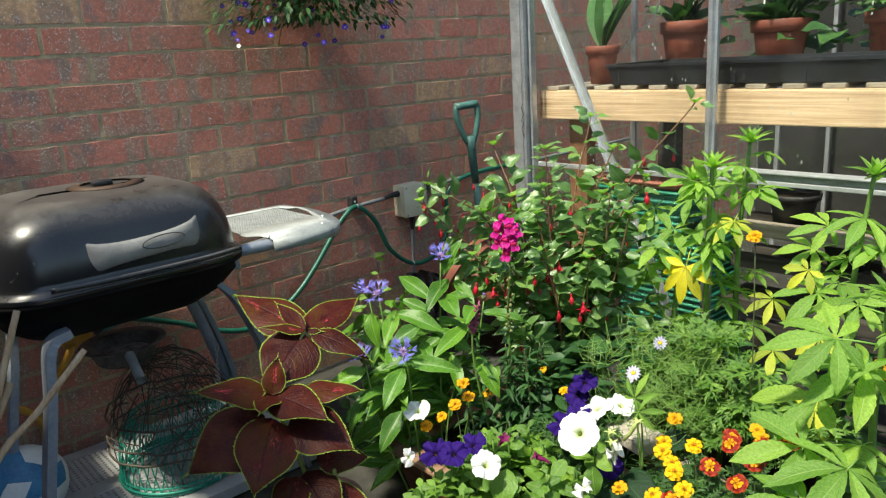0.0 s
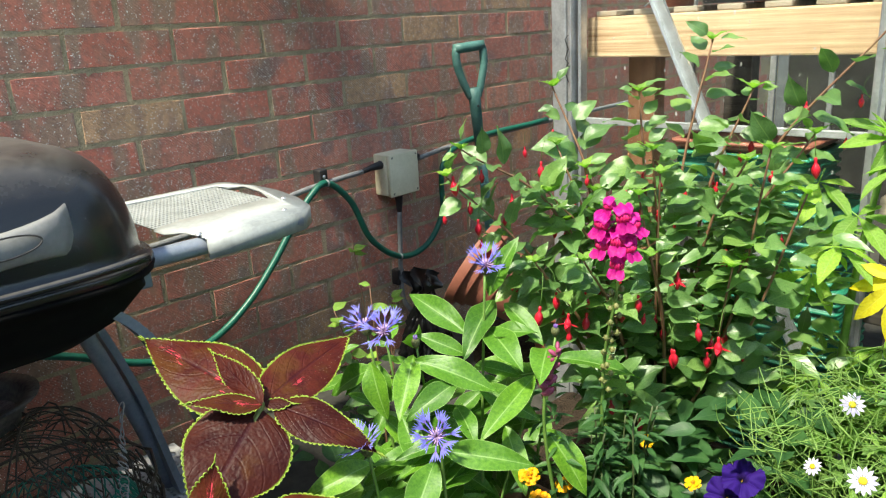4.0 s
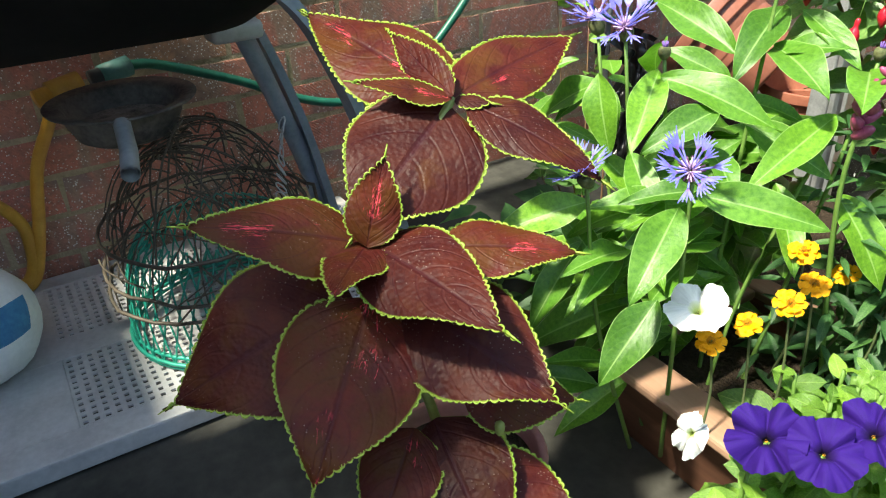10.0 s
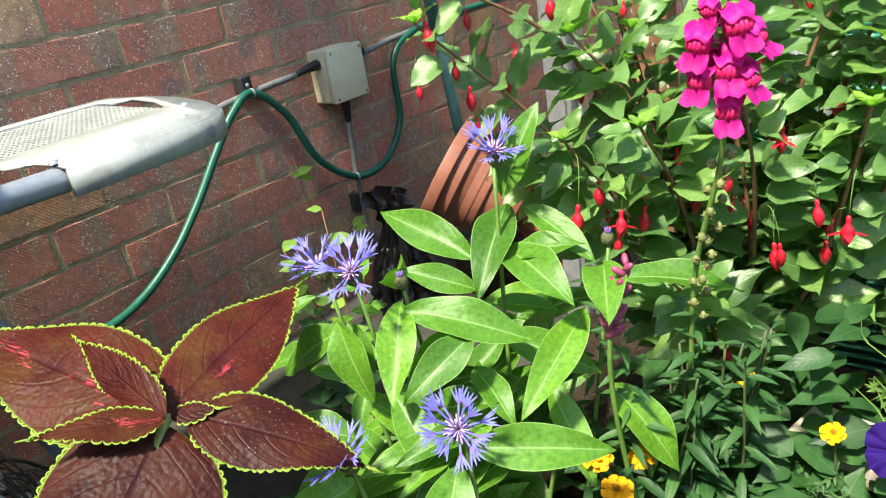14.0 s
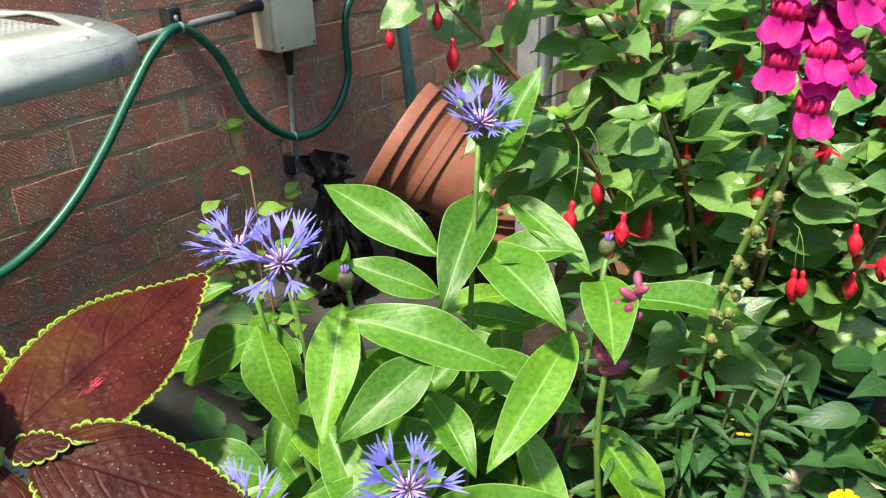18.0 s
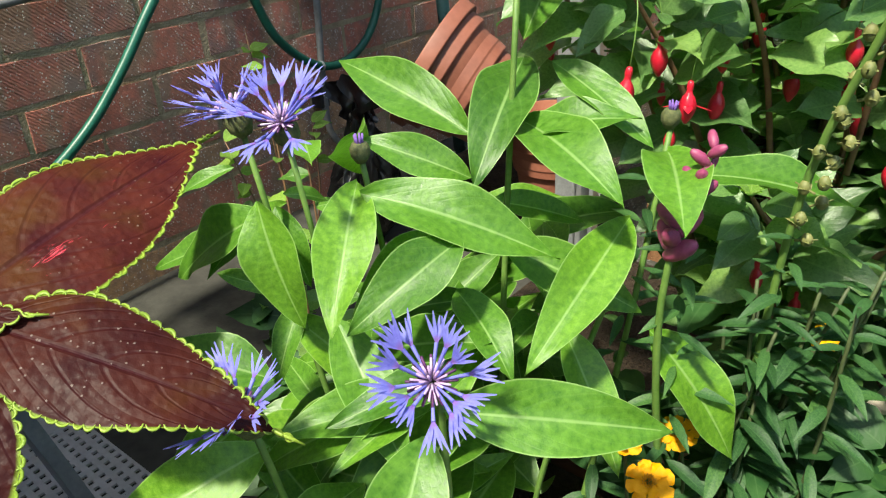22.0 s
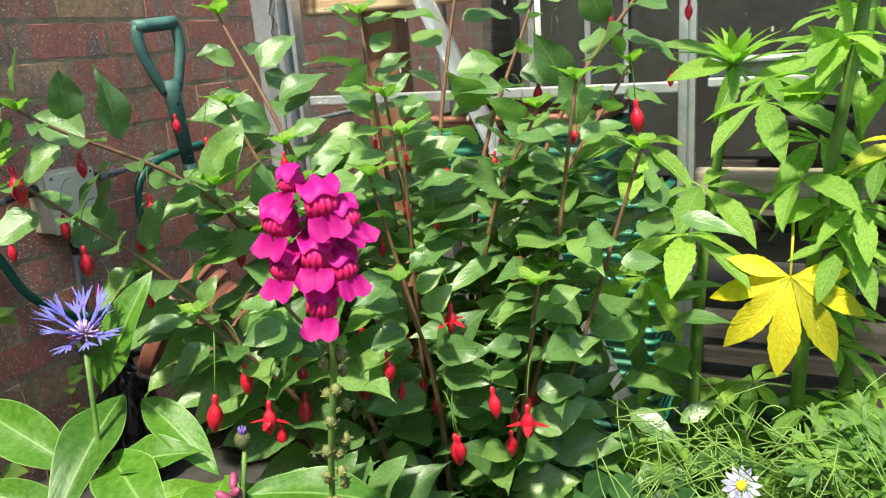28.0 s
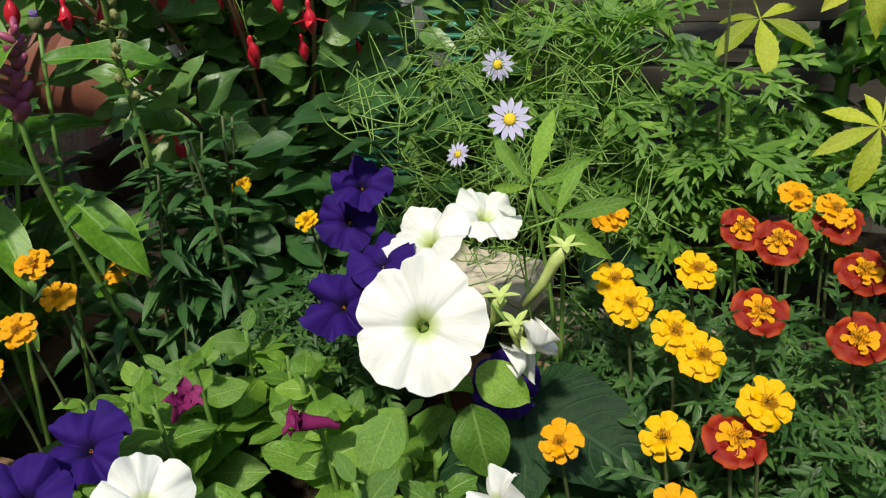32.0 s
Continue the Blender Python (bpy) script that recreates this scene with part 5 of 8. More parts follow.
def crescent(v, f, a, d, o, r, h):
    """One scallop of the margin: a flat crescent whose hollow lies on the blade's edge, its rim turned up a little."""
    n, k = len(v), 7
    a = a - o * h * 0.45
    up = d.cross(o) * (1 if d.cross(o).z > 0 else -1)
    for s, sh, lift in ((1.0, 1.0, 0.0006), (0.82, 0.52, 0.0004), (0.82, 0.52, -0.0004), (1.0, 1.0, -0.0002)):
        for i in range(k):
            th = math.pi * i / (k - 1)
            v.append(a + d * (r * s * math.cos(th)) + o * (h * sh * math.sin(th)) + up * lift)
    for g in range(4):
        for i in range(k - 1):
            p, q = n + g * k + i, n + (g + 1) % 4 * k + i
            f.append((p, p + 1, q + 1, q))


for i, (b, t, w, nrm, dr) in enumerate(COLEAVES):
    L = (Vector(t) - Vector(b)).length
    fr = frame_of(rel(coleus, b), rel(coleus, t), nrm)
    v, f, uv = leaf_data(L * 1.04, w * L, "coleus", 0.13, dr * 1.2, 0.04, 0, 16, 4, None, None, rp, 0.45)
    lift = Matrix.Rotation(math.atan2(dr * L, L), 4, "X")
    me = mesh_of("leaf", v, f, uv)
    lf = piece("leaf", me, COLEUS, coleus, fr @ lift)
    # scalloped rim of small rounded teeth
    tv, tf = [], []
    rows, r = 17, 9
    for side in (0, r - 1):
        pts = [v[k * r + side] for k in range(rows)]
        path = smooth_path(pts[1:], 4)
        acc, step = 0.0, 0.0056 + 0.004 * L
        want = step
        for a, c in zip(path, path[1:]):
            acc += (c - a).length
            if acc >= want:
                acc -= want
                want = step * rp.uniform(0.75, 1.25)
                d = (c - a).normalized()
                o = d.cross(Vector((0, 0, 1))) * (1 if side else -1)
                crescent(tv, tf, a, d, o, want * rp.uniform(0.42, 0.54), want * rp.uniform(0.38, 0.62))
    tube_data(tv, tf, [v[(rows - 2) * r + r // 2], v[(rows - 1) * r + r // 2], v[(rows - 1) * r + r // 2] + (v[(rows - 1) * r + r // 2] - v[(rows - 3) * r + r // 2]).normalized() * 0.006], 0.0013, 0.0005, 5)
    rim = piece("leaf_margin", mesh_of("leaf_margin", tv, tf), COLEUS_EDGE, lf)
    rim["label"] = "lime green scalloped margin"
flower_pot(0.900, -0.190, FLOOR, 0.084, 0.15, plain("dusty_pink_plastic", (0.30, 0.125, 0.115), (0.42, 0.19, 0.175), 18, 0.55, 0, 0.15), "dusty pink plastic pot standing on the yard beside the barbecue", "plant_pot", "plant pots")

# -- perennial cornflower --
KP = Vector((0.93, 0.08, 0.30))
knap = thing("perennial_cornflower", "perennial cornflower with spidery blue flowers and broad green leaves", "flowering plant", at=KP)
F_TOP, F_A, F_A2, F_B, F_C = Vector((0.929, 0.169, 0.853)), Vector((0.866, 0.030, 0.786)), Vector((0.829, 0.025, 0.788)), Vector((0.996, -0.009, 0.695)), Vector((0.931, -0.071, 0.686))
stems(knap, [
    [(0.94, 0.12, 0.30), (0.925, 0.15, 0.6), (0.927, 0.168, 0.845)],
    [(0.92, 0.08, 0.30), (0.885, 0.05, 0.55), (0.866, 0.032, 0.775)],
    [(0.91, 0.07, 0.30), (0.86, 0.045, 0.55), (0.832, 0.028, 0.775)],
    [(0.96, 0.05, 0.30), (0.98, 0.02, 0.50), (0.994, -0.002, 0.685)],
    [(0.93, 0.03, 0.30), (0.922, -0.03, 0.5), (0.931, -0.066, 0.676)],
    [(0.90, 0.1, 0.30), (0.885, 0.09, 0.6), (0.876, 0.076, 0.755)],
    [(0.97, 0.14, 0.30), (1.0, 0.19, 0.6), (1.006, 0.222, 0.75)],
    [(0.96, 0.1, 0.30), (0.97, 0.13, 0.5), (1.01, 0.17, 0.70)],
], 0.0028, 0.0019, STEM)
KNAP_A = [
    ((0.893, 0.163, 0.744), (0.773, 0.163, 0.779)), ((0.909, 0.202, 0.788), (0.934, 0.108, 0.733)),
    ((0.930, 0.203, 0.788), (1.010, 0.190, 0.747)), ((0.930, 0.168, 0.758), (1.021, 0.130, 0.734)),
    ((0.887, 0.062, 0.737), (0.988, 0.120, 0.697)), ((0.876, 0.071, 0.740), (0.916, 0.001, 0.681)),
    ((0.948, 0.079, 0.718), (0.921, 0.008, 0.681)), ((1.004, 0.176, 0.706), (1.002, 0.061, 0.657)),
    ((1.020, 0.185, 0.750), (1.064, 0.108, 0.738)), ((1.030, 0.194, 0.733), (1.119, 0.254, 0.707)),
    ((0.994, -0.001, 0.671), (1.082, 0.074, 0.648)), ((0.987, -0.007, 0.656), (1.013, -0.086, 0.595)),
    ((0.892, -0.031, 0.587), (0.896, -0.100, 0.504)), ((0.983, -0.015, 0.559), (0.985, -0.085, 0.487)),
]
KNAP_B = [
    ((0.878, -0.026, 0.633), (0.854, -0.095, 0.591)), ((0.928, 0.172, 0.807), (0.948, 0.218, 0.886)),
    ((1.026, 0.170, 0.634), (1.087, 0.178, 0.548)), ((0.886, 0.031, 0.667), (0.965, 0.002, 0.604)),
    ((0.846, 0.019, 0.740), (0.870, 0.020, 0.660)), ((0.849, 0.022, 0.731), (0.772, 0.001, 0.672)),
    ((0.906, 0.144, 0.722), (0.840, 0.108, 0.748)), ((0.915, 0.104, 0.704), (0.888, 0.042, 0.660)),
    ((0.913, 0.155, 0.703), (0.955, 0.210, 0.675)), ((0.883, -0.017, 0.650), (0.814, -0.058, 0.665)),
    ((0.925, -0.055, 0.652), (0.878, -0.134, 0.620)), ((0.943, 0.125, 0.692), (1.023, 0.162, 0.650)),
    ((0.928, 0.096, 0.668), (0.990, 0.067, 0.640)), ((0.982, 0.135, 0.640), (1.043, 0.102, 0.570)),
    ((0.932, 0.164, 0.750), (1.002, 0.188, 0.765)), ((0.855, 0.095, 0.757), (0.800, 0.150, 0.700)),
]
KL = [leaf_mesh("leaf", 1.0, w, "lance", 0.46, d, wv, 0, 16, 3, None, None, random.Random(k)) for k, (w, d, wv) in enumerate(((0.29, 0.20, 0.07), (0.33, 0.30, 0.08), (0.26, 0.14, 0.06), (0.35, 0.34, 0.08), (0.30, 0.24, 0.09)))]
for i, (b, t) in enumerate(KNAP_A + KNAP_B):
    nrm = Vector((0.42, -0.42, 0.80)) + Vector((rp.uniform(-0.3, 0.3), rp.uniform(-0.3, 0.3), rp.uniform(-0.1, 0.2)))
    b, t = Vector(b), Vector(t)
    ln = (t - b).length
    # the blade arches up from its base and comes down to its tip
    dr = (0.20, 0.30, 0.14, 0.34, 0.24)[i % 5]
    s = ln / math.hypot(1 - 0.12 * dr, dr)
    sw = s * (1.08 if ln > 0.11 else 1.22)
    piece("leaf", KL[i % 5], KNAP, knap, frame_of(rel(knap, b), rel(knap, t), nrm) @ Matrix.Rotation(math.atan2(dr, 1 - 0.12 * dr), 4, "X") @ Matrix.Diagonal((sw, s, s, 1)))
for i in range(330):
    a, h = rp.uniform(0, 6.28), rp.uniform(0.38, 0.66)
    c = Vector((0.920 + rp.uniform(-0.09, 0.08), 0.09 + rp.uniform(-0.10, 0.14), h))
    t = c + Vector((math.cos(a), math.sin(a), rp.uniform(-0.45, 0.5))).normalized() * rp.uniform(0.08, 0.13)
    if t.y < -0.10:
        t.y = -0.10
    if (max(c.x, t.x) > 0.975 and max(c.z, t.z) > 0.47) or (min(c.y, t.y) < -0.03 and c.x < 0.9) or min(c.x, t.x) < 0.82 or (min(c.z, t.z) < 0.475 and max(c.x, t.x) > 0.925):
        continue
    add_leaf(knap, KL[i % 5], KNAP, c, t, (0.3, -0.4, 0.9), "leaf", rp.uniform(0.85, 1.2))


def cornflower(parent, at, axis, r, bud=False):
    """Spidery flower: scaly cup, dark inner tube florets, and forked outer florets."""
    fr = frame_of(rel(parent, at), rel(parent, at) + Vector(axis), (0.3, 0.2, 0.5)) @ pose(0, 0, 0, -90, 0, 0)
    fl = part("flower", lathe([(0.001, -0.016), (0.004, -0.0155), (0.0075, -0.010), (0.008, -0.004), (0.006, 0.0), (0.001, 0.001)], 14), BUD, parent, "blue spidery flower" if not bud else "flower bud")
    fl.matrix_basis = fr @ Matrix.Scale(0.78, 4) if bud else fr
    if bud:
        v, f = [], []
        for k in range(7):
            a = 0.9 * k
            tube_data(v, f, [Vector((0.002 * math.cos(a), 0.002 * math.sin(a), -0.002)), Vector((0.0035 * math.cos(a), 0.0035 * math.sin(a), 0.007))], 0.0011, 0.0008, 5)
        piece("petals", mesh_of("petals", v, f), CORN, fl)
        return fl
    for k in range(14):
        a = 2 * math.pi * k / 14 + rp.uniform(-0.2, 0.2)
        v, f, uv = [], [], []
        up = rp.uniform(0.22, 1.0)
        L = r * rp.uniform(0.9, 1.15)
        d = Vector((math.cos(a) * math.cos(up), math.sin(a) * math.cos(up), math.sin(up)))
        across = Vector((-math.sin(a), math.cos(a), 0))
        fork = d * (L * 0.58)
        tube_data(v, f, [d * 0.005, d * (L * 0.3), fork], 0.0005, 0.0011, 5, False)
        uv += [(0.5, 0.3)] * len(v)
        for s in (-1.0, -0.5, 0.0, 0.5, 1.0):
            tip = d * L * rp.uniform(0.92, 1.08) + across * s * L * 0.20 + Vector((0, 0, rp.uniform(-0.06, 0.06) * L))
            leaf_data((tip - fork).length, L * 0.055, "lance", 0.3, 0.0, 0, 0, 4, 1, frame_of(fork, tip, (0, 0, 1)), (v, f, uv), rp)
        piece("floret", mesh_of("floret", v, f, uv), CORN, fl)
    v, f = [], []
    for k in range(26):
        a, e = 2.4 * k, 0.25 + 0.95 * (k / 26) ** 0.5
        d = Vector((math.cos(a) * math.sin(e), math.sin(a) * math.sin(e), math.cos(e)))
        tube_data(v, f, [d * 0.003, d * (0.010 + 0.003 * (k / 26))], 0.0008, 0.0006, 5)
    piece("floret_disc", mesh_of("floret_disc", v, f), CORNMID, fl)
    v, f = [], []
    for k in range(16):
        a = 2 * math.pi * k / 16
        d = Vector((math.cos(a) * 0.9, math.sin(a) * 0.9, 0.42))
        tube_data(v, f, [d * 0.003, d * 0.0135], 0.0009, 0.0007, 5)
    piece("inner_ring", mesh_of("inner_ring", v, f), CORNDARK, fl)
    return fl


# leaves low on the outer flower stems
for i, (b, t) in enumerate((((0.816, 0.041, 0.712), (0.797, -0.001, 0.683)), ((0.79, 0.04, 0.688), (0.742, -0.007, 0.683)), ((0.78, 0.023, 0.668), (0.825, 0.052, 0.652)), ((0.827, 0.045, 0.721), (0.863, 0.034, 0.68)), ((0.835, 0.048, 0.655), (0.85, -0.0, 0.619)), ((0.774, 0.056, 0.732), (0.748, 0.024, 0.722)), ((0.813, 0.063, 0.719), (0.828, 0.094, 0.712)), ((0.809, 0.068, 0.71), (0.763, 0.055, 0.682)))):
    add_leaf(knap, KL[i % 5], KNAP, b, t, (0.35, -0.45, 0.85), "leaf", 1.05)
cornflower(knap, F_TOP, (0.20, -0.25, 0.95), 0.031)
cornflower(knap, F_A, (0.20, -0.40, 0.85), 0.034)
cornflower(knap, F_A2, (-0.30, -0.25, 0.85), 0.030)
cornflower(knap, F_B, (0.50, -0.55, 0.70), 0.036)
cornflower(knap, F_C, (-0.15, -0.45, 0.80), 0.032)
cornflower(knap, (0.876, 0.076, 0.762), (0, 0, 1), 0.02, True)
cornflower(knap, (1.006, 0.222, 0.762), (0.1, 0, 1), 0.02, True)

# -- fuchsia --
FP = Vector((1.06, 0.45, 0.30))
fuchsia = thing("fuchsia", "hardy fuchsia bush hung with red drop-shaped flowers", "shrub", at=FP)
FL = [leaf_mesh("leaf", 1.0, w, "acute", 0.26, d, wv * 1.1, 0.022, 14, 2, None, None, random.Random(30 + k)) for k, (w, d, wv) in enumerate(((0.56, 0.14, 0.05), (0.62, 0.30, 0.06), (0.52, 0.22, 0.07), (0.66, 0.08, 0.05), (0.58, 0.38, 0.07)))]
# branch ends and where they leave the crown
FBR = [
    ((1.00, 0.42, 0.55), (0.93, 0.34, 0.88), (0.862, 0.20, 1.005)),
    ((1.00, 0.45, 0.55), (0.94, 0.42, 0.90), (0.86, 0.42, 1.07)),
    ((0.99, 0.40, 0.52), (0.92, 0.31, 0.80), (0.84, 0.19, 0.965)),
    ((1.02, 0.48, 0.55), (1.00, 0.47, 0.90), (0.985, 0.47, 1.06)),
    ((1.04, 0.48, 0.55), (1.04, 0.50, 0.90), (1.06, 0.55, 1.13)),
    ((1.06, 0.48, 0.55), (1.08, 0.50, 0.88), (1.13, 0.54, 1.06)),
    ((1.08, 0.50, 0.55), (1.14, 0.53, 0.92), (1.30, 0.60, 1.16)),
    ((1.08, 0.48, 0.55), (1.14, 0.50, 0.84), (1.22, 0.54, 1.0)),
    ((1.02, 0.42, 0.50), (0.98, 0.33, 0.72), (0.95, 0.25, 0.84)),
    ((1.04, 0.42, 0.50), (1.03, 0.34, 0.74), (1.02, 0.27, 0.85)),
    ((1.06, 0.44, 0.50), (1.09, 0.37, 0.74), (1.10, 0.31, 0.86)),
    ((1.07, 0.45, 0.50), (1.13, 0.46, 0.72), (1.18, 0.42, 0.84)),
    ((1.05, 0.45, 0.55), (1.05, 0.42, 0.85), (1.06, 0.38, 0.99)),
    ((1.02, 0.44, 0.55), (0.97, 0.38, 0.82), (0.93, 0.31, 0.93)),
    ((1.06, 0.46, 0.55), (1.11, 0.45, 0.85), (1.16, 0.46, 0.97)),
    ((1.00, 0.44, 0.5), (0.90, 0.36, 0.72), (0.87, 0.27, 0.86)),
    ((1.04, 0.42, 0.45), (1.06, 0.33, 0.62), (1.05, 0.26, 0.70)),
]
rf = random.Random(77)
for k in range(16):
    x, z = rf.uniform(0.90, 1.26), rf.uniform(0.77, 1.0)
    y = rf.uniform(0.42, 0.52) if z < 0.84 else rf.uniform(0.34, 0.46)
    FBR.append(((1.05, 0.44, 0.46), ((1.05 + x) / 2 + rf.uniform(-0.03, 0.03), (0.46 + y) / 2, 0.40 + 0.5 * (z - 0.34)), (x, y, z)))
tips = []
for bi, (a, b, c) in enumerate(FBR):
    path = smooth_path([(1.05, 0.46, 0.30), a, b, c], 10)
    tube("branch", [p - FP for p in path], 0.0045, REDSTEM, fuchsia, 0.0014, 6, 1, "", False)
    n = 0
    for i in range(7, len(path)):
        p = path[i]
        d = (path[min(i + 1, len(path) - 1)] - path[i - 1]).normalized()
        u = i / len(path)
        n += 1
        s = d.cross(Vector((0, 0, 1)) if n % 2 else Vector((0.7, -0.7, 0.2))).normalized()
        for k in (1, -1):
            if rp.random() < (0.22 if bi < 17 else 0.45):
                continue
            out = (s * k + d * 0.45 + Vector((0.12, -0.22, rp.uniform(-0.25, 0.25)))).normalized()
            L = (0.060 if u < 0.75 else 0.056 - 0.028 * (u - 0.75) * 4) * rp.uniform(0.65, 1.25)
            q = p + out * 0.012
            add_leaf(fuchsia, FL[rp.randrange(5)], FUCH, q, q + out * max(L, 0.018), Vector((0.22, -0.48, 0.88)) + Vector((rp.uniform(-0.7, 0.7), rp.uniform(-0.6, 0.6), rp.uniform(-0.3, 0.4))), "leaf", rp.uniform(0.9, 1.15))
    tips.append(path)
    for k in range(4):
        a2 = 1.57 * k + bi
        o = Vector((math.cos(a2) * 0.8, math.sin(a2) * 0.8, 0.6)).normalized()
        add_leaf(fuchsia, FL[k], PALM, c, Vector(c) + o * rp.uniform(0.018, 0.03), (0, 0, 1), "young_leaf")


def fuchsia_flower_meshes():
    out = []
    for op in (0, 1):
        v, f = [], []
        for pr in ([(0.0, -0.030), (0.0020, -0.0305), (0.0030, -0.033), (0.0031, -0.036), (0.0026, -0.0385), (0.0030, -0.041), (0.0054, -0.0445), (0.0072, -0.0495), (0.0075, -0.054), (0.0062, -0.0595), (0.0038, -0.0645), (0.0014, -0.068), (0.0, -0.0685)],):
            b = len(v)
            n = 10
            for r, z in pr:
                for k in range(n):
                    a = 2 * math.pi * k / n
                    rr = r * (1 + (0.09 * math.cos(4 * a) if z < -0.042 else 0))
                    v.append(Vector((rr * math.cos(a), rr * math.sin(a), z)))
            for i in range(len(pr) - 1):
                for k in range(n):
                    q, w = b + i * n + k, b + i * n + (k + 1) % n
                    f.append((q, q + n, w + n, w))
        if op:
            for k in range(4):
                a = 1.57 * k + 0.4
                d = Vector((math.cos(a), math.sin(a), -0.35)).normalized()
                leaf_data(0.022, 0.008, "lance", 0.2, -0.1, 0, 0, 5, 1, frame_of((0, 0, -0.05), Vector((0, 0, -0.05)) + d, (0, 0, 1)), (v, f, []), rp)
        out.append(mesh_of("flower", v, f))
    return out


FUF = fuchsia_flower_meshes()
fv, ff_ = [], []
tube_data(fv, ff_, [Vector((0.022, 0, 0.022)), Vector((0.014, 0, 0.020)), Vector((0.006, 0, 0.008)), Vector((0.0015, 0, -0.010)), Vector((0, 0, -0.031))], 0.0006, None, 5)
FSTALK = mesh_of("stalk", fv, ff_)
FFL = [
    (0.847, 0.193, 0.949), (0.859, 0.245, 0.956), (0.852, 0.225, 0.911), (0.864, 0.228, 0.882), (0.882, 0.268, 0.887), (0.858, 0.348, 0.975),
    (0.885, 0.355, 0.947), (0.965, 0.362, 0.939), (1.014, 0.390, 0.914), (0.976, 0.266, 0.780), (1.003, 0.295, 0.778), (1.002, 0.262, 0.754),
    (1.048, 0.328, 0.756), (1.041, 0.387, 0.860), (1.045, 0.427, 0.927), (1.070, 0.450, 0.912), (1.136, 0.536, 0.976), (1.195, 0.564, 1.028),
    (1.224, 0.531, 0.951), (1.249, 0.580, 0.981), (1.263, 0.580, 1.040), (1.083, 0.407, 0.865), (1.040, 0.386, 0.891), (1.148, 0.354, 0.745),
    (1.176, 0.366, 0.725), (1.121, 0.341, 0.702), (1.011, 0.294, 0.746), (1.148, 0.437, 0.827), (1.204, 0.487, 0.855),
]
FFL2 = [(1.050, 0.393, 0.766), (1.121, 0.350, 0.815), (1.183, 0.499, 0.941), (1.107, 0.492, 0.917), (0.884, 0.282, 0.912), (0.971, 0.240, 0.762), (1.155, 0.376, 0.694), (1.112, 0.352, 0.695), (1.045, 0.405, 0.761)]


def fuchsia_flower(p, s, op):
    st_ = piece("flower", FUF[op], FRED, fuchsia, Matrix.Translation(Vector(p) - FP + Vector((0, 0, 0.052 * s))) @ Matrix.Rotation(rp.uniform(0, 6), 4, "Z") @ Matrix.Rotation(rp.uniform(-0.15, 0.15), 4, "X") @ Matrix.Scale(s, 4))
    piece("stalk", FSTALK, STEM, st_)


for i, p in enumerate(FFL + FFL2):
    big = p[2] < 0.83
    fuchsia_flower(p, rp.uniform(0.68, 0.85) if (big or i % 3 == 0) else rp.uniform(0.42, 0.6), 1 if i in (11, 24, 30) else 0)
for i in range(60):
    path = tips[rp.randrange(len(tips))]
    p = path[rp.randrange(int(len(path) * 0.5), len(path))]
    fuchsia_flower(p + Vector((rp.uniform(-0.02, 0.02), rp.uniform(-0.02, 0.02), -0.05)), rp.uniform(0.4, 0.7), 0)

# -- snapdragon --
SP = Vector((1.09, 0.21, 0.32))
snap = thing("snapdragon", "magenta snapdragon spike above a stem of green seed pods", "flowering plant", at=SP)
stems(snap, [[(1.07, 0.24, 0.32), (1.08, 0.225, 0.6), (1.094, 0.208, 0.745), (1.125, 0.187, 0.86), (1.130, 0.178, 0.958)], [(1.05, 0.20, 0.35), (1.04, 0.155, 0.6), (1.043, 0.147, 0.704), (1.055, 0.158, 0.765)]], 0.0030, 0.0018, STEM)


def sheet(v, f, uv, rows, fn):
    """A small lofted sheet: fn(u, q) with u along and q across."""
    b = len(v)
    nu, nq = rows
    for i in range(nu + 1):
        for j in range(nq + 1):
            v.append(Vector(fn(i / nu, j / nq * 2 - 1)))
            uv.append((j / nq, i / nu))
    for i in range(nu):
        for j in range(nq):
            a = b + i * (nq + 1) + j
            f.append((a, a + 1, a + nq + 2, a + nq + 1))


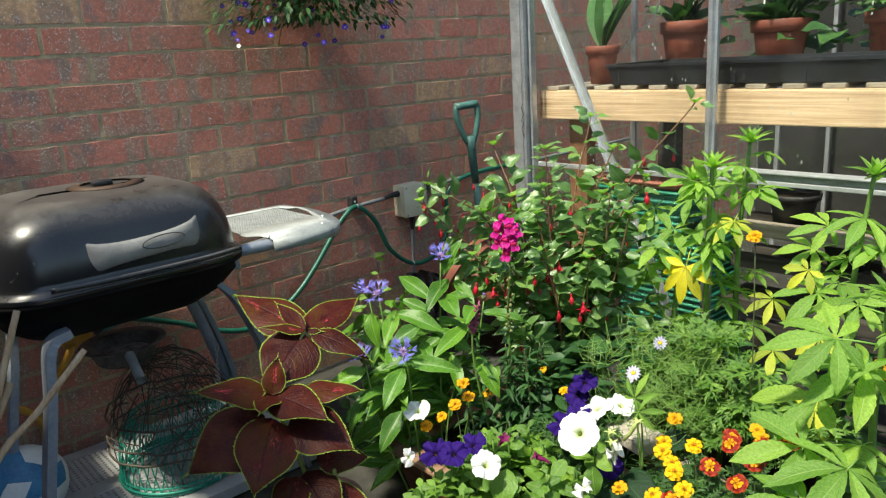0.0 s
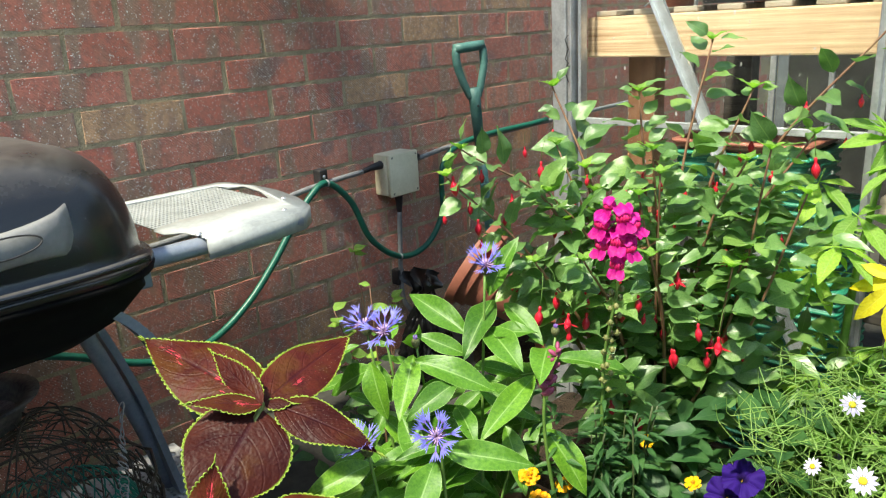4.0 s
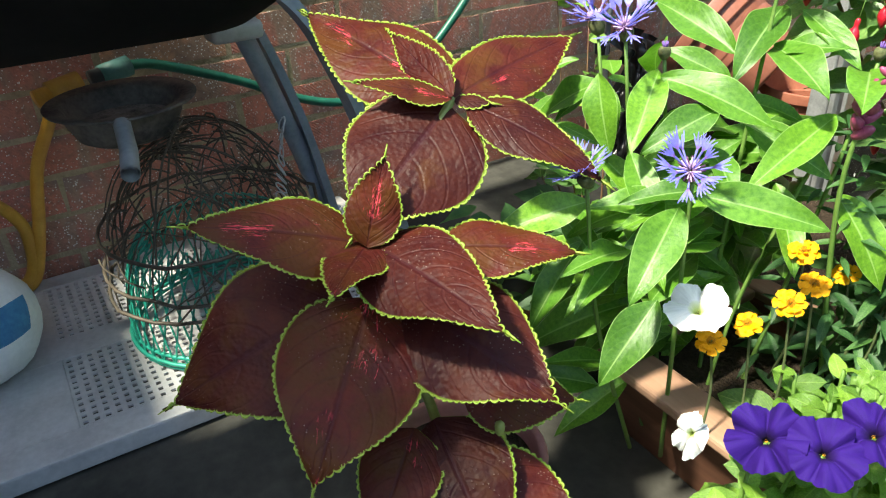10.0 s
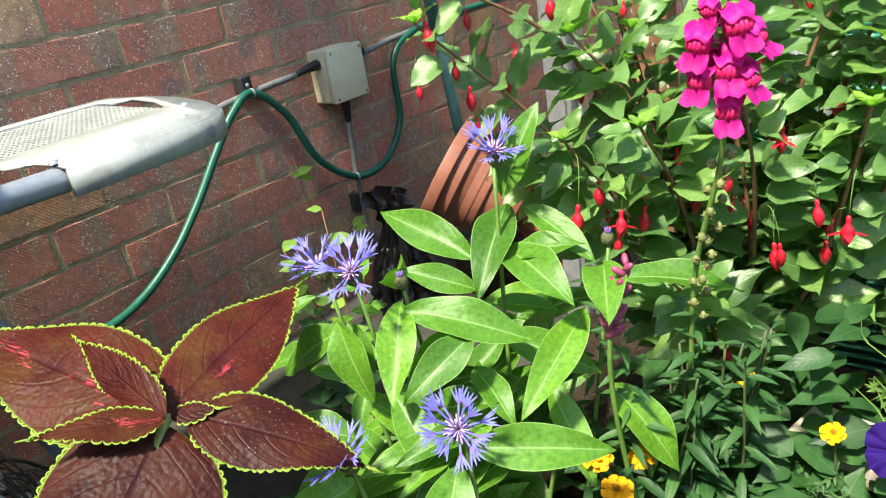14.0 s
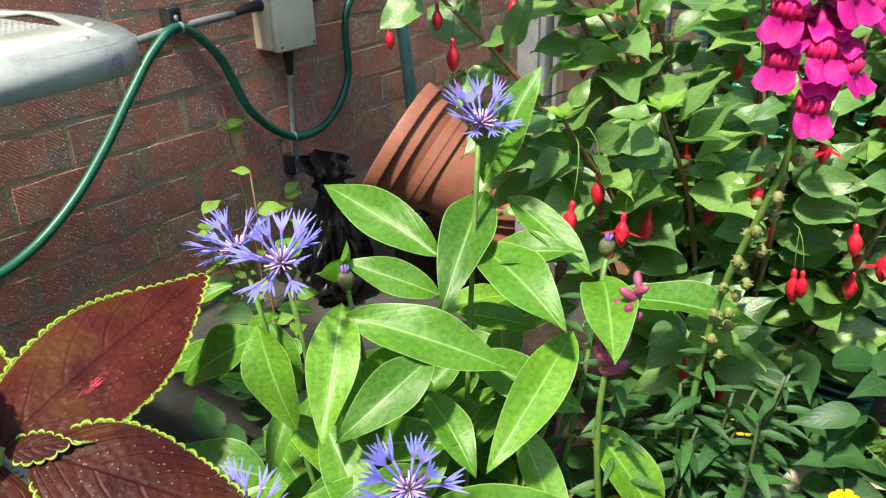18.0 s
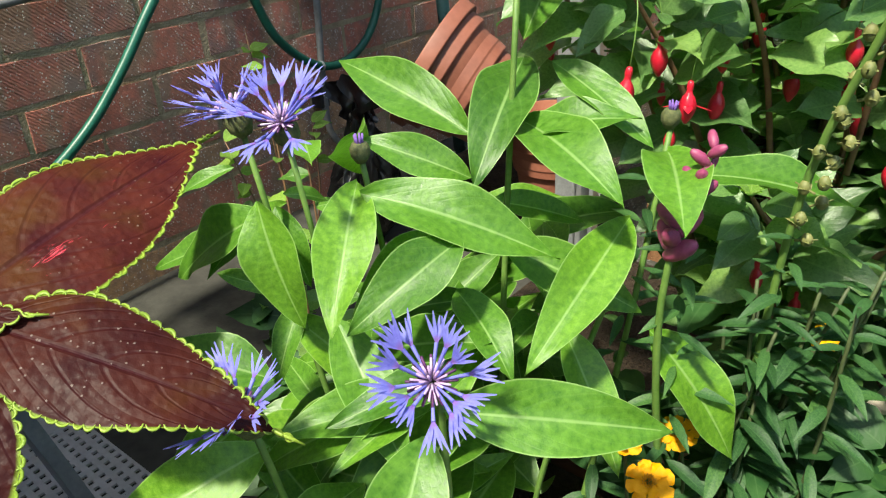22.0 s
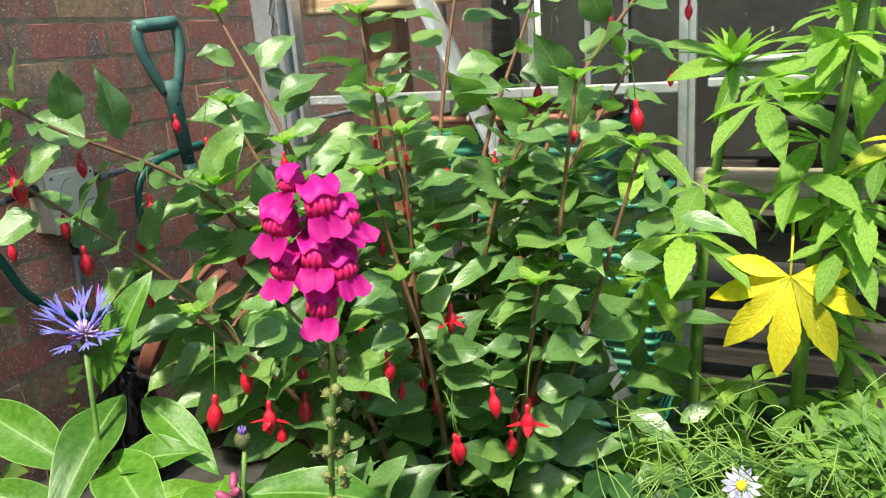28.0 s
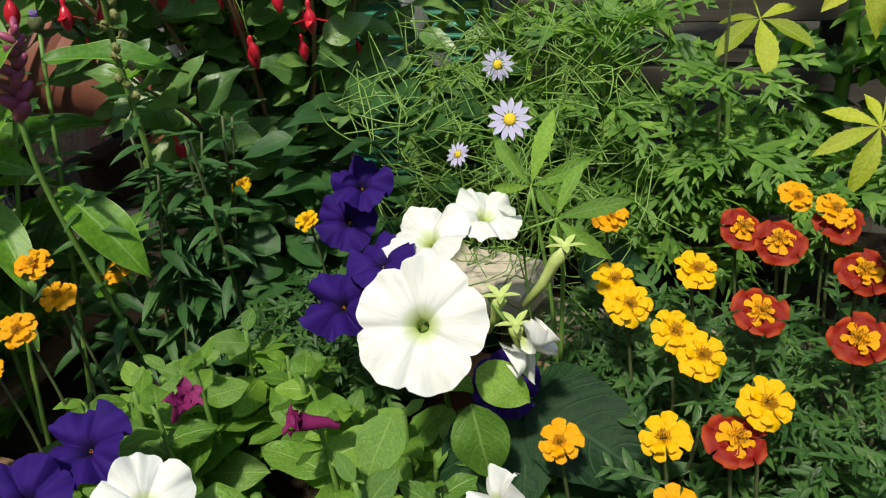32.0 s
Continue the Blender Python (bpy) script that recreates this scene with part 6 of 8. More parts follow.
def snap_floret(seed):
    """Two-lipped flower: saddle-shaped hood with rolled corners, red swollen palate, two hanging lobes."""
    r = random.Random(seed)
    k2, k3, lop = r.uniform(0.7, 1.3), r.uniform(0, 6), r.uniform(-0.25, 0.25)

    def hood(u, q):
        w = 0.0080 + 0.0030 * u ** 0.7
        z = 0.0128 - 0.0020 * u - 0.0052 * u ** 2 + 0.0014 * math.cos(6.0 * q + lop)
        roll = max(0.0, abs(q) - 0.55) * u
        return (q * w * (1 - 0.25 * roll), 0.0005 + 0.0150 * math.sin(1.45 * u) - 0.0030 * q * q - 0.004 * roll, z + 0.0085 * roll * k2 - 0.0014 * q * q + 0.0003 * math.sin(9 * q + k3) * u)

    v, f, uv = [], [], []
    sheet(v, f, uv, (9, 16), hood)
    for s in (-1, 1):
        def lobe(u, q, s=s):
            w = 0.0036 + 0.0012 * math.sin(1.7 * u)
            side = max(0.0, q * s - 0.2) * u
            z = -0.0030 - 0.0108 * u * (1 - 0.16 * q * q) + 0.0026 * side * k2
            return (s * (0.0040 + 0.0007 * u) + q * w, 0.0142 + 0.0042 * u * u * k2 - 0.0016 * q * q + 0.003 * side, z + 0.0003 * math.sin(8 * q + k3 + s))
        sheet(v, f, uv, (8, 8), lobe)
    n = len(v)
    blob_data(v, f, (0, 0.0055, 0.0020), 0.0068, 0.0095, 0.0080, 12, 8)
    uv += [(0.5, 0.5)] * (len(v) - n)
    lips = mesh_of("lips", v, f, uv)

    def palate(u, q):
        # one pleated swelling between the lips
        pleat = 0.0011 * math.cos(2 * math.pi * 2.5 * q + k3) * math.sin(math.pi * u)
        tall = 0.0060 - 0.0028 * q * q
        bulge = math.sin(math.pi * (0.12 + 0.76 * u))
        return (q * 0.0078, 0.0085 + (0.0072 - 0.0046 * q * q) * bulge + pleat, 0.0008 + tall * (1 - 2 * u))

    v, f, uv = [], [], []
    sheet(v, f, uv, (8, 24), palate)
    return lips, mesh_of("throat", v, f, [(0.5, 0.5)] * len(v))


SF = [snap_floret(k) for k in range(4)]
TOWARD, ACROSS = Vector((0.40, -0.915, 0)), Vector((0.915, 0.40, 0))
# offset across the spike, height, turn, size
for k, (lat, z, yaw, s) in enumerate(((0.004, 0.893, 0.1, 0.98), (-0.0155, 0.9145, -0.4, 0.98), (0.0046, 0.9195, 0.05, 1.0), (0.020, 0.912, 0.75, 0.95), (-0.0155, 0.942, -0.4, 1.0), (0.0116, 0.950, 0.4, 1.08), (0.025, 0.939, 0.95, 0.95), (-0.010, 0.963, -0.6, 0.72), (-0.006, 0.925, -2.5, 0.95), (0.010, 0.930, 2.6, 0.95))):
    o = (TOWARD * math.cos(yaw) + ACROSS * math.sin(yaw) + Vector((0, 0, 0.02))).normalized()
    core = Vector((1.128, 0.176, z - 0.006))
    at = Vector((1.128, 0.176, z)) + ACROSS * (lat - 0.013 * math.sin(yaw))
    fr = frame_of(rel(snap, at), rel(snap, at + o), (0, 0, 1)) @ Matrix.Rotation(rp.uniform(-0.14, 0.14), 4, "Y") @ Matrix.Rotation(rp.uniform(-0.12, 0.2), 4, "X") @ Matrix.Scale(s * 1.12, 4)
    lips, throat = SF[k % 4]
    fl = piece("floret", lips, SNAP, snap, fr)
    piece("throat", throat, SNAPRED, fl)
    v, f = [], []
    tube_data(v, f, [rel(snap, core), rel(snap, at + (core - at) * 0.5), rel(snap, at - o * 0.002)], 0.0012, 0.0026, 6)
    piece("calyx", mesh_of("calyx", v, f), STEM, snap)
for k in range(6):
    a = 2.4 * k
    v, f = [], []
    blob_data(v, f, rel(snap, (1.130 + 0.005 * math.cos(a), 0.177 + 0.005 * math.sin(a), 0.952 + 0.0022 * k)), 0.0034 - 0.0003 * k, None, 0.0044 - 0.0003 * k, 7, 5)
    piece("bud", mesh_of("bud", v, f), SNAPBUD, snap)
POD = plain("green_pod", (0.10, 0.13, 0.035), (0.24, 0.24, 0.085), 110, 0.6)
for k in range(20):
    u = k / 19
    p = Vector((1.092, 0.21, 0.70)).lerp(Vector((1.124, 0.19, 0.855)), u)
    a = 2.3 * k
    v, f = [], []
    c = p + Vector((math.cos(a), math.sin(a), 0.3)) * 0.0065
    blob_data(v, f, rel(snap, c), 0.0036, 0.0034, 0.0046, 7, 5)
    tube_data(v, f, [rel(snap, p), rel(snap, c), rel(snap, c + (c - p) * 0.9)], 0.0009, 0.0004, 5)
    for q in range(4):
        o = (c - p).normalized() + Vector((math.cos(1.57 * q), math.sin(1.57 * q), 0.2)) * 0.75
        leaf_data(0.0075, 0.0036, "lance", 0.2, 0.2, 0, 0, 4, 1, frame_of(rel(snap, p + (c - p) * 0.5), rel(snap, p + (c - p) * 0.5 + o), (0, 0, 1)), (v, f, []), rp)
    piece("seed_pod", mesh_of("seed_pod", v, f), POD, snap)
for k in range(15):
    u = k / 14
    p = Vector((1.042, 0.146, 0.704)).lerp(Vector((1.056, 0.158, 0.768)), u)
    a = 2.4 * k
    o = Vector((math.cos(a), math.sin(a), 0.8)).normalized()
    v, f = [], []
    w = 1.35 - 0.65 * u
    blob_data(v, f, rel(snap, p + o * 0.0062 * w), 0.0042 * w, 0.0042 * w, 0.0088 * w, 8, 6, o.to_track_quat("Z", "Y").to_matrix())
    tube_data(v, f, [rel(snap, p), rel(snap, p + o * 0.004)], 0.0012, 0.0022, 5)
    piece("bud", mesh_of("bud", v, f), SNAPBUD, snap)
SL = [leaf_mesh("leaf", 1.0, w, "lance", 0.3, d, 0.02, 0, 8, 2, None, None, random.Random(60 + k)) for k, (w, d) in enumerate(((0.22, 0.25), (0.25, 0.45), (0.19, 0.35)))]
for k in range(12):
    foot = Vector((rp.uniform(1.04, 1.12), rp.uniform(0.18, 0.26), 0.32))
    head = Vector((rp.uniform(1.05, 1.14), rp.uniform(0.19, 0.28), rp.uniform(0.56, 0.67)))
    mid = foot.lerp(head, 0.5) + Vector((rp.uniform(-0.01, 0.01), rp.uniform(-0.01, 0.01), 0))
    stems(snap, [[foot, mid, head]], 0.0024, 0.0012, DARKSTEM)
    for j in range(22):
        u = 0.35 + 0.65 * j / 21
        c = mid.lerp(head, (u - 0.5) * 2) if u > 0.5 else foot.lerp(mid, u * 2)
        a = 2.4 * j + k
        lift = 0.9 * (u - 0.6) if u > 0.6 else -0.25
        d = Vector((math.cos(a), math.sin(a), lift)).normalized()
        L = (0.042 if u < 0.85 else 0.042 - 0.16 * (u - 0.85)) * rp.uniform(0.75, 1.15)
        add_leaf(snap, SL[j % 3], DARKLEAF, c, c + d * max(L, 0.012), (0.15, -0.25, 0.9), "leaf")


for foot, head in (((1.072, 0.235, 0.42), (1.092, 0.212, 0.70)), ((1.044, 0.18, 0.42), (1.046, 0.163, 0.70)), ((0.985, 0.16, 0.40), (1.003, 0.205, 0.72))):
    for j in range(34):
        u = j / 33
        c = Vector(foot).lerp(Vector(head), u)
        a = 2.4 * j
        d = Vector((math.cos(a), math.sin(a), 0.5 * u - 0.2)).normalized()
        add_leaf(snap, SL[j % 3], DARKLEAF, c, c + d * (0.050 - 0.024 * u) * rp.uniform(0.8, 1.15), (0.15, -0.25, 0.9), "leaf")


# -- palmate-leaved plants --
def palmate_mesh(n, spread, seed, w=0.31, teeth=0.035):
    r = random.Random(seed)
    v, f, uv = [], [], []
    for k in range(n):
        q = (k / (n - 1) - 0.5) * 2
        a = radians(spread) * q
        L = 1.0 - 0.42 * abs(q) ** 1.6
        el = r.uniform(-0.1, 0.12)
        d = Vector((math.sin(a), math.cos(a), el))
        leaf_data(L, w * L * r.uniform(0.9, 1.1), "leaflet", 0.32, r.uniform(0.15, 0.45), 0.035, teeth, 18, 2, frame_of((0, 0, 0), d, (0, -0.15, 1)), (v, f, uv), r)
    tube_data(v, f, [Vector((0, -0.55, -0.12)), Vector((0, -0.3, -0.05)), Vector((0, 0.03, 0))], 0.016, 0.012, 5)
    uv += [(0.5, 0.5)] * (len(v) - len(uv))
    return mesh_of("leaf", v, f, uv)


PALMS = [palmate_mesh(7, 135, 1, 0.31, 0.045), palmate_mesh(5, 110, 2, 0.34, 0.045), palmate_mesh(7, 150, 3, 0.30, 0.055), palmate_mesh(6, 120, 4, 0.28, 0.05), palmate_mesh(7, 104, 5, 0.31), palmate_mesh(5, 112, 7, 0.25, 0.09)]


def palmate(parent, c, r, toward, nrm=(0.35, -0.45, 0.8), mat=None, k=None):
    o = Vector(c)
    t = o + Vector(toward).normalized() * r
    add_leaf(parent, PALMS[rp.randrange(4) if k is None else k], mat or PALM, o, t, nrm)


def palm_plant(name, foot, top, leaves, label):
    t = thing("spider_flower", label, "plant", "palmate-leaved plants", at=foot)
    f0, tp = Vector(foot), Vector(top)
    stems(t, [[f0, f0.lerp(tp, 0.35) + Vector((0.008, 0.004, 0)), f0.lerp(tp, 0.7) + Vector((-0.004, 0.003, 0)), tp]], 0.0085, 0.004, STEM, "stem", 8)
    for c, r, tw in leaves:
        palmate(t, c, r, tw)
    # tuft at the head
    for k in range(16):
        a = 2.4 * k
        e = 0.25 + 1.1 * (k / 16)
        d = Vector((math.cos(a) * math.cos(e), math.sin(a) * math.cos(e), math.sin(e)))
        add_leaf(t, SL[k % 3], PALM, tp - Vector((0, 0, 0.012)), tp + d * (0.056 - 0.028 * k / 16), (0, 0, 1), "bract", 1.1)
    for k in range(14):
        h = rp.uniform(0.3, 0.97)
        c = f0.lerp(tp, h)
        a = rp.uniform(0, 6.28)
        palmate(t, c + Vector((math.cos(a), math.sin(a), 0.3)) * 0.035, 0.05 + 0.03 * (1 - h), (math.cos(a), math.sin(a), rp.uniform(-0.4, 0.2)), (0, -0.2, 1))
    return t


LBL = "tall green plant with hand-shaped leaves on a pale stem"
pa = palm_plant("a", (1.40, 0.56, 0.30), (1.412, 0.632, 1.085), [((1.43, 0.61, 0.975), 0.085, (0.6, -0.3, 0.1)), ((1.39, 0.61, 0.99), 0.08, (-0.6, -0.3, 0.1)), ((1.385, 0.53, 0.879), 0.075, (0.3, -0.9, -0.2)), ((1.374, 0.58, 0.923), 0.08, (0.3, -0.7, -0.3)), ((1.41, 0.60, 1.03), 0.07, (0.3, -0.9, 0.0))], LBL)
palmate(pa, (1.360, 0.476, 0.831), 0.085, (-0.03, -0.28, -0.90), (0.22, -0.90, 0.40), YELLOWLEAF, 4)
palmate(pa, (1.44, 0.52, 0.93), 0.07, (0.2, -0.8, -0.4), (0.3, -0.6, 0.6), PALEPALM, 3)
palm_plant("b", (1.24, 0.54, 0.30), (1.30, 0.60, 1.0), [((1.235, 0.526, 0.805), 0.082, (-0.3, -0.6, -0.4)), ((1.276, 0.504, 0.854), 0.085, (0.4, -0.8, -0.15)), ((1.218, 0.58, 0.924), 0.085, (0.1, -0.9, -0.4)), ((1.279, 0.561, 0.885), 0.08, (0.6, -0.5, -0.3)), ((1.329, 0.55, 0.961), 0.09, (0.7, -0.4, 0.0)), ((1.30, 0.60, 0.99), 0.08, (-0.5, -0.4, 0.2))], LBL)
palm_plant("c", (1.62, 0.55, 0.30), (1.667, 0.60, 1.04), [((1.565, 0.606, 0.874), 0.08, (-0.5, -0.5, -0.2)), ((1.66, 0.59, 0.95), 0.09, (0.1, -0.8, -0.1)), ((1.60, 0.58, 0.93), 0.08, (-0.7, -0.3, 0.1)), ((1.70, 0.56, 0.90), 0.09, (0.5, -0.6, -0.1)), ((1.62, 0.50, 0.82), 0.09, (-0.2, -0.8, -0.3))], LBL)
palm_plant("d", (1.80, 0.26, 0.28), (1.82, 0.24, 0.93), [((1.784, 0.15, 0.878), 0.10, (-0.6, -0.4, 0.0)), ((1.807, 0.202, 0.824), 0.11, (-0.3, -0.9, -0.1)), ((1.759, 0.124, 0.712), 0.105, (-0.55, -0.5, -0.1)), ((1.827, 0.109, 0.709), 0.12, (0.0, -0.8, -0.05)), ((1.743, 0.348, 0.864), 0.10, (-0.8, 0.1, 0.0)), ((1.75, 0.20, 0.76), 0.11, (-0.8, -0.2, -0.1)), ((1.86, 0.2, 0.85), 0.11, (0.4, -0.6, 0.1)), ((1.79, 0.06, 0.66), 0.10, (-0.5, -0.8, -0.2))], "broad bright green plant with hand-shaped toothed leaves")
palm_plant("e", (1.33, 0.60, 0.3), (1.40, 0.50, 1.05), [((1.386, 0.50, 0.994), 0.075, (0.2, -0.4, 0.8)), ((1.363, 0.52, 0.90), 0.08, (0.6, -0.5, 0.2))], LBL)
for c, r, tw in (((1.55, 0.47, 0.80), 0.06, (-0.3, -0.8, -0.5)), ((1.56, 0.46, 0.70), 0.06, (0.2, -0.7, -0.5)), ((1.64, 0.47, 0.74), 0.06, (0.2, -0.5, -0.8)), ((1.60, 0.5, 0.86), 0.055, (-0.5, -0.5, -0.6)), ((1.66, 0.42, 0.62), 0.06, (-0.2, -0.7, -0.6))):
    palmate(pa, c, r, tw, (0.2, -0.8, 0.5), PALEPALM)
# seedling among the petunias
sd = thing("seedling", "young plant with toothed hand-shaped leaves among the petunias", "plant", at=(1.44, 0.21, 0.40))
stems(sd, [[(1.44, 0.21, 0.40), (1.435, 0.2, 0.55), (1.422, 0.20, 0.648)], [(1.44, 0.2, 0.5), (1.445, 0.19, 0.6), (1.443, 0.18, 0.637)]], 0.002, 0.0012, STEM)
palmate(sd, (1.422, 0.20, 0.650), 0.055, (0.15, 0.25, 0.75), (0.1, -0.9, 0.5), None, 5)
palmate(sd, (1.443, 0.18, 0.637), 0.052, (0.7, 0.1, 0.25), (0.1, -0.8, 0.6), None, 5)

# -- petunias --
PP = Vector((1.25, 0.06, 0.36))
pet = thing("petunia", "bed of white and deep violet petunias with sticky green leaves", "flowering plant", at=PP)


def petunia_mesh(seed, ruffle=1.0):
    """Five broad lobes round a throat; uv runs from the throat outward."""
    r = random.Random(seed)
    v, f, uv = [], [], []
    n, rings = 80, 9
    ph = [r.uniform(0, 6.28) for _ in range(3)]
    for i in range(rings + 1):
        u = i / rings
        for k in range(n):
            a = 2 * math.pi * k / n
            lobe = abs(math.cos(2.5 * a))
            R = 0.07 + u * 0.93 * (1 - (0.15 * u ** 2) * (1 - lobe ** 0.45))
            if u < 0.12:
                R = 0.10
            z = -0.5 * (1 - min(1, u / 0.25)) ** 1.5 + 0.10 * u
            z += ruffle * (0.08 * u * u * math.sin(5 * a + ph[0]) + 0.030 * u ** 3 * math.sin(13 * a + ph[1]) + 0.020 * u ** 4 * math.sin(23 * a + ph[2]) - 0.14 * u * (1 - lobe) ** 3 + 0.05 * lobe * math.sin(3.1 * u))
            R *= 1 + 0.014 * u * math.sin(17 * a + ph[2]) + 0.03 * u * math.sin(2 * a + ph[0])
            v.append(Vector((R * math.cos(a), R * math.sin(a), z)))
            uv.append((k / n, u))
    for i in range(rings):
        for k in range(n):
            a, b = i * n + k, i * n + (k + 1) % n
            f.append((a, b, b + n, a + n))
    return mesh_of("corolla", v, f, uv)


PM = [petunia_mesh(k, 1.0 + 0.25 * k) for k in range(3)]
PMV = [petunia_mesh(30 + k, 1.9 + 0.4 * k) for k in range(3)]
DROOPM = petunia_mesh(9, 2.6)


def petunia(at, axis, r, mat, k=0, folded=False):
    q = Vector(axis).normalized()
    fr = q.to_track_quat("Z", "Y").to_matrix().to_4x4()
    fr.translation = rel(pet, at)
    fl = piece("flower", DROOPM if folded else (PMV if mat is PETP else PM)[k % 3], mat, pet, fr @ (Matrix.Diagonal((r * 0.55, r * 0.8, r * 1.2, 1)) if folded else Matrix.Scale(r, 4)))
    fl["label"] = "white trumpet flower" if mat is PETW else "deep violet trumpet flower"
    v, f = [], []
    blob_data(v, f, (0, 0, -0.24), 0.03, 0.03, 0.03, 8, 4)
    for j in range(5):
        blob_data(v, f, (0.035 * math.cos(1.26 * j), 0.035 * math.sin(1.26 * j), -0.18), 0.012, None, 0.02, 6, 4)
    piece("throat", mesh_of("throat", v, f), MARMID if mat is PETP else POD, fl)
    v, f = [], []
    tube_data(v, f, [Vector((0, 0, -0.42)), Vector((0, 0, -0.6)), Vector((0, 0.02, -1.0)), Vector((0, 0.15, -1.35))], 0.085, 0.05, 8)
    piece("calyx", mesh_of("calyx", v, f), STEM, fl)


petunia((1.387, 0.077, 0.615), (0.25, -0.72, 0.62), 0.0400, PETW, 0)
petunia((1.352, 0.178, 0.614), (-0.15, -0.35, 0.9), 0.0320, PETW, 1)
petunia((1.384, 0.212, 0.618), (0.35, -0.15, 0.9), 0.0272, PETW, 2)
petunia((1.442, 0.108, 0.585), (0.5, -0.35, -0.25), 0.0288, PETW, 0, True)
petunia((1.250, -0.030, 0.542), (0.45, -0.2, 0.75), 0.0304, PETW, 2)
petunia((1.448, 0.010, 0.560), (-0.3, -0.5, 0.75), 0.0240, PETW, 1, True)
petunia((1.021, -0.004, 0.566), (0.10, -0.35, 0.92), 0.0296, PETW, 1)
petunia((1.109, -0.104, 0.535), (0.3, -0.6, 0.4), 0.0240, PETW, 0, True)
petunia((1.249, 0.247, 0.584), (0.15, -0.75, 0.6), 0.0272, PETP, 0)
petunia((1.266, 0.251, 0.617), (0.25, -0.35, 0.85), 0.0264, PETP, 1)
petunia((1.296, 0.139, 0.576), (-0.1, -0.6, 0.75), 0.0288, PETP, 2)
petunia((1.326, 0.154, 0.606), (-0.1, -0.2, 0.95), 0.0264, PETP, 0)
petunia((1.196, -0.012, 0.556), (0.0, -0.45, 0.85), 0.0288, PETP, 1)
petunia((1.150, -0.070, 0.545), (0.15, -0.50, 0.8), 0.0296, PETP, 2)
petunia((1.186, -0.052, 0.550), (0.3, -0.4, 0.8), 0.0280, PETP, 0)
petunia((1.418, 0.130, 0.535), (0.3, -0.5, 0.5), 0.0240, PETP, 1)
PL = [leaf_mesh("leaf", 1.0, w, k2, 0.20, d, 0.07, 0, 10, 2, None, None, random.Random(90 + k), 0.25) for k, (w, d, k2) in enumerate(((0.56, 0.15, "oval"), (0.68, 0.35, "oval"), (0.50, 0.2, "oval"), (0.60, 0.45, "oval")))]
BIGP = [((1.262, 0.015, 0.518), (1.287, -0.04, 0.478), 1.15), ((1.41, 0.085, 0.555), (1.428, 0.062, 0.510), 1.0), ((1.37, 0.06, 0.56), (1.365, 0.02, 0.545), 1.0), ((1.41, 0.10, 0.57), (1.445, 0.09, 0.56), 1.1)]
for b, t, w in BIGP:
    add_leaf(pet, PL[1], PETLEAF, b, t, (0.2, -0.7, 0.7), "leaf", w)
heads = []
BLOOMS = [ob.matrix_basis.translation + PP for ob in pet.children if ob.name.startswith("flower")]
for k in range(72):
    x, y = rp.uniform(1.12, 1.42), 0
    y = rp.uniform(-0.10, 0.17) if x > 1.2 else rp.uniform(-0.12, 0.10)
    top = Vector((x, y, rp.uniform(0.47, 0.56)))
    if k > 51:
        x, y = rp.uniform(1.07, 1.18), rp.uniform(0.06, 0.16)
        top = Vector((x, y, rp.uniform(0.42, 0.515)))
    for bl in BLOOMS:
        if (bl.xy - top.xy).length < 0.05:
            top.z = min(top.z, bl.z - 0.04)
    heads.append(top)
    stems(pet, [[(x + rp.uniform(-0.03, 0.03), y + rp.uniform(-0.03, 0.05), 0.36), top.lerp(Vector((x, y, 0.36)), 0.5) + Vector((rp.uniform(-0.01, 0.01), 0, 0)), top]], 0.0028, 0.0018, STEM)
    for j in range(7):
        a, h = 2.4 * j + k, -0.012 * j
        d = Vector((math.cos(a), math.sin(a), 0.75 - 0.12 * j)).normalized()
        L = 0.020 + 0.0075 * j
        b = top + Vector((0, 0, h))
        add_leaf(pet, PL[(j + k) % 4], PETLEAF, b, b + d * L * rp.uniform(0.8, 1.2), (rp.uniform(-0.5, 0.7), rp.uniform(-0.8, 0.3), 0.8), "leaf")
for k in range(7):
    h = heads[rp.randrange(len(heads))]
    v, f = [], []
    tube_data(v, f, [rel(pet, h), rel(pet, h + Vector((0.002, 0, 0.012))), rel(pet, h + Vector((0.004, -0.004, 0.03)))], 0.0018, 0.004 if k % 2 else 0.002, 7)
    piece("bud", mesh_of("bud", v, f), STEM, pet)
WILT = petal_material("wilted_magenta", (0.20, 0.008, 0.10), (0.33, 0.03, 0.17))
for p, d, L in (((1.223, 0.033, 0.545), (0.45, -0.1, 0.6), 0.032), ((1.325, 0.065, 0.535), (-0.5, -0.4, 0.35), 0.026)):
    v, f, uv = [], [], []
    d = Vector(d).normalized()
    a = rel(pet, p)
    tube_data(v, f, [a, a + d * L * 0.35 + Vector((0.001, 0, 0.002)), a + d * L * 0.7, a + d * L], 0.0022, 0.0062, 9, False)
    uv += [(0.5, 0.5)] * len(v)
    for k in range(5):
        o = (d + Vector((math.cos(1.26 * k), math.sin(1.26 * k), -0.3)) * 0.55).normalized()
        leaf_data(0.014, 0.011, "fan", 0.5, 0.5, 0.25, 0, 6, 2, frame_of(a + d * L * 0.9, a + d * L * 0.9 + o, d), (v, f, uv), rp)
    piece("wilted_flower", mesh_of("wilted_flower", v, f, uv), WILT, pet)["label"] = "wilted magenta flower"
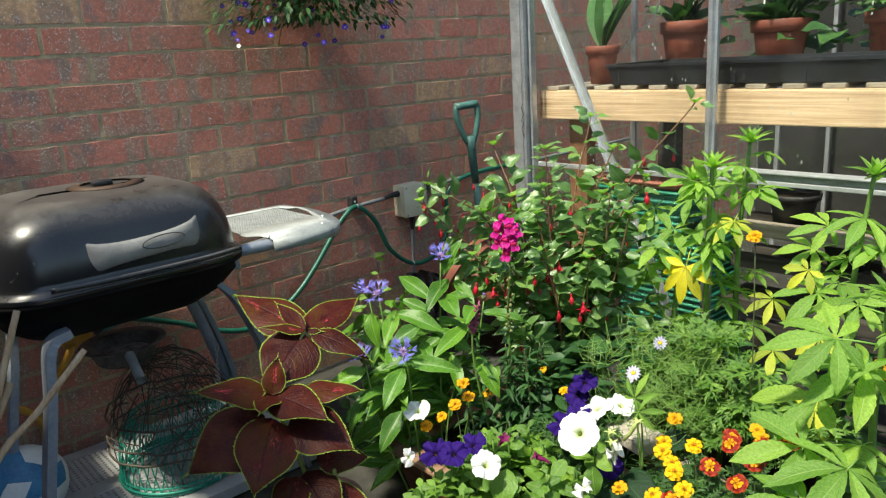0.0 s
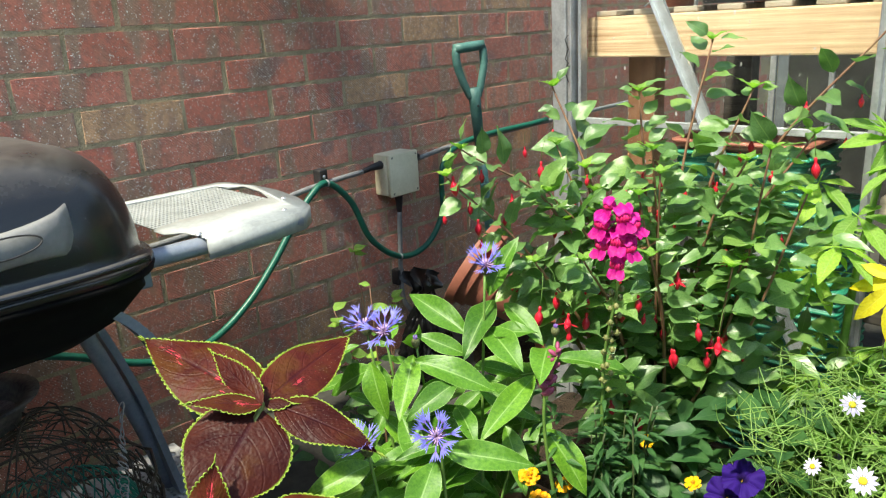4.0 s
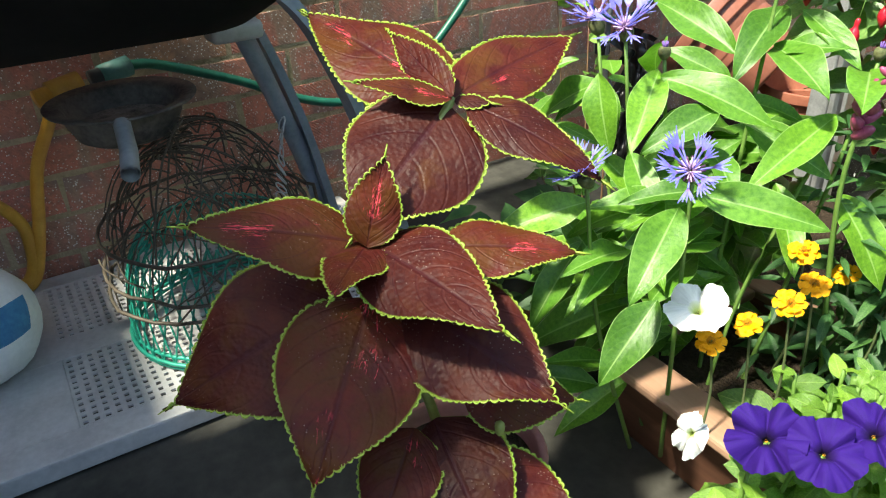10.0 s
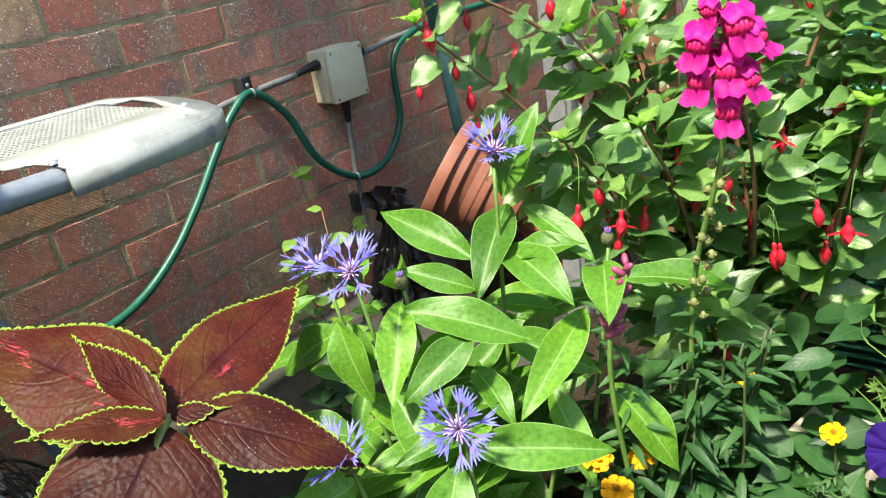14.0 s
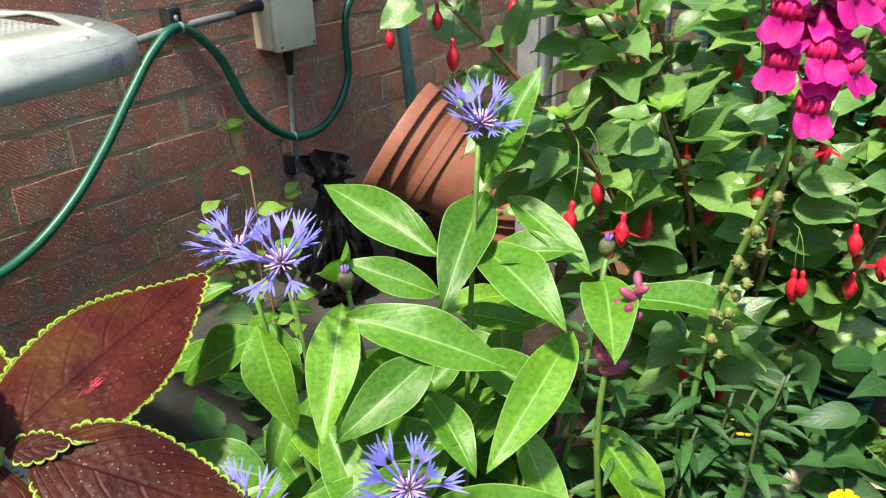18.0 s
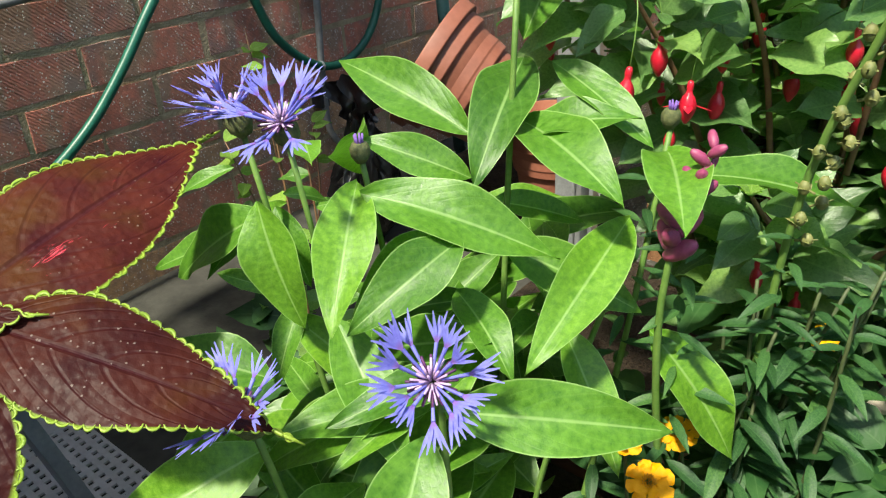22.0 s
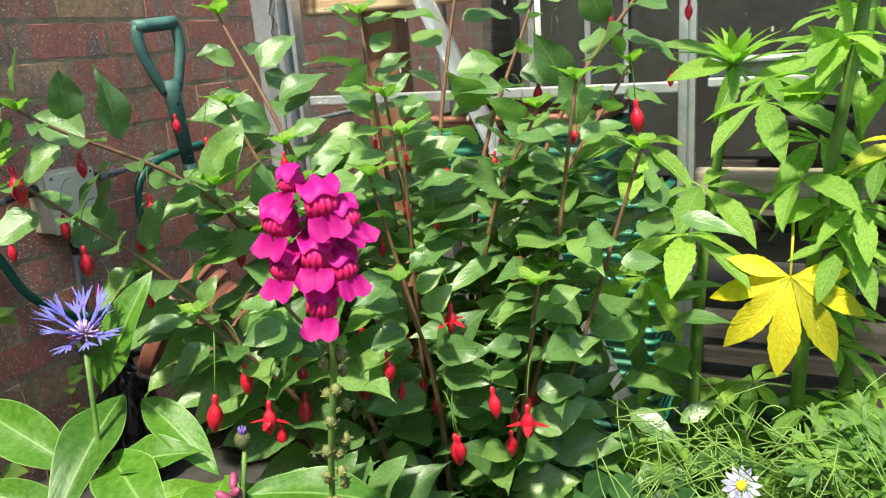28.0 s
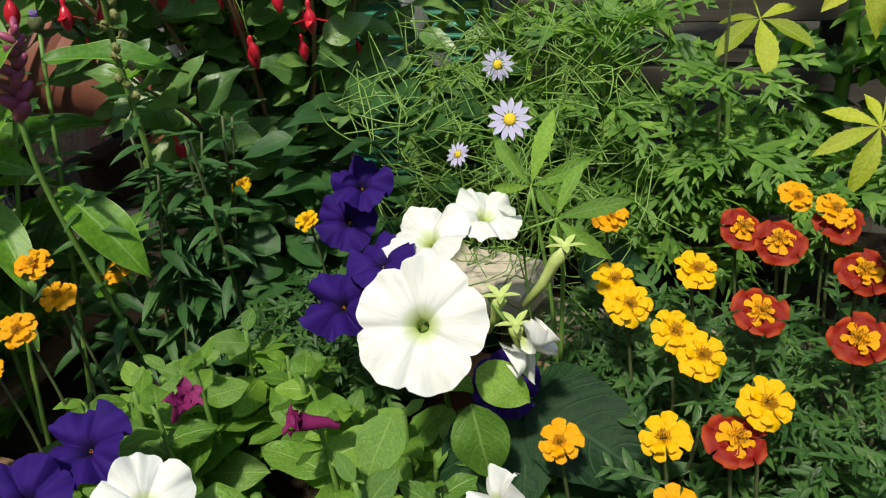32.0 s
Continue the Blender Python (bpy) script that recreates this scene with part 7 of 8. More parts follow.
for p, q in (((1.425, 0.16, 0.58), (1.452, 0.165, 0.625)), ((1.405, 0.14, 0.57), (1.418, 0.13, 0.605)), ((1.43, 0.12, 0.57), (1.432, 0.115, 0.596))):
    v, f = [], []
    a, b = rel(pet, p), rel(pet, q)
    tube_data(v, f, [a, a.lerp(b, 0.4) + Vector((0.002, 0.001, 0)), a.lerp(b, 0.75), b], 0.0026, 0.0052, 9)
    for q in range(5):
        o = Vector((math.cos(1.26 * q), math.sin(1.26 * q), 0.6)).normalized()
        leaf_data(0.014, 0.005, "lance", 0.2, 0.3, 0, 0, 4, 1, frame_of(b, b + o, (0, 0, 1)), (v, f, []), rp)
    piece("bud", mesh_of("bud", v, f), plain("pale_bud", (0.34, 0.44, 0.12), (0.5, 0.58, 0.22), 60, 0.5), pet)


# -- marigolds --
def marigold_mesh(seed, petals=8, rings=2, flat=0.0, w=0.72):
    """Broad ruffled petals in a few uneven rings."""
    r = random.Random(seed)
    v, f, uv = [], [], []
    for ring in range(rings):
        n = petals - 2 * ring
        for k in range(n):
            a = 2 * math.pi * k / n + 0.45 * ring + r.uniform(-0.16, 0.16)
            up = 0.08 + 0.38 * ring + r.uniform(-0.14, 0.18) - flat
            L = (1.0 - 0.25 * ring) * r.uniform(0.86, 1.10)
            d = Vector((math.cos(a) * math.cos(up), math.sin(a) * math.cos(up), math.sin(up)))
            leaf_data(L * 0.86, w * L * r.uniform(0.85, 1.15), "fan", -0.12, r.uniform(0.05, 0.35), 0.10, 0.03, 9, 3, frame_of(d * 0.14, d, Vector((r.uniform(-0.2, 0.2), r.uniform(-0.2, 0.2), 1))), (v, f, uv), r)
    return mesh_of("petals", v, f, uv)


MGM = [marigold_mesh(k, 8, 3 if k == 1 else 2) for k in range(3)]
MGS = [marigold_mesh(10 + k, 7, 1, 0.05, 0.86) for k in range(2)]
MGI = marigold_mesh(20, 7, 2, 0.0, 0.62)
v, f = [], []
rq = random.Random(3)
for k in range(46):
    a, rr = 2.4 * k, 0.040 * math.sqrt(k)
    tube_data(v, f, [Vector((rr * math.cos(a), rr * math.sin(a), 0.1)), Vector((rr * 1.15 * math.cos(a), rr * 1.15 * math.sin(a), 0.30 - 0.3 * rr + rq.uniform(-0.05, 0.07)))], 0.018, 0.024, 5)
MGD = mesh_of("disc", v, f)
SEPAL = lathe([(0.05, -0.9), (0.16, -0.75), (0.2, -0.35), (0.22, -0.05), (0.18, 0.0)], 10)
SEPM = bpy.data.meshes.new("calyx")
SEPAL.to_mesh(SEPM)
SEPAL.free()
MGROUP = "marigolds in the bed"


def marigold(at, r, kind, axis=(0.15, -0.45, 0.85), foot_z=0.42):
    lab = {"y": "golden yellow french marigold on a slim stalk", "o": "orange french marigold on a slim stalk", "r": "dark red marigold with an orange centre"}[kind]
    t = thing("marigold", lab, "flower", MGROUP, at=(at[0], at[1], foot_z))
    q = (Vector(axis) + Vector((rp.uniform(-0.2, 0.2), rp.uniform(-0.2, 0.1), 0))).normalized()
    fr = q.to_track_quat("Z", "Y").to_matrix().to_4x4()
    fr.translation = rel(t, at)
    fr = fr @ Matrix.Rotation(rp.uniform(0, 6), 4, "Z") @ Matrix.Scale(r, 4)
    k = rp.randrange(3)
    fl = piece("petals", MGS[k % 2] if kind == "r" else MGM[k], MARR if kind == "r" else (MARY if kind == "y" else MARO), t, fr)
    if kind == "r":
        piece("inner_petals", MGI, MARO, fl, Matrix.Translation((0, 0, 0.06)) @ Matrix.Scale(0.62, 4))
    piece("disc", MGD, MARMID, fl)
    piece("calyx", SEPM, STEM, fl)
    e = rel(t, at) - q * 0.8 * r
    tube("stalk", [Vector((rp.uniform(-0.02, 0.02), rp.uniform(0, 0.02), 0)), e * 0.5 + Vector((0.004, 0.006, 0)), e], 0.0015, DARKSTEM, t, 0.0012, 6, 4)


for p in ((1.039, 0.114, 0.595), (1.059, 0.109, 0.571), (1.068, 0.062, 0.572), (1.042, 0.044, 0.542), (1.032, 0.008, 0.530), (1.050, 0.180, 0.552)):
    marigold(p, 0.0150, "o")
for p in ((1.464, 0.270, 0.596), (1.463, 0.092, 0.529), (1.535, 0.049, 0.538), (1.597, 0.33, 0.594), (1.532, 0.419, 0.934), (1.760, 0.406, 0.741), (1.62, 0.30, 0.60)):
    marigold(p, 0.0150, "o")
for p in ((1.106, 0.302, 0.584), (1.194, 0.270, 0.569)):
    marigold(p, 0.0115, "y")
for p in ((1.477, 0.213, 0.575), (1.491, 0.187, 0.573), (1.522, 0.168, 0.569), (1.540, 0.146, 0.569), (1.531, 0.225, 0.583), (1.523, 0.105, 0.535), (1.577, 0.116, 0.564), (1.79, 0.39, 0.74), (1.60, 0.05, 0.52)):
    marigold(p, 0.0165, "y")
for p in ((1.563, 0.103, 0.546), (1.574, 0.206, 0.567), (1.583, 0.257, 0.594), (1.560, 0.308, 0.576), (1.625, 0.30, 0.59), (1.635, 0.24, 0.585), (1.63, 0.19, 0.565), (1.66, 0.22, 0.63), (1.696, 0.239, 0.649)):
    marigold(p, 0.0185, "r")

# -- daisies --
v, f, uv = [], [], []
for k in range(13):
    a = 2 * math.pi * k / 13
    d = Vector((math.cos(a), math.sin(a), rp.uniform(0.0, 0.25)))
    leaf_data(1.0, 0.34, "leaflet", 0.1, 0.1, 0.02, 0, 6, 1, frame_of(d * 0.2, d * 1.2, (0, 0, 1)), (v, f, uv), rp)
DSY = mesh_of("petals", v, f, uv)
for at, r, ax in (((1.402, 0.225, 0.687), 0.0165, (0.2, -0.75, 0.5)), ((1.334, 0.424, 0.668), 0.017, (0.3, -0.8, 0.4)), ((1.318, 0.341, 0.610), 0.013, (-0.2, -0.7, 0.6))):
    t = thing("daisy", "small pale lilac daisy with a yellow eye", "flower", "swan river daisies", at=(at[0], at[1], 0.42))
    fr = Vector(ax).to_track_quat("Z", "Y").to_matrix().to_4x4()
    fr.translation = rel(t, at)
    fl = piece("petals", DSY, DAISY, t, fr @ Matrix.Scale(r * 0.8, 4))
    v, f = [], []
    blob_data(v, f, (0, 0, 0.08), 0.34, 0.34, 0.2, 12, 6)
    piece("disc", mesh_of("disc", v, f), DAISYMID, fl)
    tube("stalk", [Vector((0.01, 0.02, 0)), rel(t, at) * 0.5 + Vector((0.005, 0.008, 0)), rel(t, at)], 0.0009, STEM, t, None, 5, 4)
# threadlike foliage round the daisies
v, f = [], []
for k in range(330):
    c = Vector((rp.uniform(1.25, 1.46), rp.uniform(0.28, 0.48), rp.uniform(0.46, 0.69)))
    for x, y, z in ((1.334, 0.424, 0.668), (1.318, 0.341, 0.610)):
        if c.y < y and abs(c.x - x - 0.02) < 0.05 and abs(c.z - z) < 0.06:
            c.y = y + 0.03
    a, e = rp.uniform(0, 6.28), rp.uniform(-0.3, 1.2)
    d = Vector((math.cos(a) * math.cos(e), math.sin(a) * math.cos(e), math.sin(e)))
    L = rp.uniform(0.04, 0.08)
    b = Vector((rp.uniform(-1, 1), rp.uniform(-1, 1), rp.uniform(-1, 1))) * 0.030
    b2 = Vector((rp.uniform(-1, 1), rp.uniform(-1, 1), rp.uniform(-1, 1))) * 0.036
    b3 = Vector((rp.uniform(-1, 1), rp.uniform(-1, 1), rp.uniform(-1, 1))) * 0.020
    tube_data(v, f, smooth_path([c, c + d * L * 0.3 + b, c + d * L * 0.5 + b2, c + d * L * 0.7 + b3, c + d * L * 0.85 + b], 3), 0.0007, 0.0005, 4, False)
thr = piece("fine_foliage", mesh_of("fine_foliage", v, f), plain("fine_green", (0.11, 0.23, 0.045), (0.22, 0.36, 0.085), 40, 0.5))
tagged(thr, "threadlike green daisy foliage in a loose tangle", "foliage", kind="stuff")


# -- ferny and mixed filling foliage --
def cut_leaf(store, c, d, nrm, L, r):
    """A deeply cut leaf: uneven narrow lobes along a bent midrib."""
    fr = frame_of(c, c + d, nrm)
    dr = r.uniform(0.05, 0.5)
    leaf_data(L, L * 0.085, "lance", 0.2, dr, 0, 0, 5, 1, fr, store, r)
    n = r.randrange(3, 6) if L < 0.046 else r.randrange(4, 7)
    for k in range(1, n + 1):
        u = (k + r.uniform(-0.3, 0.3)) / (n + 1.3)
        w = L * r.uniform(0.22, 0.46) * math.sin(math.pi * (0.22 + 0.7 * u))
        for s in (1, -1):
            if r.random() < 0.12:
                continue
            a = radians(r.uniform(32, 62)) * s
            b = Vector((0, u * L, -dr * L * u * u))
            lm = fr @ Matrix.Translation(b) @ Matrix.Rotation(-a, 4, "Z") @ Matrix.Rotation(r.uniform(-0.3, 0.3), 4, "X")
            leaf_data(w, w * r.uniform(0.24, 0.42), "lance", 0.2, r.uniform(-0.1, 0.5), 0, 0, 4, 1, lm, store, r)
            if L > 0.046:
                for s2 in (1, -1):
                    leaf_data(w * 0.5, w * 0.16, "lance", 0.2, 0.2, 0, 0, 3, 1, lm @ Matrix.Translation((0, w * r.uniform(0.35, 0.55), 0)) @ Matrix.Rotation(-0.7 * s2, 4, "Z"), store, r)


def filler(name, label, boxes, n, mat, kind="fern", size=(0.03, 0.06)):
    store = ([], [], [])
    for k in range(n):
        lo, hi = boxes[k % len(boxes)]
        c = Vector([rp.uniform(lo[i], hi[i]) for i in range(3)])
        a = rp.uniform(0, 6.28)
        d = Vector((math.cos(a), math.sin(a) - 0.25, rp.uniform(-0.2, 0.7))).normalized()
        nrm = Vector((rp.uniform(-0.3, 0.5), rp.uniform(-0.7, 0.1), 0.9))
        L = rp.uniform(*size)
        if kind == "fern":
            cut_leaf(store, c, d, nrm, L, rp)
        else:
            leaf_data(L, L * rp.uniform(0.35, 0.65), "acute", 0.28, rp.uniform(0.05, 0.4), 0.05, 0.03, 8, 1, frame_of(c, c + d, nrm), store, rp)
    ob = piece(name, mesh_of(name, *store), mat)
    return tagged(ob, label, "foliage", kind="stuff")


filler("marigold_foliage", "feathery dark green marigold leaves", [((1.50, 0.03, 0.40), (1.68, 0.33, 0.515)), ((1.50, 0.14, 0.42), (1.66, 0.30, 0.53)), ((1.16, 0.16, 0.42), (1.30, 0.30, 0.52)), ((1.43, 0.19, 0.40), (1.53, 0.33, 0.50))], 1250, FERN, "fern", (0.022, 0.046))
filler("ragweed_foliage", "deeply cut green leaves of self-sown plants", [((1.40, 0.40, 0.50), (1.62, 0.52, 0.60)), ((1.36, 0.40, 0.46), (1.70, 0.55, 0.60)), ((1.24, 0.44, 0.46), (1.34, 0.55, 0.62))], 240, WEED, "fern", (0.047, 0.092))
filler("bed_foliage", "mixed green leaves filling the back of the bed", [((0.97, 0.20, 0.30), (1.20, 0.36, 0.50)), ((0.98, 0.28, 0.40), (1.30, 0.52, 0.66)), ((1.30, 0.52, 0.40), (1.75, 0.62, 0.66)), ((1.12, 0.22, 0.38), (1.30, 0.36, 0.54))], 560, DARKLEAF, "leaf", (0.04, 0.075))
filler("bush_shade_foliage", "inner leaves of the fuchsia bush", [((0.96, 0.40, 0.55), (1.20, 0.55, 0.90)), ((1.10, 0.46, 0.55), (1.28, 0.58, 0.9))], 260, FUCH, "leaf", (0.04, 0.06))
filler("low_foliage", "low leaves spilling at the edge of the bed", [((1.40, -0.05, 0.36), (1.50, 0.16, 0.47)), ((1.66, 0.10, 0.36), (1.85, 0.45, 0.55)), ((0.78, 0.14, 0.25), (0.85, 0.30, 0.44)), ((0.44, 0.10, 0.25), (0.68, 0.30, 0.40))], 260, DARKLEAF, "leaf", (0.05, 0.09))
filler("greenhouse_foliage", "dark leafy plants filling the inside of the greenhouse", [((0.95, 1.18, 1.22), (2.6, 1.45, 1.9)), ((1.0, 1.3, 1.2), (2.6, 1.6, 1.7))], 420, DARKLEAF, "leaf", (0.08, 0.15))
filler("cornflower_base_foliage", "crowded lower leaves of the cornflower clump", [((0.62, 0.16, 0.27), (0.86, 0.40, 0.44)), ((0.68, 0.15, 0.26), (0.84, 0.26, 0.45))], 150, KNAP, "leaf", (0.06, 0.11))

# tall self-sown plant with broad, deeply cut leaves
rag = thing("ragwort", "self-sown plant with deeply cut grey-green leaves", "plant", at=(1.43, 0.47, 0.30))
stems(rag, [[(1.43, 0.47, 0.30), (1.425, 0.46, 0.52), (1.43, 0.45, 0.70)], [(1.54, 0.47, 0.30), (1.545, 0.46, 0.48), (1.54, 0.45, 0.66)]], 0.0045, 0.0025, STEM, "stem", 7)
for foot, L, lean in (((1.43, 0.445, 0.69), 0.075, 0.5), ((1.455, 0.44, 0.70), 0.07, 0.6), ((1.54, 0.44, 0.66), 0.08, 0.1), ((1.43, 0.43, 0.635), 0.09, -0.1), ((1.54, 0.43, 0.60), 0.09, -0.2), ((1.50, 0.42, 0.56), 0.075, -0.1)):
    for k in range(5):
        a = 1.257 * k + 7 * L + lean
        c = Vector(foot)
        d = Vector((math.cos(a), 0.7 * math.sin(a) - 0.35, lean + rp.uniform(-0.15, 0.25))).normalized()
        store = ([], [], [])
        cut_leaf(store, rel(rag, c), d, (0.15, -0.55, 0.8), L * rp.uniform(0.8, 1.1), rp)
        piece("leaf", mesh_of("leaf", *store), WEED, rag)
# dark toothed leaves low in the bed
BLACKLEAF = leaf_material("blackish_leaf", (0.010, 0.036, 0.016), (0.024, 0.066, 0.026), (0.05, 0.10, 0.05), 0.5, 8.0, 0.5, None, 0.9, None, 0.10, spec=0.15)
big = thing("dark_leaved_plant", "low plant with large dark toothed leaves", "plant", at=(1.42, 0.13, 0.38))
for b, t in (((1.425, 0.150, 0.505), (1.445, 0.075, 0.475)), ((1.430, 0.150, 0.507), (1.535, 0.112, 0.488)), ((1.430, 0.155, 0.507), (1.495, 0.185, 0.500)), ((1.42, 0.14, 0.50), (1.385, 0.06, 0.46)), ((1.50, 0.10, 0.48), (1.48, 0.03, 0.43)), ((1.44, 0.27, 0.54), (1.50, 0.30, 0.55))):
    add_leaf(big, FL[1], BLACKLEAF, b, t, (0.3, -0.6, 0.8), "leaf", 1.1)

# -- bed, trough and timbers --
soil = part("planting_bed", box(boxed((1.46, 0.02, 0.0), (2.3, 0.74, 0.37), 0.02), (0.66, 0.34, 0.0), (1.455, 0.74, 0.345), 0.02), SOIL, None, "", False)
tagged(soil, "dark moist soil of the raised flower bed", "soil", kind="structure")
tr = thing("trough", "brown wood-effect plastic planting trough with a broad worn rim", "planter", at=(1.15, 0.12, FLOOR))
TX0, TX1 = 0.862, 1.47


def slant(name, x0, x1, y0, y1, z0, z1, t, mat):
    """A board leaning outward from y0 at its foot to y1 at its head."""
    bm = bmesh.new()
    ring = [(y0, z0), (y1, z1), (y1 + t, z1), (y0 + t, z0)]
    e = [[bm.verts.new((x - 1.15, y - 0.12, z - FLOOR)) for y, z in ring] for x in (x0, x1)]
    for k in range(4):
        bm.faces.new((e[0][k], e[0][(k + 1) % 4], e[1][(k + 1) % 4], e[1][k]))
    bm.faces.new(e[0][::-1])
    bm.faces.new(e[1])
    bmesh.ops.recalc_face_normals(bm, faces=bm.faces)
    return part(name, bm, mat, tr, "", False)


slant("front_board", TX0, TX1, 0.092, 0.036, FLOOR, 0.396, 0.012, TROUGHWOOD)
slant("back_board", TX0, TX1, 0.255, 0.300, FLOOR, 0.396, 0.012, TROUGHWOOD)
slant("end_board", TX0 + 0.001, TX0 + 0.012, 0.105, 0.049, FLOOR + 0.002, 0.395, 0.15, TROUGHWOOD)
slant("end_board", TX1 - 0.012, TX1 - 0.001, 0.105, 0.049, FLOOR + 0.002, 0.395, 0.15, TROUGHWOOD)
for lo, hi in (((TX0 - 0.012, 0.020, 0.397), (TX1 + 0.01, 0.072, 0.411)), ((TX0 - 0.012, 0.280, 0.397), (TX1 + 0.01, 0.318, 0.411)), ((TX0 - 0.012, 0.0725, 0.397), (TX0 + 0.03, 0.2795, 0.411))):
    part("rim", boxed(Vector(lo) - Vector((1.15, 0.12, FLOOR)), Vector(hi) - Vector((1.15, 0.12, FLOOR)), 0.004), RIMWOOD, tr, "worn pale brown rim", False)
part("soil", boxed((TX0 + 0.013 - 1.15, -0.02, 0.02), (TX1 - 0.013 - 1.15, 0.135, 0.142), 0), SOIL, tr, "", False)
tm = thing("timber", "weathered grey split timber edging across the bed", "timber", at=(1.5, 0.36, 0.36))
part("board", boxed((-0.16, -0.02, 0), (0.35, 0.02, 0.075), 0.004, pose(0, 0, 0, 0, 0, -8)), OLDWOOD, tm, "", False)
part("board", boxed((-0.12, -0.045, 0), (0.3, -0.022, 0.045), 0.004, pose(0, 0, 0, 0, 0, -8)), OLDWOOD, tm, "", False)
tm2 = part("stone_slab", boxed((1.16, -0.06, 0.30), (1.33, 0.02, 0.42), 0.01), plain("pale_stone", (0.20, 0.18, 0.15), (0.34, 0.31, 0.26), 20, 0.9, 0, 0.5), None, "", False)
tagged(tm2, "small pale stone block in the bed", "stone")
BLEACHED = wood_material("bleached_wood", (0.42, 0.36, 0.29), (0.66, 0.60, 0.52), 2)
tm3 = part("plank", boxed((-0.06, -0.035, 0), (0.2, 0.035, 0.03), 0.004, pose(1.2, 0.355, 0.475, 0, 0, -12)), BLEACHED, None, "", False)
tagged(tm3, "bleached grey plank lying across the bed", "plank")

# pale weathered stones edging the bed
STONE = plain("weathered_stone", (0.30, 0.27, 0.22), (0.62, 0.58, 0.49), 45, 0.9, 0, 0.8, 0.3, 0.003)
for sx, sy, sz, sr, sd in ((1.21, 0.45, 0.392, 0.036, 3), (1.445, 0.40, 0.392, 0.040, 5)):
    rs = random.Random(sd)
    ph = [rs.uniform(0, 6) for _ in range(6)]
    v, f = [], []
    blob_data(v, f, (0, 0, 0), sr * 1.3, sr, 0.056, 16, 12)
    v = [Vector(p) * (1 + 0.09 * math.sin(90 * p[0] + ph[0]) + 0.08 * math.sin(110 * p[1] + ph[1]) + 0.07 * math.sin(120 * p[2] + ph[2]) + 0.03 * math.sin(300 * p[0] + 260 * p[2] + ph[3])) for p in v]
    st = piece("stone", mesh_of("stone", v, f), STONE, None, Matrix.Translation((sx, sy, sz)))
    tagged(st, "pale weathered rough stone half sunk in the soil", "stone", "stones in the bed")
sack((0.22, 0.705, FLOOR))
# -- weedy stems against the wall --
wd = thing("wall_weed", "thin self-sown weed climbing beside the wall", "plant", at=(0.10, 0.60, FLOOR))
stems(wd, [[(0.10, 0.60, FLOOR), (0.11, 0.60, 0.35), (0.09, 0.585, 0.66)], [(0.12, 0.65, FLOOR), (0.14, 0.66, 0.34), (0.15, 0.655, 0.48)]], 0.0022, 0.0012, REDSTEM)
for b, d in (((0.09, 0.588, 0.62), (0.5, -0.6, 0.2)), ((0.09, 0.588, 0.62), (0.3, 0.8, 0.2)), ((0.09, 0.588, 0.61), (0.2, 0.7, -0.1)), ((0.15, 0.655, 0.48), (0.2, 0.7, 0.4)), ((0.15, 0.655, 0.46), (0.6, -0.4, 0.1)), ((0.14, 0.66, 0.42), (0.6, -0.3, 0.2)), ((0.14, 0.66, 0.40), (0.4, 0.6, 0.0)), ((0.15, 0.655, 0.47), (0.7, 0.3, 0.3))):
    d = Vector(d).normalized()
    add_leaf(wd, FL[0], PALM, b, Vector(b) + d * 0.04, (0.5, -0.2, 0.8))

def weed(foot, top, n, size, mat, label):
    t = thing("weed", label, "weed", "weeds by the wall", at=foot)
    f0, tp = Vector(foot), Vector(top)
    mid = f0.lerp(tp, 0.5) + Vector((0.012, -0.008, 0))
    stems(t, [[f0, mid, tp]], 0.0020, 0.0010, REDSTEM)
    for j in range(n):
        u = 0.35 + 0.65 * j / max(1, n - 1)
        c = mid.lerp(tp, (u - 0.5) * 2) if u > 0.5 else f0.lerp(mid, u * 2)
        a = 2.2 * j + 0.7
        d = Vector((math.cos(a) + 0.2, math.sin(a) - 0.2, rp.uniform(-0.2, 0.5))).normalized()
        add_leaf(t, FL[j % 5], mat, c, c + d * size * rp.uniform(0.7, 1.2), (0.4, -0.35, 0.85))
    return t


weed((0.20, 0.52, FLOOR), (0.14, 0.47, 0.50), 10, 0.045, PALM, "small self-sown weed with round yellow-green leaves")
weed((0.30, 0.46, FLOOR), (0.26, 0.40, 0.44), 12, 0.050, FUCH, "leafy young weed standing at the foot of the wall")
weed((0.55, 0.30, FLOOR), (0.52, 0.26, 0.52), 14, 0.062, FUCH, "leafy young weed beside the cornflower")
weed((0.63, 0.24, FLOOR), (0.642, 0.227, 0.672), 9, 0.042, KNAP, "young weed with rounded toothed leaves behind the cornflower")
weed((0.58, 0.25, FLOOR), (0.593, 0.23, 0.735), 8, 0.030, PALM, "thin weed with pale yellow-green leaves")
weed((0.42, 0.36, FLOOR), (0.40, 0.30, 0.42), 10, 0.045, KNAP, "low green weed in the gap by the wall")
for p, w in (((0.80, 0.16, 0.52), 0.12), ((0.78, 0.10, 0.48), 0.13), ((0.82, 0.22, 0.50), 0.12), ((0.80, 0.06, 0.44), 0.12)):
    for k in range(5):
        a = 1.3 * k + w * 50
        d = Vector((math.cos(a), math.sin(a) * 0.8, rp.uniform(-0.3, 0.45))).normalized()
        add_leaf(knap, KL[k], KNAP, p, Vector(p) + d * w * rp.uniform(0.8, 1.1), (0.3, -0.4, 0.9), "leaf", rp.uniform(0.95, 1.2))
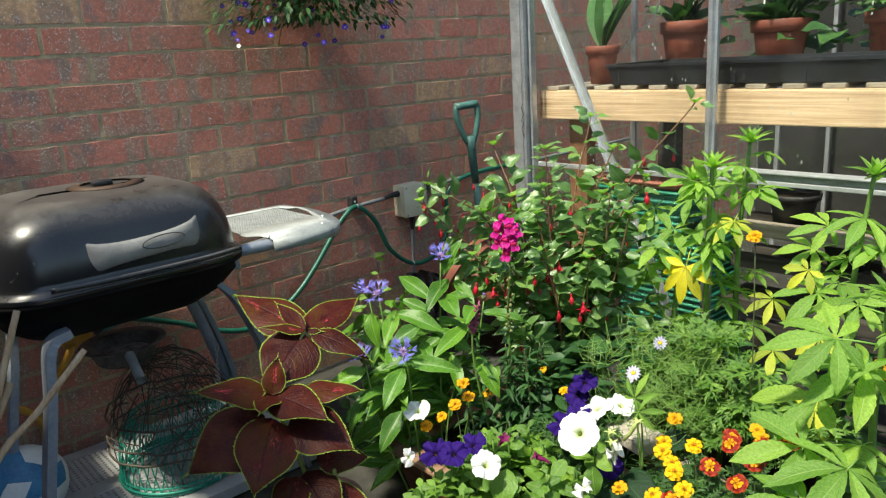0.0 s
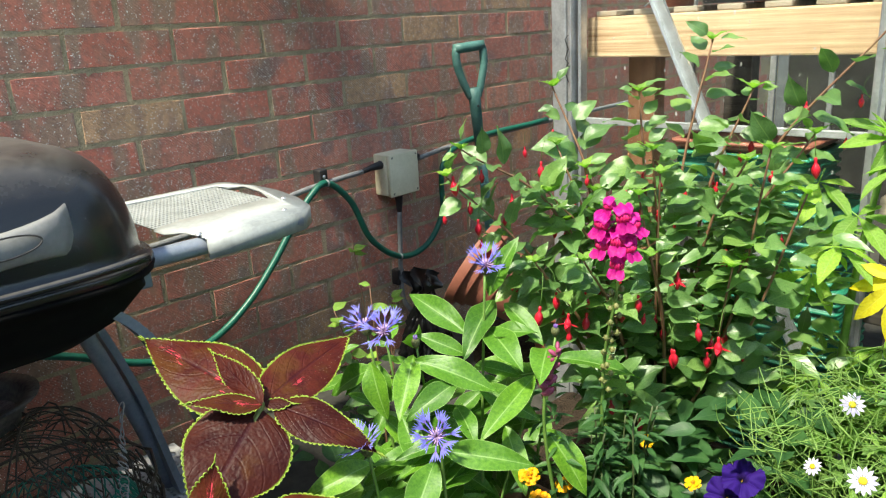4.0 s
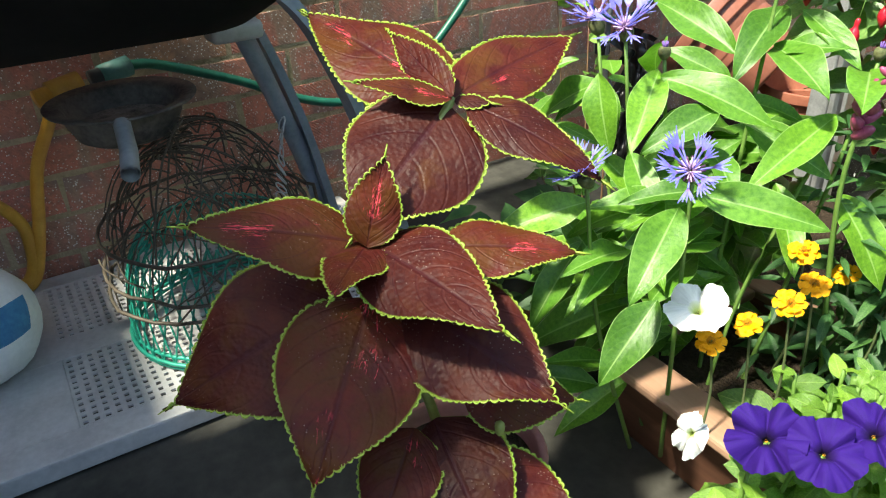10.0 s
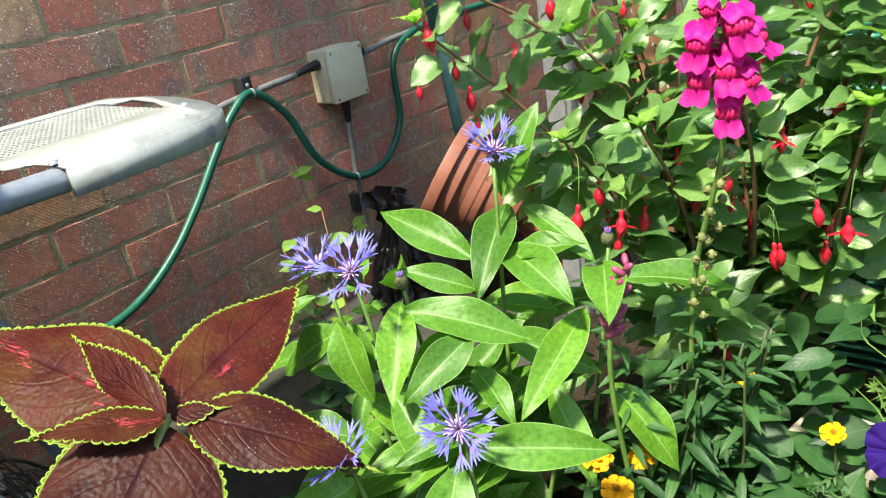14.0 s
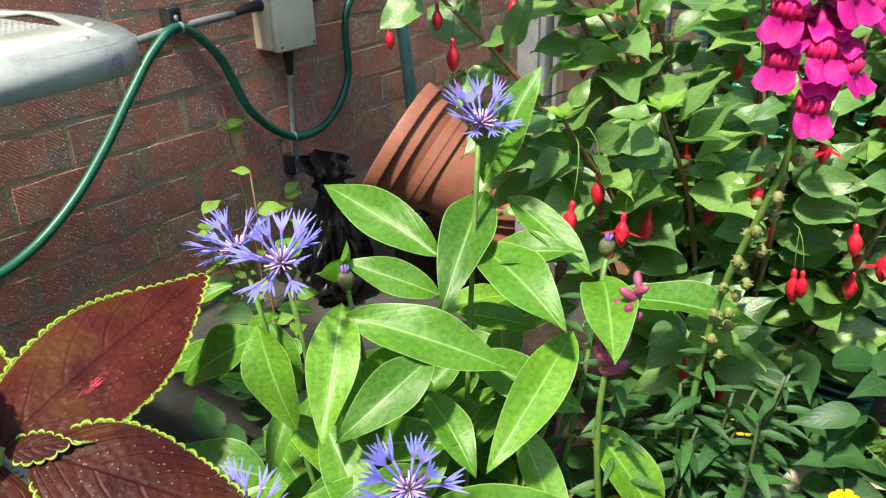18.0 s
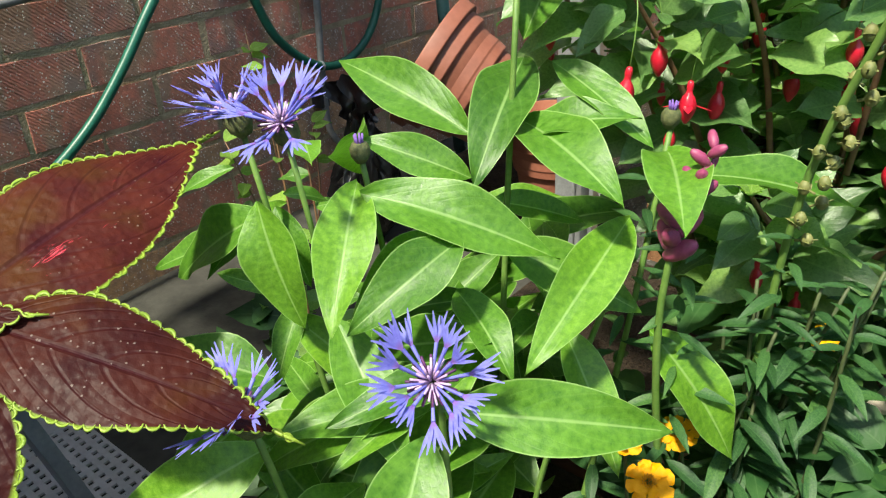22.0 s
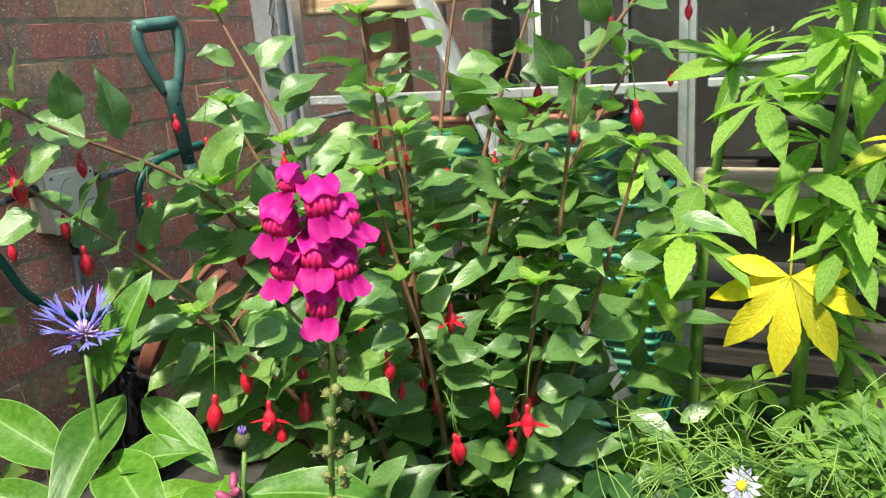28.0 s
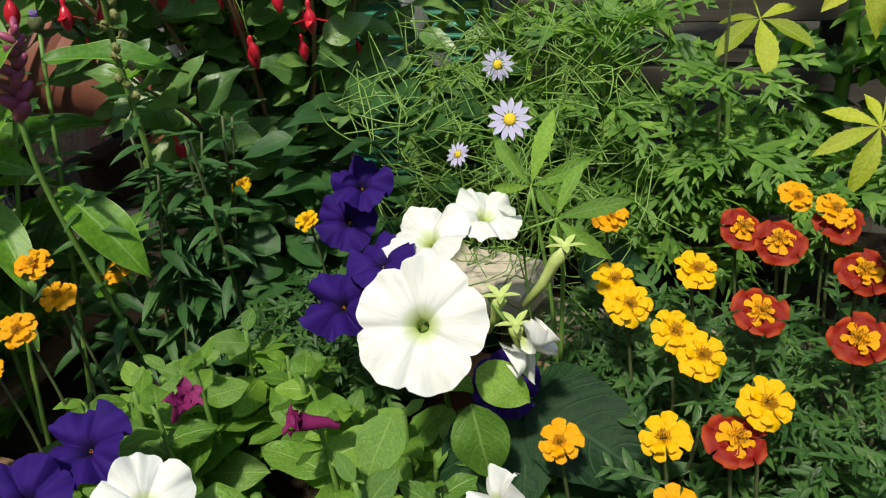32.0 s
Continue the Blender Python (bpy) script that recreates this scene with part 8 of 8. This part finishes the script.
stems(knap, [[(0.90, 0.10, 0.30), (0.84, 0.13, 0.42), (0.80, 0.16, 0.52)], [(0.90, 0.08, 0.30), (0.83, 0.09, 0.40), (0.78, 0.10, 0.48)], [(0.90, 0.12, 0.30), (0.85, 0.18, 0.42), (0.82, 0.22, 0.50)], [(0.90, 0.08, 0.30), (0.84, 0.07, 0.38), (0.80, 0.06, 0.44)]], 0.004, 0.003, STEM)

# -- plants in the glasshouse --
for x, y, z, r, h in POTS:
    t = thing("greenhouse_plant", "leafy dark green plant growing in a pot", "potted plant", "plants in the greenhouse", at=(x, y, z + h * 0.85))
    nl = 14 if r > 0.05 else 4
    for k in range(nl):
        a = 2.4 * k
        e = rp.uniform(0.1, 1.2) if r > 0.05 else rp.uniform(1.1, 1.45)
        L = rp.uniform(0.09, 0.15) if r > 0.05 else 0.3
        d = Vector((math.cos(a) * math.cos(e), math.sin(a) * math.cos(e), math.sin(e)))
        add_leaf(t, FL[k % 5] if r > 0.05 else SL[k % 3], DARKLEAF, (x, y, z + h * 0.85), Vector((x, y, z + h * 0.85 + 0.02)) + d * L, (0, -0.3, 1))
    tube("stem", [Vector((0, 0, 0)), Vector((0, 0, 0.1)), Vector((0.01, 0, 0.22))], 0.004, STEM, t, 0.002)
    if r > 0.05:
        for k in range(8):
            a = 2.4 * k
            add_leaf(t, FL[k % 5], DARKLEAF, (x, y, z + h + 0.08), Vector((x, y, z + h + 0.1)) + Vector((math.cos(a), math.sin(a), 0.5)) * 0.1, (0, -0.3, 1))
for k, (x, z) in enumerate(((1.36, 0.835), (1.5, 0.735), (1.75, 0.835), (1.95, 0.735))):
    flower_pot(x, 0.98, z, 0.06, 0.07, DARKRUBBER, "stacked round black plastic pot on the slatted shelf", "black_pot", "black pots on the shelf", None, 0)

# -- hanging basket --
hb_ = thing("hanging_basket", "hanging basket trailing blue lobelia beside the brick wall", "hanging basket", at=(0.20, 0.355, 1.56))
part("bowl", lathe([(0.001, -0.09), (0.09, -0.08), (0.16, -0.02), (0.19, 0.06), (0.195, 0.07), (0.185, 0.07), (0.15, 0.0), (0.001, -0.06)], 32), plain("basket_liner", (0.03, 0.03, 0.02), (0.07, 0.06, 0.04), 20, 0.9), hb_)
for k in range(3):
    a = 2.1 * k
    tube("chain", [Vector((0.19 * math.cos(a), 0.19 * math.sin(a), 0.07)), Vector((0, 0, 0.45))], 0.002, WIRE, hb_, None, 5)
tube("bracket", [Vector((0, 0, 0.45)), Vector((-0.10, 0, 0.47)), Vector((-0.195, 0, 0.47)), Vector((-0.195, 0, 0.25))], 0.006, DARKRUBBER, hb_, None, 8)
store = ([], [], [])
for k in range(2100):
    a, rr = rp.uniform(0, 6.28), 0.21 * math.sqrt(rp.random())
    c = Vector((rr * math.cos(a) * (0.55 if math.cos(a) < 0 else 1), rr * 1.55 * math.sin(a), rp.uniform(-0.13, 0.16) - 0.03 * (rr / 0.2)))
    d = Vector((math.cos(a), math.sin(a), rp.uniform(-1.2, 0.4))).normalized()
    leaf_data(rp.uniform(0.02, 0.04), 0.012, "lance", 0.2, 0.2, 0, 0, 4, 1, frame_of(c, c + d, (0, 0, 1)), store, rp)
tb = piece("trailing_foliage", mesh_of("trailing_foliage", *store), DARKLEAF, hb_)
tb["kind"] = "stuff"
store = ([], [], [])
for k in range(5):
    a = 1.257 * k
    leaf_data(0.008, 0.006, "round", 0, 0.1, 0, 0, 4, 1, frame_of((0, 0, 0), (math.cos(a), math.sin(a), 0.2), (0, 0, 1)), store, rp)
LBM = mesh_of("flower", *store)
for k in range(56):
    a, rr = rp.uniform(0, 6.28), 0.18 + 0.05 * rp.random()
    p = Vector((rr * math.cos(a) * (0.5 if math.cos(a) < 0 else 0.9), rr * 1.25 * math.sin(a), rp.uniform(-0.22, 0.05)))
    piece("flower", LBM, LOBE if k % 14 else PETW, hb_, Matrix.Translation(p) @ Vector((0.6, -0.5, 0.3)).to_track_quat("Z", "Y").to_matrix().to_4x4() @ Matrix.Scale(rp.uniform(0.8, 1.3), 4))
for p in ((-0.02, -0.11, -0.215), (0.0, 0.04, -0.21)):
    tube("trailing_stem", [Vector((p[0], p[1] * 0.5, -0.08)), Vector((p[0], p[1] * 0.8, -0.15)), Vector(p)], 0.0014, STEM, hb_, None, 5)
